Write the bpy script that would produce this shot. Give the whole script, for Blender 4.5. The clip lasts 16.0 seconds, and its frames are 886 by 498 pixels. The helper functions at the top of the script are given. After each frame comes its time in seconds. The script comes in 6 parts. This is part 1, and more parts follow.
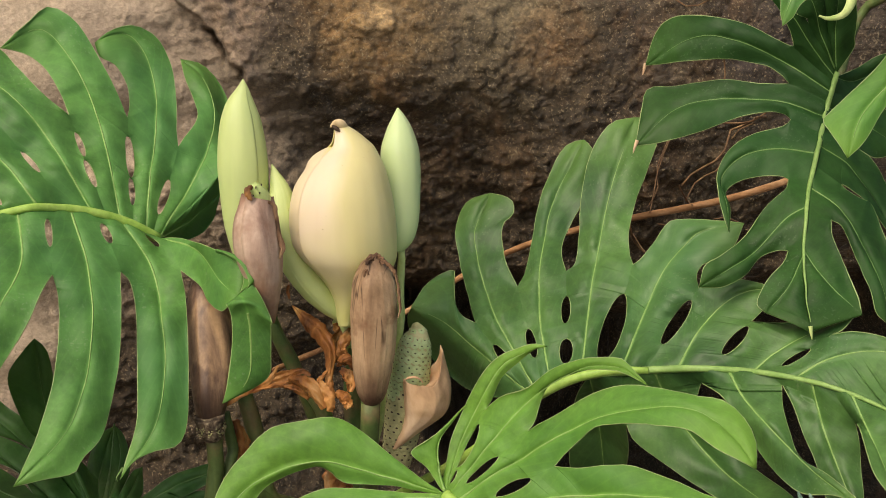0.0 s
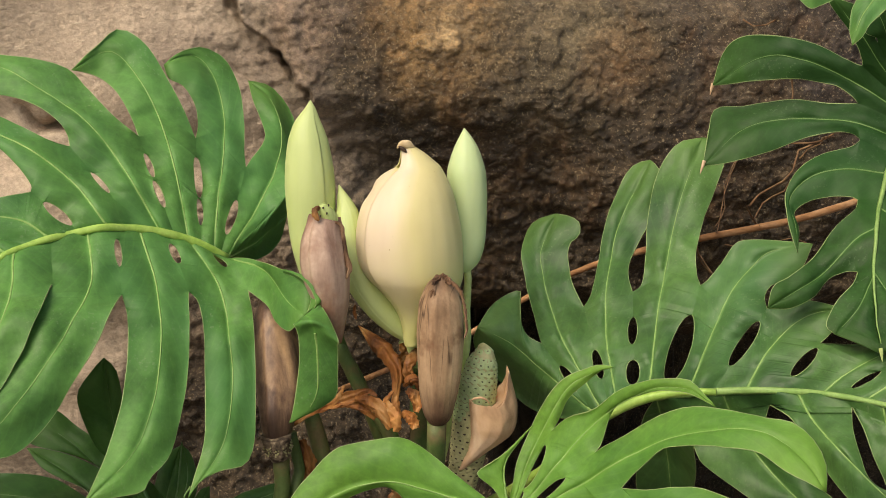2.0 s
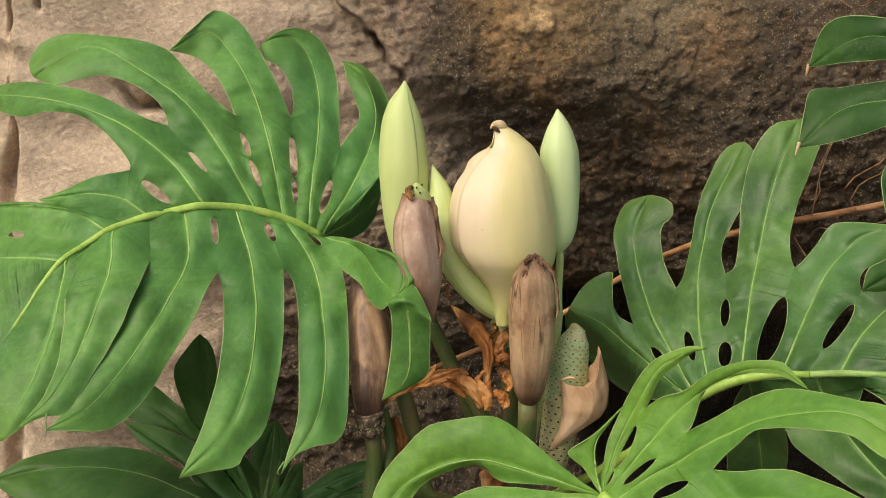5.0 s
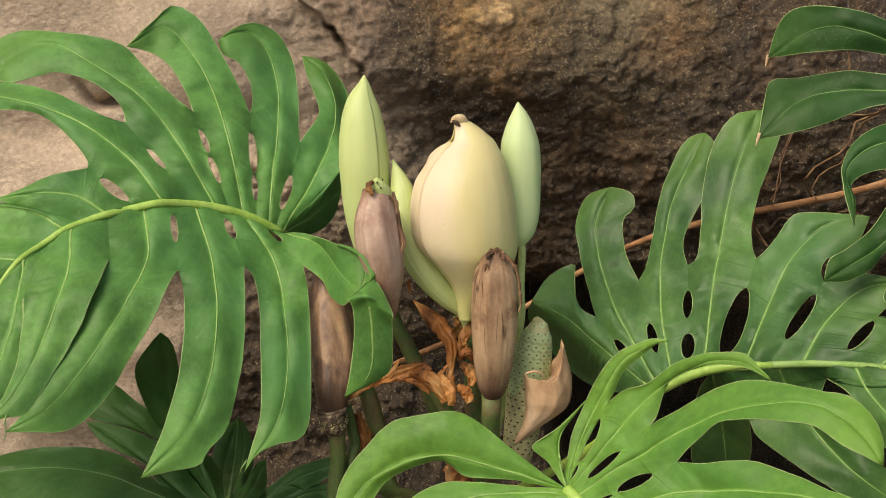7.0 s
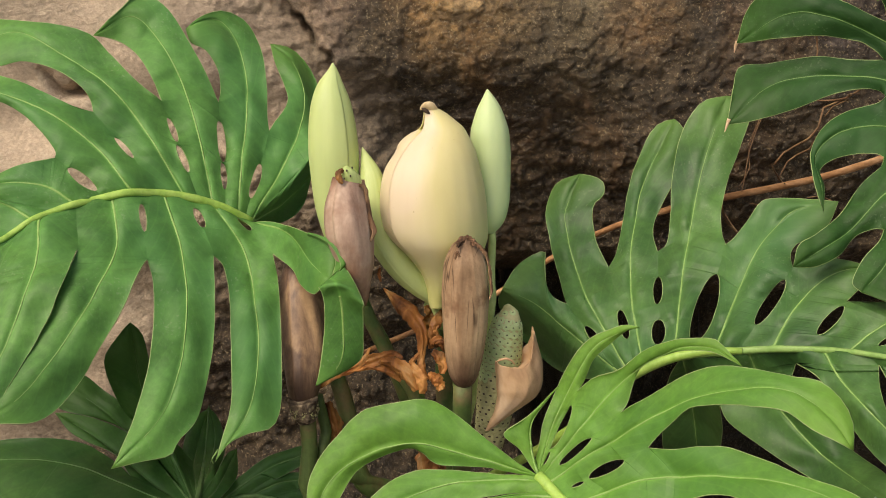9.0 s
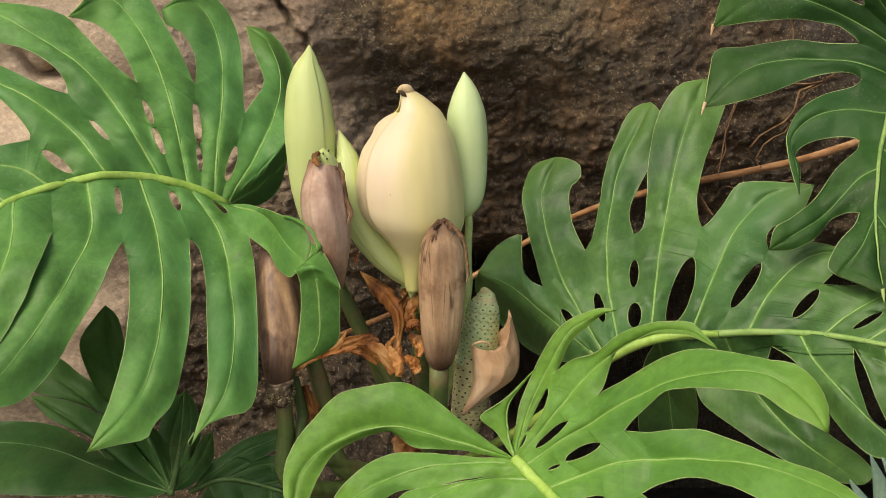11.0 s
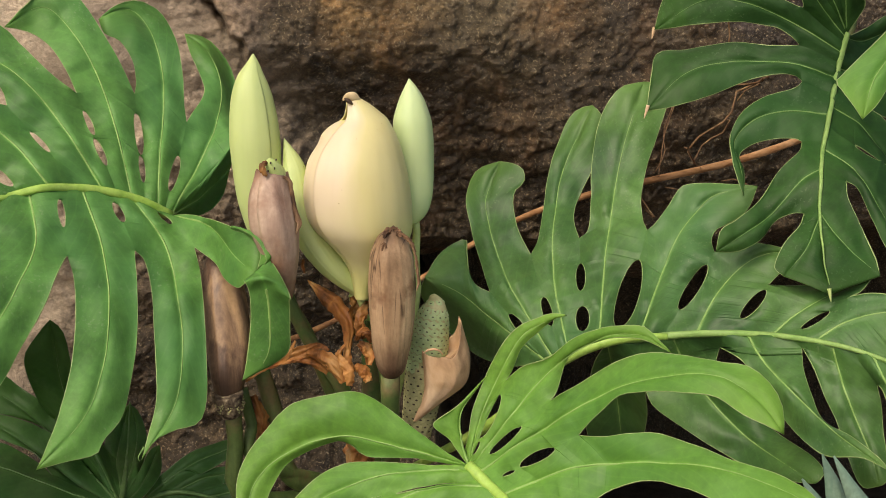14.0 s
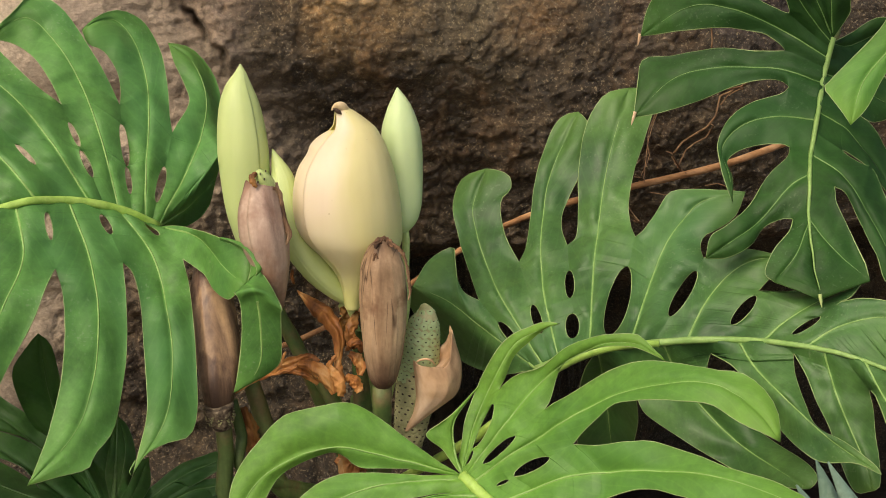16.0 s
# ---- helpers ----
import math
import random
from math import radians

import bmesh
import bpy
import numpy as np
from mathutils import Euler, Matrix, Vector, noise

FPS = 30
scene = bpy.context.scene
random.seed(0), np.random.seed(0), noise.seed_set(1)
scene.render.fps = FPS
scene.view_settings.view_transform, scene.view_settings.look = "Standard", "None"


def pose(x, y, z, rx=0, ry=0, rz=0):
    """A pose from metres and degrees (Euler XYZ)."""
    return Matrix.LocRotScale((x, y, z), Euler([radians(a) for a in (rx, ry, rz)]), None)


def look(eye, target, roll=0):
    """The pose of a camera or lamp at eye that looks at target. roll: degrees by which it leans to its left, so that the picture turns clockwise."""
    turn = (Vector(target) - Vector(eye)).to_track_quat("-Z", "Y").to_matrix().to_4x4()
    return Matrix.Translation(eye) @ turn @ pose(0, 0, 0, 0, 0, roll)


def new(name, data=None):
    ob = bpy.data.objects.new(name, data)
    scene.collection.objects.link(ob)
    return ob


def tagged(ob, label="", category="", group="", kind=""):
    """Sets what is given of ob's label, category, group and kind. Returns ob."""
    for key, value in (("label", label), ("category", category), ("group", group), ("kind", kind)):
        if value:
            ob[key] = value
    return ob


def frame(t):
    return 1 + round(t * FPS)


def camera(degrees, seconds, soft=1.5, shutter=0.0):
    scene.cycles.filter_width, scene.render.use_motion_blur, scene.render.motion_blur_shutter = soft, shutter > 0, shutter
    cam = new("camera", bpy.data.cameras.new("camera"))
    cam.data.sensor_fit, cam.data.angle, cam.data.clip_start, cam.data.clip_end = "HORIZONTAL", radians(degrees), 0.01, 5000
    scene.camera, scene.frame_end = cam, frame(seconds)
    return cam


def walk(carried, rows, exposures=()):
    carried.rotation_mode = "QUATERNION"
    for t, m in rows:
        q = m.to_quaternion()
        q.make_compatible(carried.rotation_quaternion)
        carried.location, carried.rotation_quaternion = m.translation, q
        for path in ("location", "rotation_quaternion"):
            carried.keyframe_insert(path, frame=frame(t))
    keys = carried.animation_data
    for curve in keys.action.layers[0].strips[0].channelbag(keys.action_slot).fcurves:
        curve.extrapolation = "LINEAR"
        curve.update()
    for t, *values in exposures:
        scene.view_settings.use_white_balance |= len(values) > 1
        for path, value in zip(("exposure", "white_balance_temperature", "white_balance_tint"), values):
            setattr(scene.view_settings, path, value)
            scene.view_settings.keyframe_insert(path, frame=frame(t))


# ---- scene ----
from mathutils.bvhtree import BVHTree
PATH = [
    (0.0, 0.0052, 0.0066, 1.5343, 79.998, -0.884, -4.192),
    (0.5, 0.0022, 0.0077, 1.5323, 80.203, -0.892, -3.828),
    (1.0, 0.0014, 0.0072, 1.5321, 80.233, -0.857, -3.319),
    (1.5, 0.0017, 0.0085, 1.5323, 80.389, -0.686, -2.717),
    (2.0, 0.001, 0.0064, 1.5341, 80.686, -0.591, -2.037),
    (2.5, 0.0017, 0.0023, 1.5328, 81.007, -0.5, -1.104),
    (3.0, 0.0008, -0.0015, 1.5327, 81.076, -0.474, -0.149),
    (3.5, -0.0006, -0.0039, 1.5319, 80.92, -0.585, 0.701),
    (4.0, -0.0016, -0.0044, 1.5315, 80.554, -0.58, 1.286),
    (6.5, 0.0028, 0.0025, 1.534, 79.831, -0.055, 0.376),
    (7.0, 0.0021, 0.0049, 1.534, 79.79, -0.046, -0.196),
    (7.5, 0.0027, 0.0054, 1.5329, 79.744, -0.015, -0.605),
    (8.0, 0.0008, 0.0066, 1.5324, 79.634, 0.018, -0.897),
    (8.5, 0.002, 0.0065, 1.5334, 79.494, 0.135, -1.064),
    (9.0, 0.0009, 0.0079, 1.5339, 79.354, 0.12, -1.312),
    (11.5, -0.0014, 0.0099, 1.5355, 78.682, -0.043, -2.549),
    (12.0, -0.0071, 0.0097, 1.5396, 78.737, 0.054, -3.114),
    (12.5, -0.0134, 0.0106, 1.5398, 78.718, 0.171, -3.728),
    (13.0, -0.0211, 0.0117, 1.5407, 78.59, 0.263, -4.326),
    (13.5, -0.0301, 0.0139, 1.5414, 78.589, 0.322, -4.811),
    (14.0, -0.0378, 0.0186, 1.5458, 78.602, 0.336, -5.22),
    (14.5, -0.0453, 0.0226, 1.5493, 78.591, 0.398, -5.421),
    (15.0, -0.0509, 0.0264, 1.5535, 78.531, 0.517, -5.605),
    (15.5, -0.0568, 0.0278, 1.5555, 78.524, 0.57, -5.985),
    (16.0, -0.0656, 0.0281, 1.5568, 78.545, 0.66, -6.528),
]
cam = camera(30.0, 16.0, soft=0.9)
walk(cam, [(t, pose(x, y, z, rx, ry, rz)) for t, x, y, z, rx, ry, rz in PATH], exposures=[(0.0, 0.0, 7000, 10), (16.0, 0.0, 7000, 10)])

# ---- light: bright open shade, soft sun from above and behind the viewer's left ----
SUN_EL, SUN_AZ = radians(48), radians(222)
world = bpy.data.worlds.new("sky")
scene.world = world
world.use_nodes = True
wn = world.node_tree
sky = wn.nodes.new("ShaderNodeTexSky")
sky.sky_type, sky.sun_disc = "NISHITA", False
sky.sun_elevation, sky.sun_rotation = SUN_EL, SUN_AZ
sky.air_density, sky.dust_density = 1.0, 4.0
wn.links.new(sky.outputs[0], wn.nodes["Background"].inputs[0])
wn.nodes["Background"].inputs[1].default_value = 0.16
sun = new("sun", bpy.data.lights.new("sun", "SUN"))
sun.data.energy, sun.data.angle, sun.data.color = 2.15, radians(40), (1.0, 0.90, 0.74)
to_sun = Vector((math.sin(SUN_AZ) * math.cos(SUN_EL), math.cos(SUN_AZ) * math.cos(SUN_EL), math.sin(SUN_EL)))
sun.matrix_world = look(to_sun * 10, (0, 0, 0))


# ---- materials ----
def material(name, rough=0.5, spec=0.5):
    m = bpy.data.materials.new(name)
    m.use_nodes = True
    b = m.node_tree.nodes["Principled BSDF"]
    b.inputs["Roughness"].default_value = rough
    b.inputs["Specular IOR Level"].default_value = spec
    return m, m.node_tree, b


def node(nt, kind, ins=(), **props):
    n = nt.nodes.new(kind)
    if "operation" in props:
        n.operation = props["operation"]
    if "data_type" in props:
        n.data_type, n.blend_type = props["data_type"], props["blend_type"]
    if "feature" in props:
        n.feature = props["feature"]
    if "uv_map" in props:
        n.uv_map = props["uv_map"]
    for key, v in dict(ins).items():
        if isinstance(v, bpy.types.NodeSocket):
            nt.links.new(v, n.inputs[key])
        else:
            n.inputs[key].default_value = v
    return n


def ramp(nt, fac, stops):
    n = node(nt, "ShaderNodeValToRGB", {0: fac})
    e = n.color_ramp.elements
    while len(e) < len(stops):
        e.new(0.5)
    for el, (p, c) in zip(e, stops):
        el.position, el.color = p, (*c, 1) if len(c) == 3 else c
    return n.outputs[0]


def grey(v):
    return (v, v, v)


def mix(nt, fac, a, b, blend="MIX"):
    n = node(nt, "ShaderNodeMix", data_type="RGBA", blend_type=blend)
    for k, v in ((0, fac), (6, a), (7, b)):
        if isinstance(v, bpy.types.NodeSocket):
            nt.links.new(v, n.inputs[k])
        else:
            n.inputs[k].default_value = v if k == 0 else (*v, 1)
    return n.outputs[2]


def noise_of(nt, vec, scale, detail=4.0, rough=0.55, dist=0.0):
    return node(nt, "ShaderNodeTexNoise", {"Vector": vec, "Scale": scale, "Detail": detail, "Roughness": rough, "Distortion": dist}).outputs[0]


def bump(nt, b, height, strength, distance):
    n = node(nt, "ShaderNodeBump", {"Height": height, "Strength": strength, "Distance": distance})
    nt.links.new(n.outputs[0], b.inputs["Normal"])


def where(nt, scale=(1, 1, 1)):
    g = node(nt, "ShaderNodeNewGeometry").outputs["Position"]
    return node(nt, "ShaderNodeMapping", {"Vector": g, "Scale": scale}).outputs[0]


def leaf_material(name, dark, light, rough=0.36, spots=0.5, gloss=0.5):
    """Waxy blade: mottled green, paler beside the vein, faint cross veins along each lobe, dust and pale specks."""
    m, nt, b = material(name, rough, gloss)
    p = where(nt)
    uv = node(nt, "ShaderNodeUVMap", uv_map="UVMap").outputs[0]
    big = noise_of(nt, p, 6, 3)
    mid = noise_of(nt, p, 19, 4, 0.55, 0.6)
    fine = noise_of(nt, p, 90, 5, 0.65)
    col = ramp(nt, big, [(0.34, dark), (0.66, light)])
    col = mix(nt, 0.24, col, ramp(nt, mid, [(0.30, grey(0.30)), (0.72, grey(0.72))]), "OVERLAY")
    col = mix(nt, 0.36, col, ramp(nt, fine, [(0.3, grey(0.20)), (0.72, grey(0.80))]), "OVERLAY")
    # bluish sky sheen painted on in drifting patches
    sky_sheen = ramp(nt, noise_of(nt, where(nt, (1.0, 1.0, 0.6)), 5, 2, 0.5, 0.8), [(0.42, grey(0)), (0.70, grey(0.5))])
    col = mix(nt, sky_sheen, col, tuple(c * d for c, d in zip(light, (0.82, 1.0, 1.45))))
    sep = node(nt, "ShaderNodeSeparateXYZ", {0: uv})
    across = node(nt, "ShaderNodeMath", {0: sep.outputs[1]}, operation="ABSOLUTE").outputs[0]
    halo = node(nt, "ShaderNodeMath", {0: ramp(nt, across, [(0.0, grey(0.50)), (0.10, grey(0.14)), (0.3, grey(0))]), 1: ramp(nt, sep.outputs[0], [(0.0, grey(1)), (0.85, grey(0.15))])}, operation="MULTIPLY").outputs[0]
    col = mix(nt, halo, col, tuple(min(1, c * 1.9) for c in light))
    col = mix(nt, ramp(nt, sep.outputs[0], [(0.72, grey(0)), (1.0, grey(0.45))]), col, tuple(c * d for c, d in zip(light, (1.35, 1.15, 0.9))))
    lean = node(nt, "ShaderNodeMath", {0: across, 1: -0.22, 2: sep.outputs[0]}, operation="MULTIPLY_ADD").outputs[0]
    wob = node(nt, "ShaderNodeMath", {0: mid, 1: 0.06, 2: lean}, operation="MULTIPLY_ADD").outputs[0]
    tri = node(nt, "ShaderNodeMath", {0: wob, 1: 0.042}, operation="PINGPONG").outputs[0]
    rib = node(nt, "ShaderNodeMath", {0: tri, 1: 1 / 0.042}, operation="MULTIPLY").outputs[0]
    line = ramp(nt, rib, [(0.0, grey(1.0)), (0.25, grey(0.0))])
    lf = node(nt, "ShaderNodeMath", {0: line, 1: 0.06}, operation="MULTIPLY").outputs[0]
    col = mix(nt, lf, col, tuple(min(1, c * 2.0) for c in light))
    speck = noise_of(nt, p, 260, 2, 0.5)
    patch = noise_of(nt, p, 11, 3, 0.6)
    sm = node(nt, "ShaderNodeMath", {0: ramp(nt, speck, [(0.60, grey(0)), (0.71, grey(0.8))]), 1: ramp(nt, patch, [(0.48, grey(0)), (0.66, grey(spots * 0.5))])}, operation="MULTIPLY").outputs[0]
    col = mix(nt, sm, col, (0.28, 0.36, 0.22))
    nt.links.new(col, b.inputs["Base Color"])
    rr = ramp(nt, mid, [(0.3, grey(rough - 0.06)), (0.7, grey(rough + 0.12))])
    nt.links.new(rr, b.inputs["Roughness"])
    h = node(nt, "ShaderNodeMath", {0: rib, 1: 0.05, 2: mid}, operation="MULTIPLY_ADD").outputs[0]
    h = node(nt, "ShaderNodeMath", {0: fine, 1: 0.12, 2: h}, operation="MULTIPLY_ADD").outputs[0]
    bump(nt, b, h, 0.22, 0.005)
    t = node(nt, "ShaderNodeBsdfTranslucent", {"Color": mix(nt, 1.0, col, (1.6, 1.5, 0.5), "MULTIPLY")})
    out = nt.nodes["Material Output"]
    mx = node(nt, "ShaderNodeMixShader", {0: 0.14, 1: b.outputs[0], 2: t.outputs[0]})
    nt.links.new(mx.outputs[0], out.inputs[0])
    return m


def streak_material(name, stops, scale=40, stretch=(1, 1, 0.12), rough=0.6, depth=0.003, strength=0.5, blotch=None, fine=180, grain=0.3, dark_ends=None, vary=0.0, crack=0.0, thin=0.0):
    """Lengthwise fibres over a mottled base: spathes, stalks, dry bracts and bark."""
    m, nt, b = material(name, rough, 0.3)
    p = where(nt)
    f = noise_of(nt, where(nt, stretch), scale, 5, 0.62, 0.4)
    col = ramp(nt, f, stops)
    if blotch:
        col = mix(nt, ramp(nt, noise_of(nt, p, blotch[0], 4, 0.6), [(blotch[1], grey(0)), (blotch[2], grey(0.85))]), col, blotch[3])
    if dark_ends:
        # browned ends with frayed limits, which also carry painted shade
        u = node(nt, "ShaderNodeSeparateXYZ", {0: node(nt, "ShaderNodeUVMap", uv_map="UVMap").outputs[0]}).outputs[0]
        w = node(nt, "ShaderNodeMath", {0: f, 1: dark_ends[2], 2: u}, operation="MULTIPLY_ADD").outputs[0]
        w = node(nt, "ShaderNodeMath", {0: w, 1: dark_ends[2] * 0.5}, operation="SUBTRACT").outputs[0]
        col = mix(nt, ramp(nt, w, [(0.0, grey(0.95)), (dark_ends[0], grey(0)), (dark_ends[1], grey(0)), (1.0, grey(0.8))]), col, dark_ends[3])
    if crack:
        # fine dark splits that follow the fibres
        c = noise_of(nt, where(nt, (1, 1, 0.12)), scale * 2.2, 2, 0.5, 0.3)
        edge = ramp(nt, c, [(0.480, grey(0)), (0.500, grey(crack)), (0.520, grey(0))])
        gate = ramp(nt, noise_of(nt, p, 26, 2), [(0.40, grey(0)), (0.52, grey(1))])
        col = mix(nt, node(nt, "ShaderNodeMath", {0: edge, 1: gate}, operation="MULTIPLY").outputs[0], col, (0.05, 0.026, 0.015))
    if vary:
        r = node(nt, "ShaderNodeObjectInfo").outputs["Random"]
        col = mix(nt, 1.0, col, ramp(nt, r, [(0.0, grey(1 - vary)), (1.0, grey(1.0))]), "MULTIPLY")
    g = noise_of(nt, p, fine, 3, 0.6)
    col = mix(nt, grain, col, ramp(nt, g, [(0.3, grey(0.3)), (0.7, grey(0.7))]), "OVERLAY")
    nt.links.new(col, b.inputs["Base Color"])
    h = node(nt, "ShaderNodeMath", {0: g, 1: 0.35, 2: f}, operation="MULTIPLY_ADD").outputs[0]
    bump(nt, b, h, strength, depth)
    if thin:
        t = node(nt, "ShaderNodeBsdfTranslucent", {"Color": col})
        mx = node(nt, "ShaderNodeMixShader", {0: thin, 1: b.outputs[0], 2: t.outputs[0]})
        nt.links.new(mx.outputs[0], nt.nodes["Material Output"].inputs[0])
    return m


def spathe_material(name, rosy, main, base, rough=0.42):
    """Fleshy sheath: greener towards its stalk, rosier along the lapped margin, faint lengthwise veins and a few freckles."""
    m, nt, b = material(name, rough, 0.4)
    p = where(nt)
    uv = node(nt, "ShaderNodeSeparateXYZ", {0: node(nt, "ShaderNodeUVMap", uv_map="UVMap").outputs[0]})
    soft = noise_of(nt, p, 12, 3)
    veins = noise_of(nt, where(nt, (1, 1, 0.05)), 70, 3, 0.5)
    v = node(nt, "ShaderNodeMath", {0: soft, 1: 0.10, 2: uv.outputs[1]}, operation="MULTIPLY_ADD").outputs[0]
    u = node(nt, "ShaderNodeMath", {0: soft, 1: 0.25, 2: uv.outputs[0]}, operation="MULTIPLY_ADD").outputs[0]
    col = mix(nt, ramp(nt, v, [(0.83, grey(0)), (0.93, grey(1))]), main, rosy)
    col = mix(nt, ramp(nt, u, [(0.18, grey(0.9)), (0.62, grey(0))]), col, base)
    col = mix(nt, 0.10, col, ramp(nt, veins, [(0.35, grey(0.35)), (0.65, grey(0.65))]), "OVERLAY")
    col = mix(nt, 0.10, col, ramp(nt, soft, [(0.3, grey(0.3)), (0.7, grey(0.7))]), "OVERLAY")
    fleck = node(nt, "ShaderNodeMath", {0: ramp(nt, noise_of(nt, p, 190, 2), [(0.70, grey(0)), (0.74, grey(0.7))]), 1: ramp(nt, noise_of(nt, p, 14, 2), [(0.55, grey(0)), (0.65, grey(1))])}, operation="MULTIPLY").outputs[0]
    col = mix(nt, fleck, col, (0.30, 0.20, 0.08))
    nt.links.new(col, b.inputs["Base Color"])
    bump(nt, b, veins, 0.12, 0.0006)
    b.inputs["Subsurface Weight"].default_value = 0.15
    b.inputs["Subsurface Radius"].default_value = (1.0, 0.9, 0.4)
    b.inputs["Subsurface Scale"].default_value = 0.012
    return m


def rock_material():
    m, nt, b = material("rock", 0.75, 0.4)
    p = where(nt)
    sep = node(nt, "ShaderNodeSeparateXYZ", {0: p})
    big = noise_of(nt, p, 2.3, 5, 0.6, 0.5)
    mid = noise_of(nt, p, 9, 6, 0.65, 0.6)
    fine = noise_of(nt, p, 70, 6, 0.7)
    grit = noise_of(nt, p, 260, 3, 0.6)
    tan = ramp(nt, mid, [(0.25, (0.42, 0.325, 0.235)), (0.5, (0.52, 0.415, 0.305)), (0.75, (0.60, 0.485, 0.365))])
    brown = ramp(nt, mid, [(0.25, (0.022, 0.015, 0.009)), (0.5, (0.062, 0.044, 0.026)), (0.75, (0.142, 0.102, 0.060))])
    # damp dark boulder beside a dry pale one, with shade low down painted in
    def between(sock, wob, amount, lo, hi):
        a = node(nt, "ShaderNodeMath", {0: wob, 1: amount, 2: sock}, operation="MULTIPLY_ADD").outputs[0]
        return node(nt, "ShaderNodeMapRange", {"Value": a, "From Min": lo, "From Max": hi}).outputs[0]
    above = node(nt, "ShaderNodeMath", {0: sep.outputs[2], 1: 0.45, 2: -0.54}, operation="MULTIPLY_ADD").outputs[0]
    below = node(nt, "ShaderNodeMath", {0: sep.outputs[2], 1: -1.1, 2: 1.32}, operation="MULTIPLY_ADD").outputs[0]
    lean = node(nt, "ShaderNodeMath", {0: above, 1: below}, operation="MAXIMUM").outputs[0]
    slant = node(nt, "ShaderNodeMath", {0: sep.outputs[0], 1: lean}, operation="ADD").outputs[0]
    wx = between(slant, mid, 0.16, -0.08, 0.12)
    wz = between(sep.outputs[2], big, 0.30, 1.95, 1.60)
    wet_shade = node(nt, "ShaderNodeMath", {0: wx, 1: node(nt, "ShaderNodeMath", {0: wz, 1: 0.72, 2: 0.28}, operation="MULTIPLY_ADD").outputs[0]}, operation="MULTIPLY").outputs[0]
    col = mix(nt, wet_shade, tan, brown)

    def tone_patch(x, z, r, colour, amount):
        """A patch of another tone with a frayed outline round a place on the rock."""
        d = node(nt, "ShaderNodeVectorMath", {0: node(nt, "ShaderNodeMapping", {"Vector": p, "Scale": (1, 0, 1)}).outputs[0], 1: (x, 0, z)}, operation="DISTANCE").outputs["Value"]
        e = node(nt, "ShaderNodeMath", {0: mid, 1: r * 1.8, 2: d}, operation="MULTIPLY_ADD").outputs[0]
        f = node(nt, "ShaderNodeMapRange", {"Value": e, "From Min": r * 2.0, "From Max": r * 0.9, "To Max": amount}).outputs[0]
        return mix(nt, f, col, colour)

    col = tone_patch(-0.27, 1.35, 0.16, (0.28, 0.215, 0.165), 0.75)
    # three darker brown patches low on the pale side
    col = tone_patch(-0.24, 0.86, 0.17, (0.055, 0.038, 0.024), 0.7)
    col = tone_patch(-0.26, 1.10, 0.16, (0.19, 0.135, 0.085), 0.75)
    col = tone_patch(-0.22, 0.97, 0.14, (0.12, 0.083, 0.052), 0.8)
    col = tone_patch(0.09, 1.46, 0.13, (0.39, 0.235, 0.095), 0.80)
    col = tone_patch(0.105, 1.455, 0.045, (0.60, 0.42, 0.22), 0.85)
    col = tone_patch(0.28, 1.45, 0.16, (0.23, 0.18, 0.105), 0.75)
    col = tone_patch(-0.12, 1.46, 0.09, (0.32, 0.225, 0.16), 0.75)
    col = tone_patch(0.36, 1.40, 0.07, (0.26, 0.145, 0.065), 0.7)
    col = tone_patch(0.51, 1.38, 0.07, (0.25, 0.20, 0.155), 0.55)
    col = tone_patch(0.46, 1.44, 0.035, (0.03, 0.022, 0.016), 0.7)
    col = tone_patch(0.74, 1.43, 0.17, (0.055, 0.042, 0.036), 0.85)
    col = tone_patch(0.66, 1.40, 0.04, (0.17, 0.135, 0.13), 0.5)
    rust = ramp(nt, noise_of(nt, where(nt, (1.0, 1.0, 0.45)), 5.0, 4, 0.6, 0.8), [(0.56, grey(0)), (0.70, grey(0.5))])
    rf = node(nt, "ShaderNodeMath", {0: rust, 1: wet_shade}, operation="MULTIPLY").outputs[0]
    col = mix(nt, rf, col, (0.20, 0.10, 0.038))
    peb = node(nt, "ShaderNodeTexVoronoi", {"Vector": node(nt, "ShaderNodeMapping", {"Vector": p, "Scale": (1, 1, 1.25)}).outputs[0], "Scale": 120.0, "Randomness": 1.0}, feature="F1").outputs["Distance"]
    peb2 = node(nt, "ShaderNodeTexVoronoi", {"Vector": p, "Scale": 46.0, "Randomness": 1.0}, feature="F1").outputs["Distance"]
    of = node(nt, "ShaderNodeMath", {0: wet_shade, 1: 0.32, 2: 0.18}, operation="MULTIPLY_ADD").outputs[0]
    clod = noise_of(nt, where(nt, (1.0, 1.0, 1.6)), 48, 6, 0.72, 0.8)
    col = mix(nt, of, col, ramp(nt, clod, [(0.30, grey(0.22)), (0.52, grey(0.5)), (0.74, grey(0.80))]), "OVERLAY")
    col = mix(nt, of, col, ramp(nt, fine, [(0.28, grey(0.16)), (0.52, grey(0.5)), (0.75, grey(0.84))]), "OVERLAY")
    col = mix(nt, of, col, ramp(nt, peb, [(0.1, grey(0.60)), (0.7, grey(0.36))]), "OVERLAY")
    # angular chips, each with its own tone and height
    warp = node(nt, "ShaderNodeVectorMath", {0: p, 1: node(nt, "ShaderNodeVectorMath", {0: node(nt, "ShaderNodeTexNoise", {"Vector": p, "Scale": 30.0, "Detail": 3.0}).outputs["Color"], 1: (0.020, 0.020, 0.014)}, operation="MULTIPLY").outputs[0]}, operation="ADD").outputs[0]
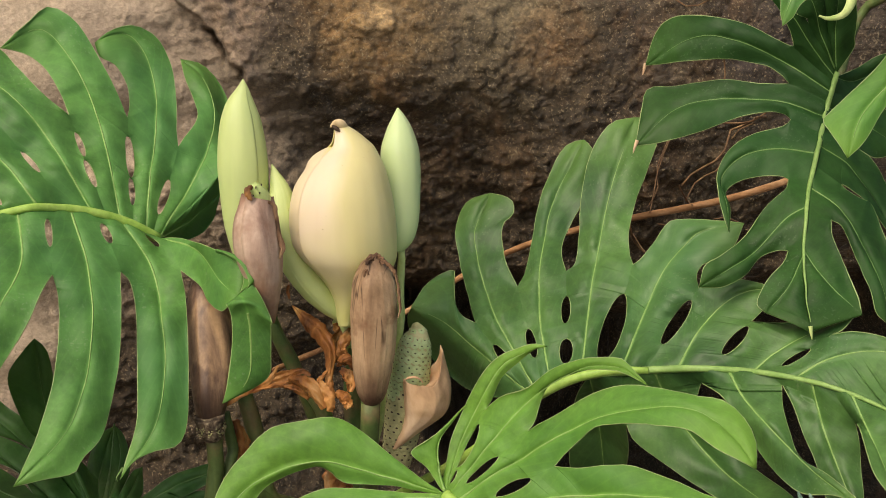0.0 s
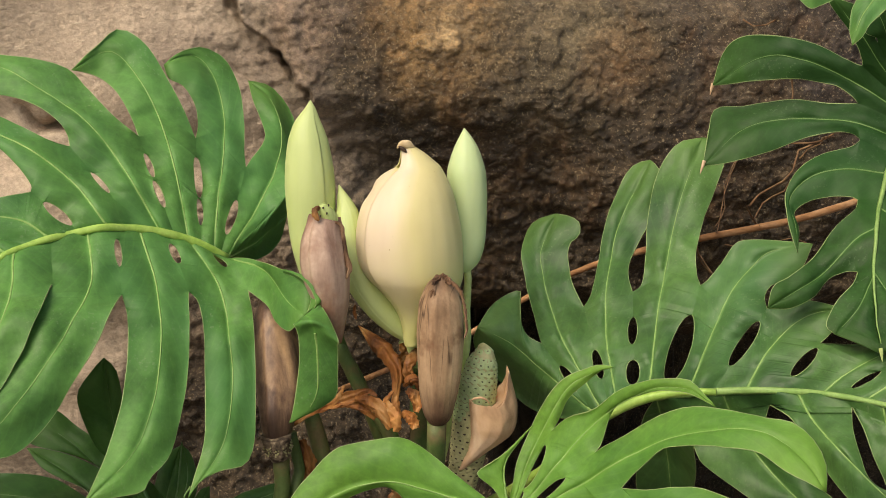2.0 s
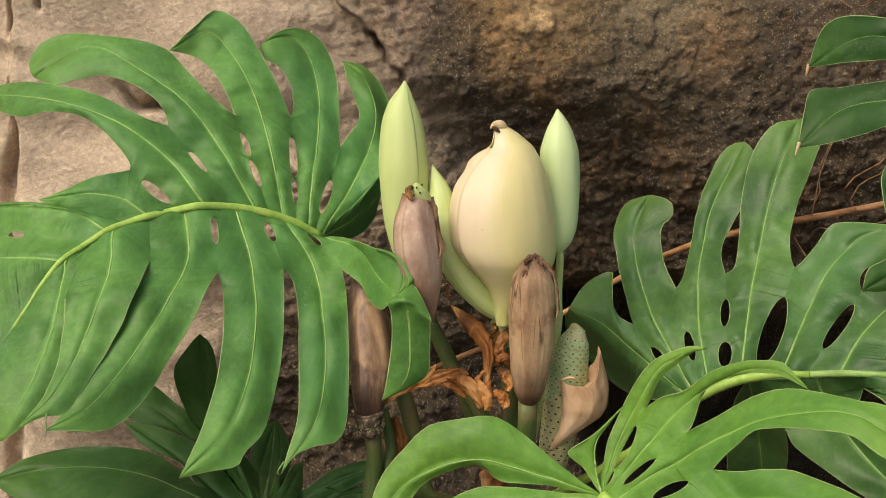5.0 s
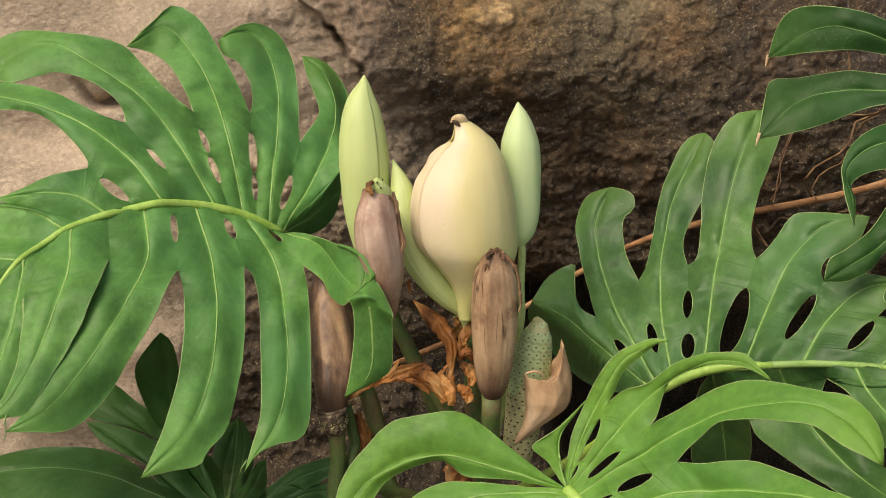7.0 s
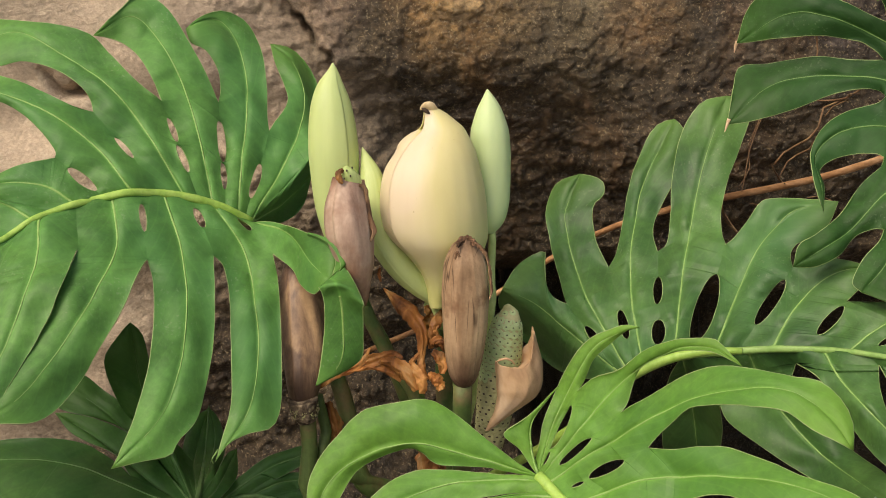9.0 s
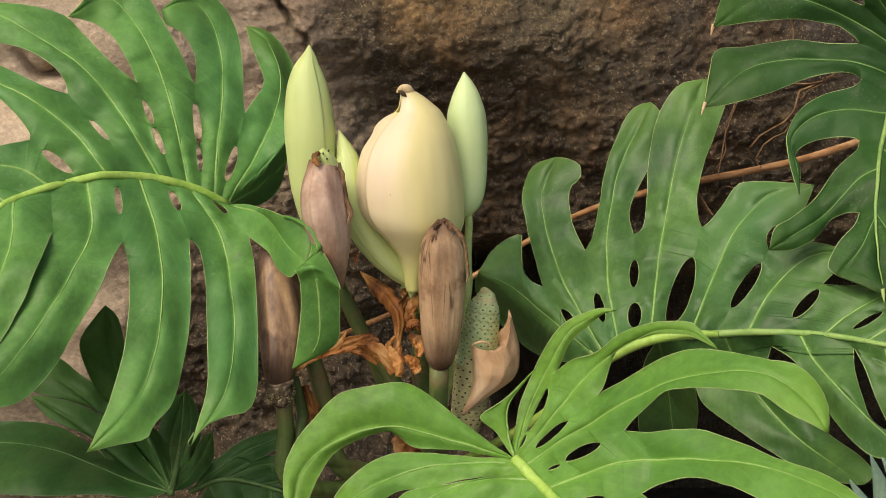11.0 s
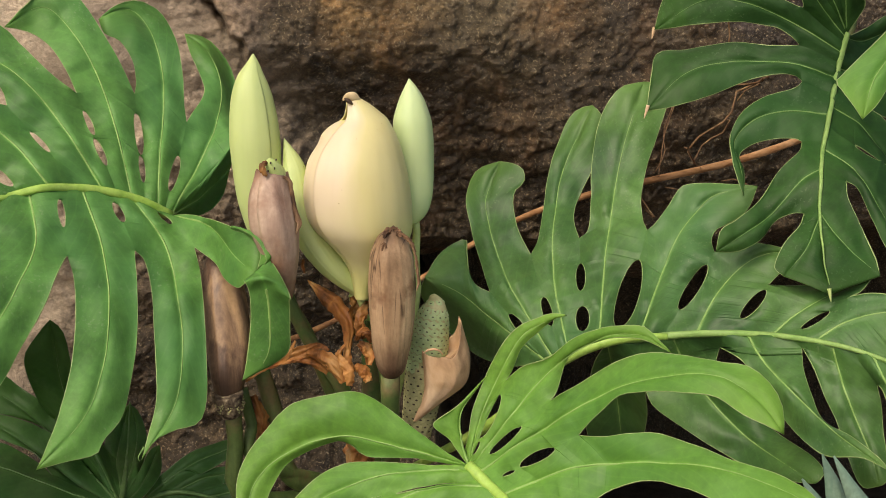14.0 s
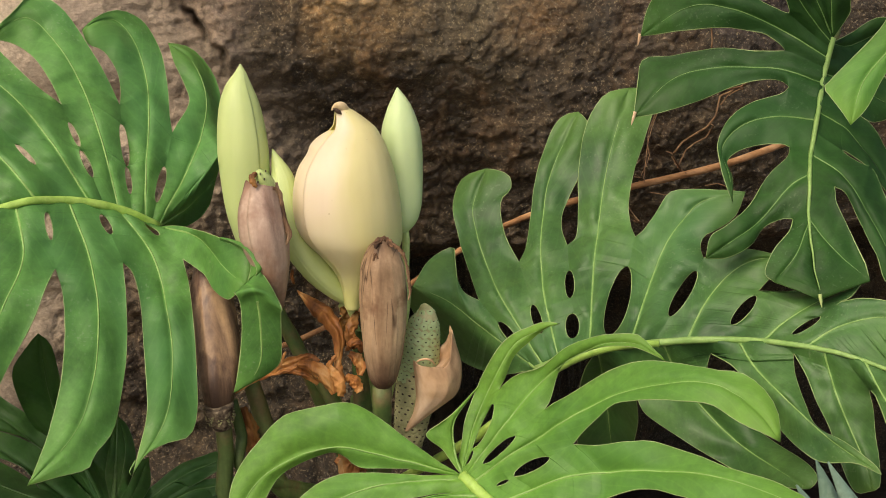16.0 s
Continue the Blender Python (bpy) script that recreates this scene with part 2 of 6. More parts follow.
    chip = node(nt, "ShaderNodeSeparateXYZ", {0: node(nt, "ShaderNodeTexVoronoi", {"Vector": warp, "Scale": 95.0, "Randomness": 1.0}, feature="F1").outputs["Color"]}).outputs[0]
    flake = node(nt, "ShaderNodeSeparateXYZ", {0: node(nt, "ShaderNodeTexVoronoi", {"Vector": warp, "Scale": 30.0, "Randomness": 1.0}, feature="F1").outputs["Color"]}).outputs[0]
    cf = node(nt, "ShaderNodeMath", {0: wet_shade, 1: 0.30, 2: 0.06}, operation="MULTIPLY_ADD").outputs[0]
    col = mix(nt, cf, col, ramp(nt, chip, [(0.0, grey(0.22)), (0.75, grey(0.55)), (1.0, grey(0.88))]), "OVERLAY")
    col = mix(nt, cf, col, ramp(nt, flake, [(0.0, grey(0.18)), (1.0, grey(0.82))]), "OVERLAY")
    # dark pits, and pale grains painted as glints on the damp rock
    pit = noise_of(nt, where(nt, (1.0, 1.0, 1.25)), 130, 5, 0.75, 0.4)
    pf = node(nt, "ShaderNodeMath", {0: wet_shade, 1: 0.26, 2: 0.30}, operation="MULTIPLY_ADD").outputs[0]
    col = mix(nt, pf, col, ramp(nt, pit, [(0.36, grey(0.16)), (0.50, grey(0.5)), (0.65, grey(0.84))]), "OVERLAY")
    gf = node(nt, "ShaderNodeMath", {0: ramp(nt, grit, [(0.57, grey(0)), (0.66, grey(0.68))]), 1: wet_shade}, operation="MULTIPLY").outputs[0]
    col = mix(nt, gf, col, (0.38, 0.30, 0.18))
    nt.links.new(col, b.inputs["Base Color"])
    nt.links.new(ramp(nt, wet_shade, [(0, grey(0.85)), (1, grey(0.28))]), b.inputs["Roughness"])
    rough = node(nt, "ShaderNodeMath", {0: wet_shade, 1: 0.12, 2: 0.50}, operation="MULTIPLY_ADD").outputs[0]
    h1 = node(nt, "ShaderNodeMath", {0: fine, 1: 0.55, 2: node(nt, "ShaderNodeMath", {0: clod, 1: 0.40}, operation="MULTIPLY").outputs[0]}, operation="MULTIPLY_ADD").outputs[0]
    h2 = node(nt, "ShaderNodeMath", {0: pit, 1: 0.75, 2: h1}, operation="MULTIPLY_ADD").outputs[0]
    h3 = node(nt, "ShaderNodeMath", {0: peb, 1: -0.25, 2: h2}, operation="MULTIPLY_ADD").outputs[0]
    h4 = node(nt, "ShaderNodeMath", {0: peb2, 1: -0.20, 2: h3}, operation="MULTIPLY_ADD").outputs[0]
    h4 = node(nt, "ShaderNodeMath", {0: chip, 1: 0.16, 2: h4}, operation="MULTIPLY_ADD").outputs[0]
    h4 = node(nt, "ShaderNodeMath", {0: flake, 1: 0.20, 2: h4}, operation="MULTIPLY_ADD").outputs[0]
    n = node(nt, "ShaderNodeBump", {"Height": h4, "Strength": rough, "Distance": 0.014})
    nt.links.new(n.outputs[0], b.inputs["Normal"])
    return m


GREEN_MID = leaf_material("leaf_green", (0.042, 0.130, 0.026), (0.110, 0.268, 0.054), 0.50, 0.75, 0.34)
GREEN_DEEP = leaf_material("leaf_deep_green", (0.031, 0.095, 0.022), (0.096, 0.211, 0.049), 0.46, 0.8, 0.40)
# darkened to carry the shade of the leaf above the hanging one
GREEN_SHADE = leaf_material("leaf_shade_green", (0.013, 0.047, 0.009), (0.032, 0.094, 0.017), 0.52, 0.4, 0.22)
GREEN_FRESH = leaf_material("leaf_fresh_green", (0.066, 0.184, 0.021), (0.138, 0.290, 0.041), 0.50, 0.2, 0.32)
# low leaves: blade green darkened to stand for their shade
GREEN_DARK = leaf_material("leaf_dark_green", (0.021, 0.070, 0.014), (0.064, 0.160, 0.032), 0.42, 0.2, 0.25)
VEIN = streak_material("midrib_pale", [(0.3, (0.228, 0.401, 0.062)), (0.7, (0.375, 0.541, 0.124))], 60, (1, 1, 1), 0.4, 0.001, 0.2)
VEIN_SIDE = streak_material("vein_pale", [(0.3, (0.175, 0.315, 0.078)), (0.7, (0.27, 0.415, 0.13))], 60, (1, 1, 1), 0.45, 0.001, 0.2)
VEIN_SOFT = streak_material("vein_soft", [(0.3, (0.108, 0.217, 0.055)), (0.7, (0.177, 0.3, 0.092))], 60, (1, 1, 1), 0.4, 0.001, 0.2)
VEIN_DEEP = streak_material("vein_deep", [(0.3, (0.17, 0.31, 0.075)), (0.7, (0.27, 0.41, 0.13))], 60, (1, 1, 1), 0.4, 0.001, 0.2)
# side vein dimmed with the shade-darkened low blades
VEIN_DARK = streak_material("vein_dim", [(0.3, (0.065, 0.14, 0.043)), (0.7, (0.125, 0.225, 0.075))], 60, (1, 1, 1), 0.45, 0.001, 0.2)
RIM = streak_material("leaf_rim", [(0.3, (0.16, 0.255, 0.072)), (0.7, (0.32, 0.4, 0.17))], 60, (1, 1, 1), 0.45, 0.001, 0.2)
# rim dimmed likewise for the low shaded leaves
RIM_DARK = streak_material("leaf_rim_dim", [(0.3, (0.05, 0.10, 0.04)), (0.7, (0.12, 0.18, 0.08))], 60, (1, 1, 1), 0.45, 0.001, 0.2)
STALK = streak_material("stalk_green", [(0.3, (0.045, 0.085, 0.022)), (0.7, (0.115, 0.165, 0.048))], 55, (1, 1, 0.15), 0.5, 0.002, 0.4, (22, 0.50, 0.66, (0.15, 0.11, 0.05)))
STALK_PALE = streak_material("stalk_pale", [(0.3, (0.30, 0.42, 0.12)), (0.7, (0.52, 0.60, 0.25))], 55, (1, 1, 0.15), 0.5, 0.001, 0.3)
BUD = spathe_material("bud_green", (0.49, 0.585, 0.23), (0.49, 0.585, 0.23), (0.47, 0.56, 0.22), 0.48)
BUD_COOL = spathe_material("bud_cool_green", (0.49, 0.61, 0.31), (0.49, 0.61, 0.31), (0.48, 0.62, 0.30), 0.48)
CREAM = spathe_material("spathe_cream", (0.69, 0.57, 0.39), (0.66, 0.59, 0.28), (0.63, 0.63, 0.225))
HUSK = streak_material("husk_brown", [(0.30, (0.11, 0.062, 0.034)), (0.42, (0.28, 0.175, 0.100)), (0.55, (0.47, 0.32, 0.195)), (0.68, (0.70, 0.53, 0.35))], 20, (1, 1, 0.14), 0.62, 0.003, 0.6, (24, 0.55, 0.68, (0.17, 0.085, 0.045)), grain=0.22, dark_ends=(0.34, 0.90, 0.30, (0.06, 0.030, 0.018)), crack=0.9)
# darker husk, its top blackened to carry the shade of the leaf over it
HUSK_DARK = streak_material("husk_dark_brown", [(0.34, (0.030, 0.018, 0.013)), (0.45, (0.15, 0.092, 0.062)), (0.55, (0.31, 0.20, 0.12)), (0.68, (0.50, 0.33, 0.18))], 30, (1, 1, 0.07), 0.38, 0.003, 0.5, (18, 0.54, 0.66, (0.06, 0.03, 0.02)), grain=0.22, dark_ends=(0.34, 0.70, 0.30, (0.035, 0.020, 0.014)))
HUSK_GREY = streak_material("husk_grey_brown", [(0.33, (0.16, 0.090, 0.062)), (0.46, (0.27, 0.175, 0.132)), (0.56, (0.38, 0.262, 0.200)), (0.68, (0.50, 0.37, 0.28))], 30, (1, 1, 0.08), 0.6, 0.003, 0.6, (13, 0.52, 0.66, (0.24, 0.12, 0.075)), grain=0.2, dark_ends=(0.10, 0.93, 0.12, (0.17, 0.085, 0.05)))
HUSK_PINK = streak_material("husk_pink_tan", [(0.30, (0.34, 0.19, 0.10)), (0.5, (0.64, 0.42, 0.25)), (0.70, (0.78, 0.58, 0.39))], 22, (1, 1, 0.35), 0.65, 0.004, 0.5, (18, 0.60, 0.74, (0.33, 0.18, 0.09)), grain=0.12, thin=0.15)
DRY = streak_material("dry_bract", [(0.32, (0.10, 0.034, 0.012)), (0.45, (0.44, 0.17, 0.048)), (0.56, (0.66, 0.32, 0.10)), (0.70, (0.84, 0.58, 0.30))], 30, (1, 1, 0.35), 0.42, 0.002, 0.5, (20, 0.54, 0.68, (0.13, 0.048, 0.018)), grain=0.15, vary=0.45, thin=0.20)
SCAR = streak_material("scarred_collar", [(0.35, (0.035, 0.024, 0.016)), (0.5, (0.12, 0.09, 0.06)), (0.65, (0.30, 0.24, 0.16))], 130, (1, 1, 1), 0.8, 0.003, 0.8, (60, 0.55, 0.65, (0.03, 0.02, 0.014)))
TIP = streak_material("spathe_tip", [(0.3, (0.50, 0.36, 0.19)), (0.7, (0.70, 0.58, 0.36))], 60, (1, 1, 0.4), 0.55, 0.001, 0.3, grain=0.1)
HUSK_CRUST = streak_material("husk_crust", [(0.35, (0.05, 0.026, 0.014)), (0.5, (0.16, 0.085, 0.045)), (0.66, (0.38, 0.24, 0.14))], 60, (1, 1, 0.3), 0.8, 0.003, 0.7, grain=0.3)
DARK = streak_material("dark_brown", [(0.3, (0.02, 0.012, 0.008)), (0.7, (0.07, 0.045, 0.03))], 60, (1, 1, 1), 0.75, 0.003, 0.6)
BARK = streak_material("vine_bark", [(0.3, (0.14, 0.062, 0.026)), (0.5, (0.38, 0.19, 0.08)), (0.7, (0.58, 0.36, 0.20))], 60, (0.2, 1, 1), 0.7, 0.004, 0.7)
ROOT = streak_material("root_brown", [(0.3, (0.07, 0.035, 0.017)), (0.5, (0.16, 0.088, 0.042)), (0.7, (0.30, 0.19, 0.10))], 60, (1, 1, 1), 0.7, 0.002, 0.5)
CONE = streak_material("fruit_green", [(0.3, (0.32, 0.42, 0.19)), (0.7, (0.46, 0.56, 0.29))], 30, (1, 1, 1), 0.5, 0.001, 0.3)
CONE_TAN = streak_material("fruit_tan", [(0.3, (0.27, 0.27, 0.12)), (0.7, (0.44, 0.42, 0.22))], 40, (1, 1, 1), 0.6, 0.002, 0.4)
BLUE_GREEN = streak_material("blade_blue_green", [(0.3, (0.12, 0.21, 0.15)), (0.7, (0.24, 0.35, 0.27))], 40, (1, 1, 0.1), 0.5, 0.001, 0.3)


def ground_material():
    """Brown soil in the bed, and unseen pale ground before it, added to bounce light up."""
    m, nt, b = material("ground", 0.9, 0.2)
    p = where(nt)
    soil = ramp(nt, noise_of(nt, p, 14, 5, 0.62), [(0.3, (0.045, 0.033, 0.023)), (0.7, (0.14, 0.105, 0.075))])
    bounce_floor = ramp(nt, noise_of(nt, p, 40, 5, 0.7), [(0.3, (0.19, 0.172, 0.143)), (0.7, (0.38, 0.35, 0.30))])
    y = node(nt, "ShaderNodeSeparateXYZ", {0: p}).outputs[1]
    w = node(nt, "ShaderNodeMath", {0: noise_of(nt, p, 6, 3), 1: 0.2, 2: y}, operation="MULTIPLY_ADD").outputs[0]
    f = node(nt, "ShaderNodeMapRange", {"Value": w, "From Min": 1.15, "From Max": 0.95}).outputs[0]
    nt.links.new(mix(nt, f, soil, bounce_floor), b.inputs["Base Color"])
    bump(nt, b, noise_of(nt, p, 60, 4, 0.7), 0.8, 0.01)
    return m


GROUND = ground_material()
ROCK = rock_material()


# ---- mesh helpers ----
def link(name, bm, mat, parent=None, label="", smooth=True):
    me = bpy.data.meshes.new(name)
    bmesh.ops.recalc_face_normals(bm, faces=bm.faces[:])
    bm.to_mesh(me)
    bm.free()
    if smooth:
        me.shade_smooth()
    for m in mat if isinstance(mat, (list, tuple)) else [mat]:
        me.materials.append(m)
    ob = new(name, me)
    ob.parent = parent
    if label:
        tagged(ob, label)
    return ob


def thing(name, label, category, at, group=""):
    return tagged(new(name), label, category, group) if at is None else place(tagged(new(name), label, category, group), at)


def place(ob, at):
    ob.location = at
    ob.empty_display_size = 0.02
    bpy.context.view_layer.update()
    return ob


def part(name, bm, mat, parent, label="", smooth=True):
    """One mesh under a thing or a part; the mesh is given in world coordinates."""
    root = Vector(parent.matrix_world.translation)
    bmesh.ops.translate(bm, verts=bm.verts[:], vec=-root)
    ob = link(name, bm, mat, parent, label, smooth)
    bpy.context.view_layer.update()
    return ob


def curve_at(pts, n):
    """n points evenly spaced along a smooth curve through pts."""
    p = np.array(pts, float)
    if len(p) == 2:
        return p[0] + (p[1] - p[0]) * np.linspace(0, 1, n)[:, None]
    q = np.vstack([2 * p[0] - p[1], p, 2 * p[-1] - p[-2]])
    out = []
    for a, b, c, d in zip(q[:-3], q[1:-2], q[2:-1], q[3:]):
        t = np.linspace(0, 1, 24, endpoint=False)[:, None]
        out.append(0.5 * (2 * b + (c - a) * t + (2 * a - 5 * b + 4 * c - d) * t**2 + (3 * b - a - 3 * c + d) * t**3))
    out = np.vstack(out + [p[-1:]])
    s = np.r_[0, np.cumsum(np.linalg.norm(np.diff(out, axis=0), axis=1))]
    g = np.linspace(0, s[-1], n)
    return np.stack([np.interp(g, s, out[:, k]) for k in range(3)], 1)


def frames(c):
    """Tangent and two normals along a curve, without twist."""
    t = np.gradient(c, axis=0)
    t /= np.linalg.norm(t, axis=1)[:, None] + 1e-12
    u = np.cross(t[0], (0.13, 0.97, 0.21))
    us = []
    for k in t:
        u = u - k * (u @ k)
        u = u / (np.linalg.norm(u) + 1e-12)
        us.append(u)
    us = np.array(us)
    return t, us, np.cross(t, us)


def tube(bm, pts, radii, n=24, sides=8, flat=1.0, rough=0.0, seed=0):
    """A tapered round rod along a curve, closed at both ends."""
    c = curve_at(pts, n)
    r = np.interp(np.linspace(0, 1, n), np.linspace(0, 1, len(radii)), radii)
    _, u, v = frames(c)
    rng = np.random.RandomState(seed)
    rings = []
    for k in range(n):
        ring = []
        for a in range(sides):
            w = 2 * math.pi * a / sides
            f = r[k] * (1 + rough * (rng.rand() - 0.5))
            ring.append(bm.verts.new(c[k] + f * (math.cos(w) * u[k] + flat * math.sin(w) * v[k])))
        rings.append(ring)
    for a, b in zip(rings, rings[1:]):
        for k in range(sides):
            bm.faces.new((a[k], a[(k + 1) % sides], b[(k + 1) % sides], b[k]))
    bm.faces.new(rings[0])
    bm.faces.new(rings[-1][::-1])
    return bm


def rod(pts, radii, **kw):
    return tube(bmesh.new(), pts, radii, **kw)


def ribbon(pts, widths, face, n=50, root=0.35):
    """A low rounded rib on a surface that looks towards face."""
    bm = bmesh.new()
    c = curve_at(pts, n)
    w = np.interp(np.linspace(0, 1, n), np.linspace(0, 1, len(widths)), widths)
    t, _, _ = frames(c)
    rings = []
    for k in range(n):
        side = np.cross(t[k], face)
        side /= np.linalg.norm(side) + 1e-9
        up = np.cross(side, t[k])
        up *= np.sign(up @ face)
        rings.append([bm.verts.new(c[k] + w[k] * (a * side + b * up)) for a, b in ((-1, -root), (-0.75, 0.25), (-0.3, 0.5), (0.3, 0.5), (0.75, 0.25), (1, -root))])
    for a, b in zip(rings, rings[1:]):
        for k in range(6):
            bm.faces.new((a[k], a[(k + 1) % 6], b[(k + 1) % 6], b[k]))
    bm.faces.new(rings[0])
    bm.faces.new(rings[-1][::-1])
    return bm


# ---- monstera leaf: midrib, side veins, lobes parted by slits and pierced by holes ----
class Leaf:
    def __init__(self, label, mid, blade, face=(0.0, -0.95, 0.3), rib=0.004, quilt=0.0036, fold=0.22, ripple=1.35, buckle=0.0065, group="leaves of the plant"):
        self.mid = curve_at(mid, 60)
        self.face = np.array(face) / np.linalg.norm(face)
        self.blade, self.rib, self.quilt, self.fold, self.ripple, self.buckle = blade, rib, quilt, fold, ripple, buckle
        self.sides = {"a": [], "b": []}
        self.ob = thing("monstera_leaf", label, "leaf", tuple(self.mid[0]), group)

    def lobe(self, side, vein, before, after, notch=None, holes=()):
        """A lobe round a side vein: its margins towards the stalk and towards the tip, each ending at the lobe's tip, the inner end of the slit
        that parts it from the next lobe, and holes on the seam between the two (place, half length, half width)."""
        s = int(np.argmin(np.linalg.norm(self.mid - np.array(vein[0]), axis=1)))
        self.sides[side].append((s, curve_at([tuple(self.mid[s])] + list(vein[1:]), 121), before, after, notch, holes))

    def wave(self, p):
        """Slow waves over the blade."""
        p = Vector(p)
        return self.face * self.ripple * (0.0050 * noise.noise(p * 9 + Vector((2, 7, 1))) + 0.0050 * noise.noise(p * 18) + 0.0030 * noise.noise(p * 33 + Vector((5, 1, 3))) + 0.0010 * noise.noise(p * 75))

    def seam(self, one, two):
        """The line from the midrib to the notch between two lobes, and the share of their length that it takes up."""
        start = self.mid[(one[0] + two[0]) // 2]
        notch = np.array(one[4])
        inner = np.linalg.norm(notch - start)
        outer = (np.linalg.norm(one[1][-1] - notch) + np.linalg.norm(two[1][-1] - notch)) / 2
        return start, notch, float(np.clip(inner / (inner + outer), 0.08, 0.94))

    def relax(self, bm, root, reach=0.013):
        """Evens out kinks in the blade's depth over a short reach, holding it at the midrib: one implicit step of heat flow."""
        bm.verts.index_update()
        co = np.array([v.co[:] for v in bm.verts])
        n = len(co)
        flow = {}
        mass = np.full(n, 1e-9)
        for f in bm.faces:
            area = f.calc_area()
            for v in f.verts:
                mass[v.index] += area / len(f.verts)
            for e in f.edges:
                key = tuple(sorted((e.verts[0].index, e.verts[1].index)))
                flow[key] = flow.get(key, 0.0) + min(20.0, 0.5 * area / max(e.calc_length(), 1e-5) ** 2)
        ends = np.array(list(flow))
        w = np.array(list(flow.values())) * reach**2
        a, b = ends[:, 0], ends[:, 1]
        mass[[v.index for v in bm.verts if v[root] > 0.5]] = 1.0
        diag = mass + np.bincount(a, w, n) + np.bincount(b, w, n)

        def spread(d):
            return diag * d - np.bincount(a, w * d[b], n) - np.bincount(b, w * d[a], n)

        first = co @ self.face
        depth = first.copy()
        res = mass * first - spread(depth)
        z = res / diag
        way, rz = z.copy(), res @ z
        for _ in range(250):
            q = spread(way)
            step_size = rz / (way @ q + 1e-30)
            depth += step_size * way
            res -= step_size * q
            z = res / diag
            rz, old = res @ z, rz
            if rz < 1e-22:
                break
            way = z + way * (rz / old)
        for v, d in zip(bm.verts, depth - first):
            v.co += Vector(self.face * d)

    def build(self):
        bm = bmesh.new()
        uvl = bm.loops.layers.uv.new("UVMap")
        lift, root = bm.verts.layers.float.new("lift"), bm.verts.layers.float.new("root")
        veins = []
        full = np.linspace(0, 1, 121)

        def along(c, r):
            return np.stack([np.interp(r, full, c[:, k]) for k in range(3)], 1)

        for side, lobes in self.sides.items():
            seams = [self.seam(a, b) for a, b in zip(lobes, lobes[1:])]
            rows = set(np.linspace(0, 1, 37).round(4))
            for (start, notch, share), lobe in zip(seams, lobes):
                rows |= {round(share + d, 4) for d in (0, 0.004, 0.012, 0.025, 0.05) if share + d < 1}
                for c, hl, _ in lobe[5]:
                    rows |= {round((c + hl * k) * share, 4) for k in (-1, -0.97, -0.85, -0.6, -0.3, 0, 0.3, 0.6, 0.85, 0.97, 1)}
            rows = np.array(sorted(rows))
            for k, (s, c, before, after, _, _) in enumerate(lobes):
                v = along(c, rows)
                veins.append(c + self.face * 0.0022 * (k % 2) * np.clip((full - 0.5) / 0.4, 0, 1)[:, None])
                edges, opened, droop = [], [], []
                for way, line in ((-1, before), (1, after)):
                    j = k if way > 0 else k - 1
                    bare = np.ones(len(rows), bool)
                    if way > 0 and k == len(lobes) - 1:
                        e, bare = self.mid[np.clip(np.round(s + rows * (59 - s)).astype(int), 0, 59)].copy(), np.zeros(len(rows), bool)
                    elif j < 0:
                        e = along(curve_at([tuple(v[0])] + list(line) + [tuple(c[-1])], 121), rows)
                    else:
                        start, notch, share = seams[j]
                        out = along(curve_at([tuple(notch)] + list(line) + [tuple(c[-1])], 121), np.clip((rows - share) / (1 - share), 0, 1))
                        inn = start + (notch - start) * np.clip(rows / share, 0, 1)[:, None]
                        bare = rows > share - 1e-6
                        e = np.where(bare[:, None], out, inn)
                        for hc, hl, hw in lobes[j][5]:
                            a = hw * np.sqrt(np.clip(1 - ((rows / share - hc) / hl) ** 2, 0, 1)) * (rows < share)
                            d = np.linalg.norm(v - e, axis=1)
                            e = e + (v - e) * np.minimum(a / np.maximum(d, 1e-6), 0.6)[:, None]
                            bare = bare | (a > 0)
                    far = np.linalg.norm(e - v, axis=1)
                    u = np.clip((rows - (seams[j][2] if 0 <= j < len(seams) else 0)) / 0.3, 0, 1)
                    droop.append((self.fold * far * bare * u * u * (3 - 2 * u))[:, None])
                    edges.append(e)
                    opened.append(bare)
                cols = np.array([-1, -0.995, -0.8, -0.55, -0.3, -0.12, 0, 0.12, 0.3, 0.55, 0.8, 0.995, 1])
                up = self.face * 0.0022 * (k % 2) * np.clip((rows - 0.5) / 0.4, 0, 1)[:, None]
                grid, rise = [], []
                for q in cols:
                    e = edges[0] if q < 0 else edges[1]
                    a = abs(q)
                    wid = np.linalg.norm(e - v, axis=1)[:, None]
                    if a == 0.995:
                        a = np.clip(1 - 0.0008 / np.maximum(wid, 1e-6), 0.82, 1)
                    p = v + (e - v) * a + up
                    p = p - self.face * droop[0 if q < 0 else 1] * a**2
                    swell = np.minimum(self.quilt, wid * 0.16) * 6.75 * a * (1 - a) ** 2
                    dent = np.array([noise.noise(Vector(x * 21.0) + Vector((4, 9, 2))) + 0.5 * noise.noise(Vector(x * 43.0)) for x in p])[:, None]
                    rise.append((swell + np.minimum(self.buckle, wid * 0.22) * dent * 4 * a * (1 - a))[:, 0])
                    grid.append(p)
                grid = np.array(grid)
                vs = [[bm.verts.new(grid[i, r]) for r in range(len(rows))] for i in range(len(cols))]
                for i in range(len(cols)):
                    for r in range(len(rows)):
                        vs[i][r][lift], vs[i][r][root] = rise[i][r], float(r == 0)
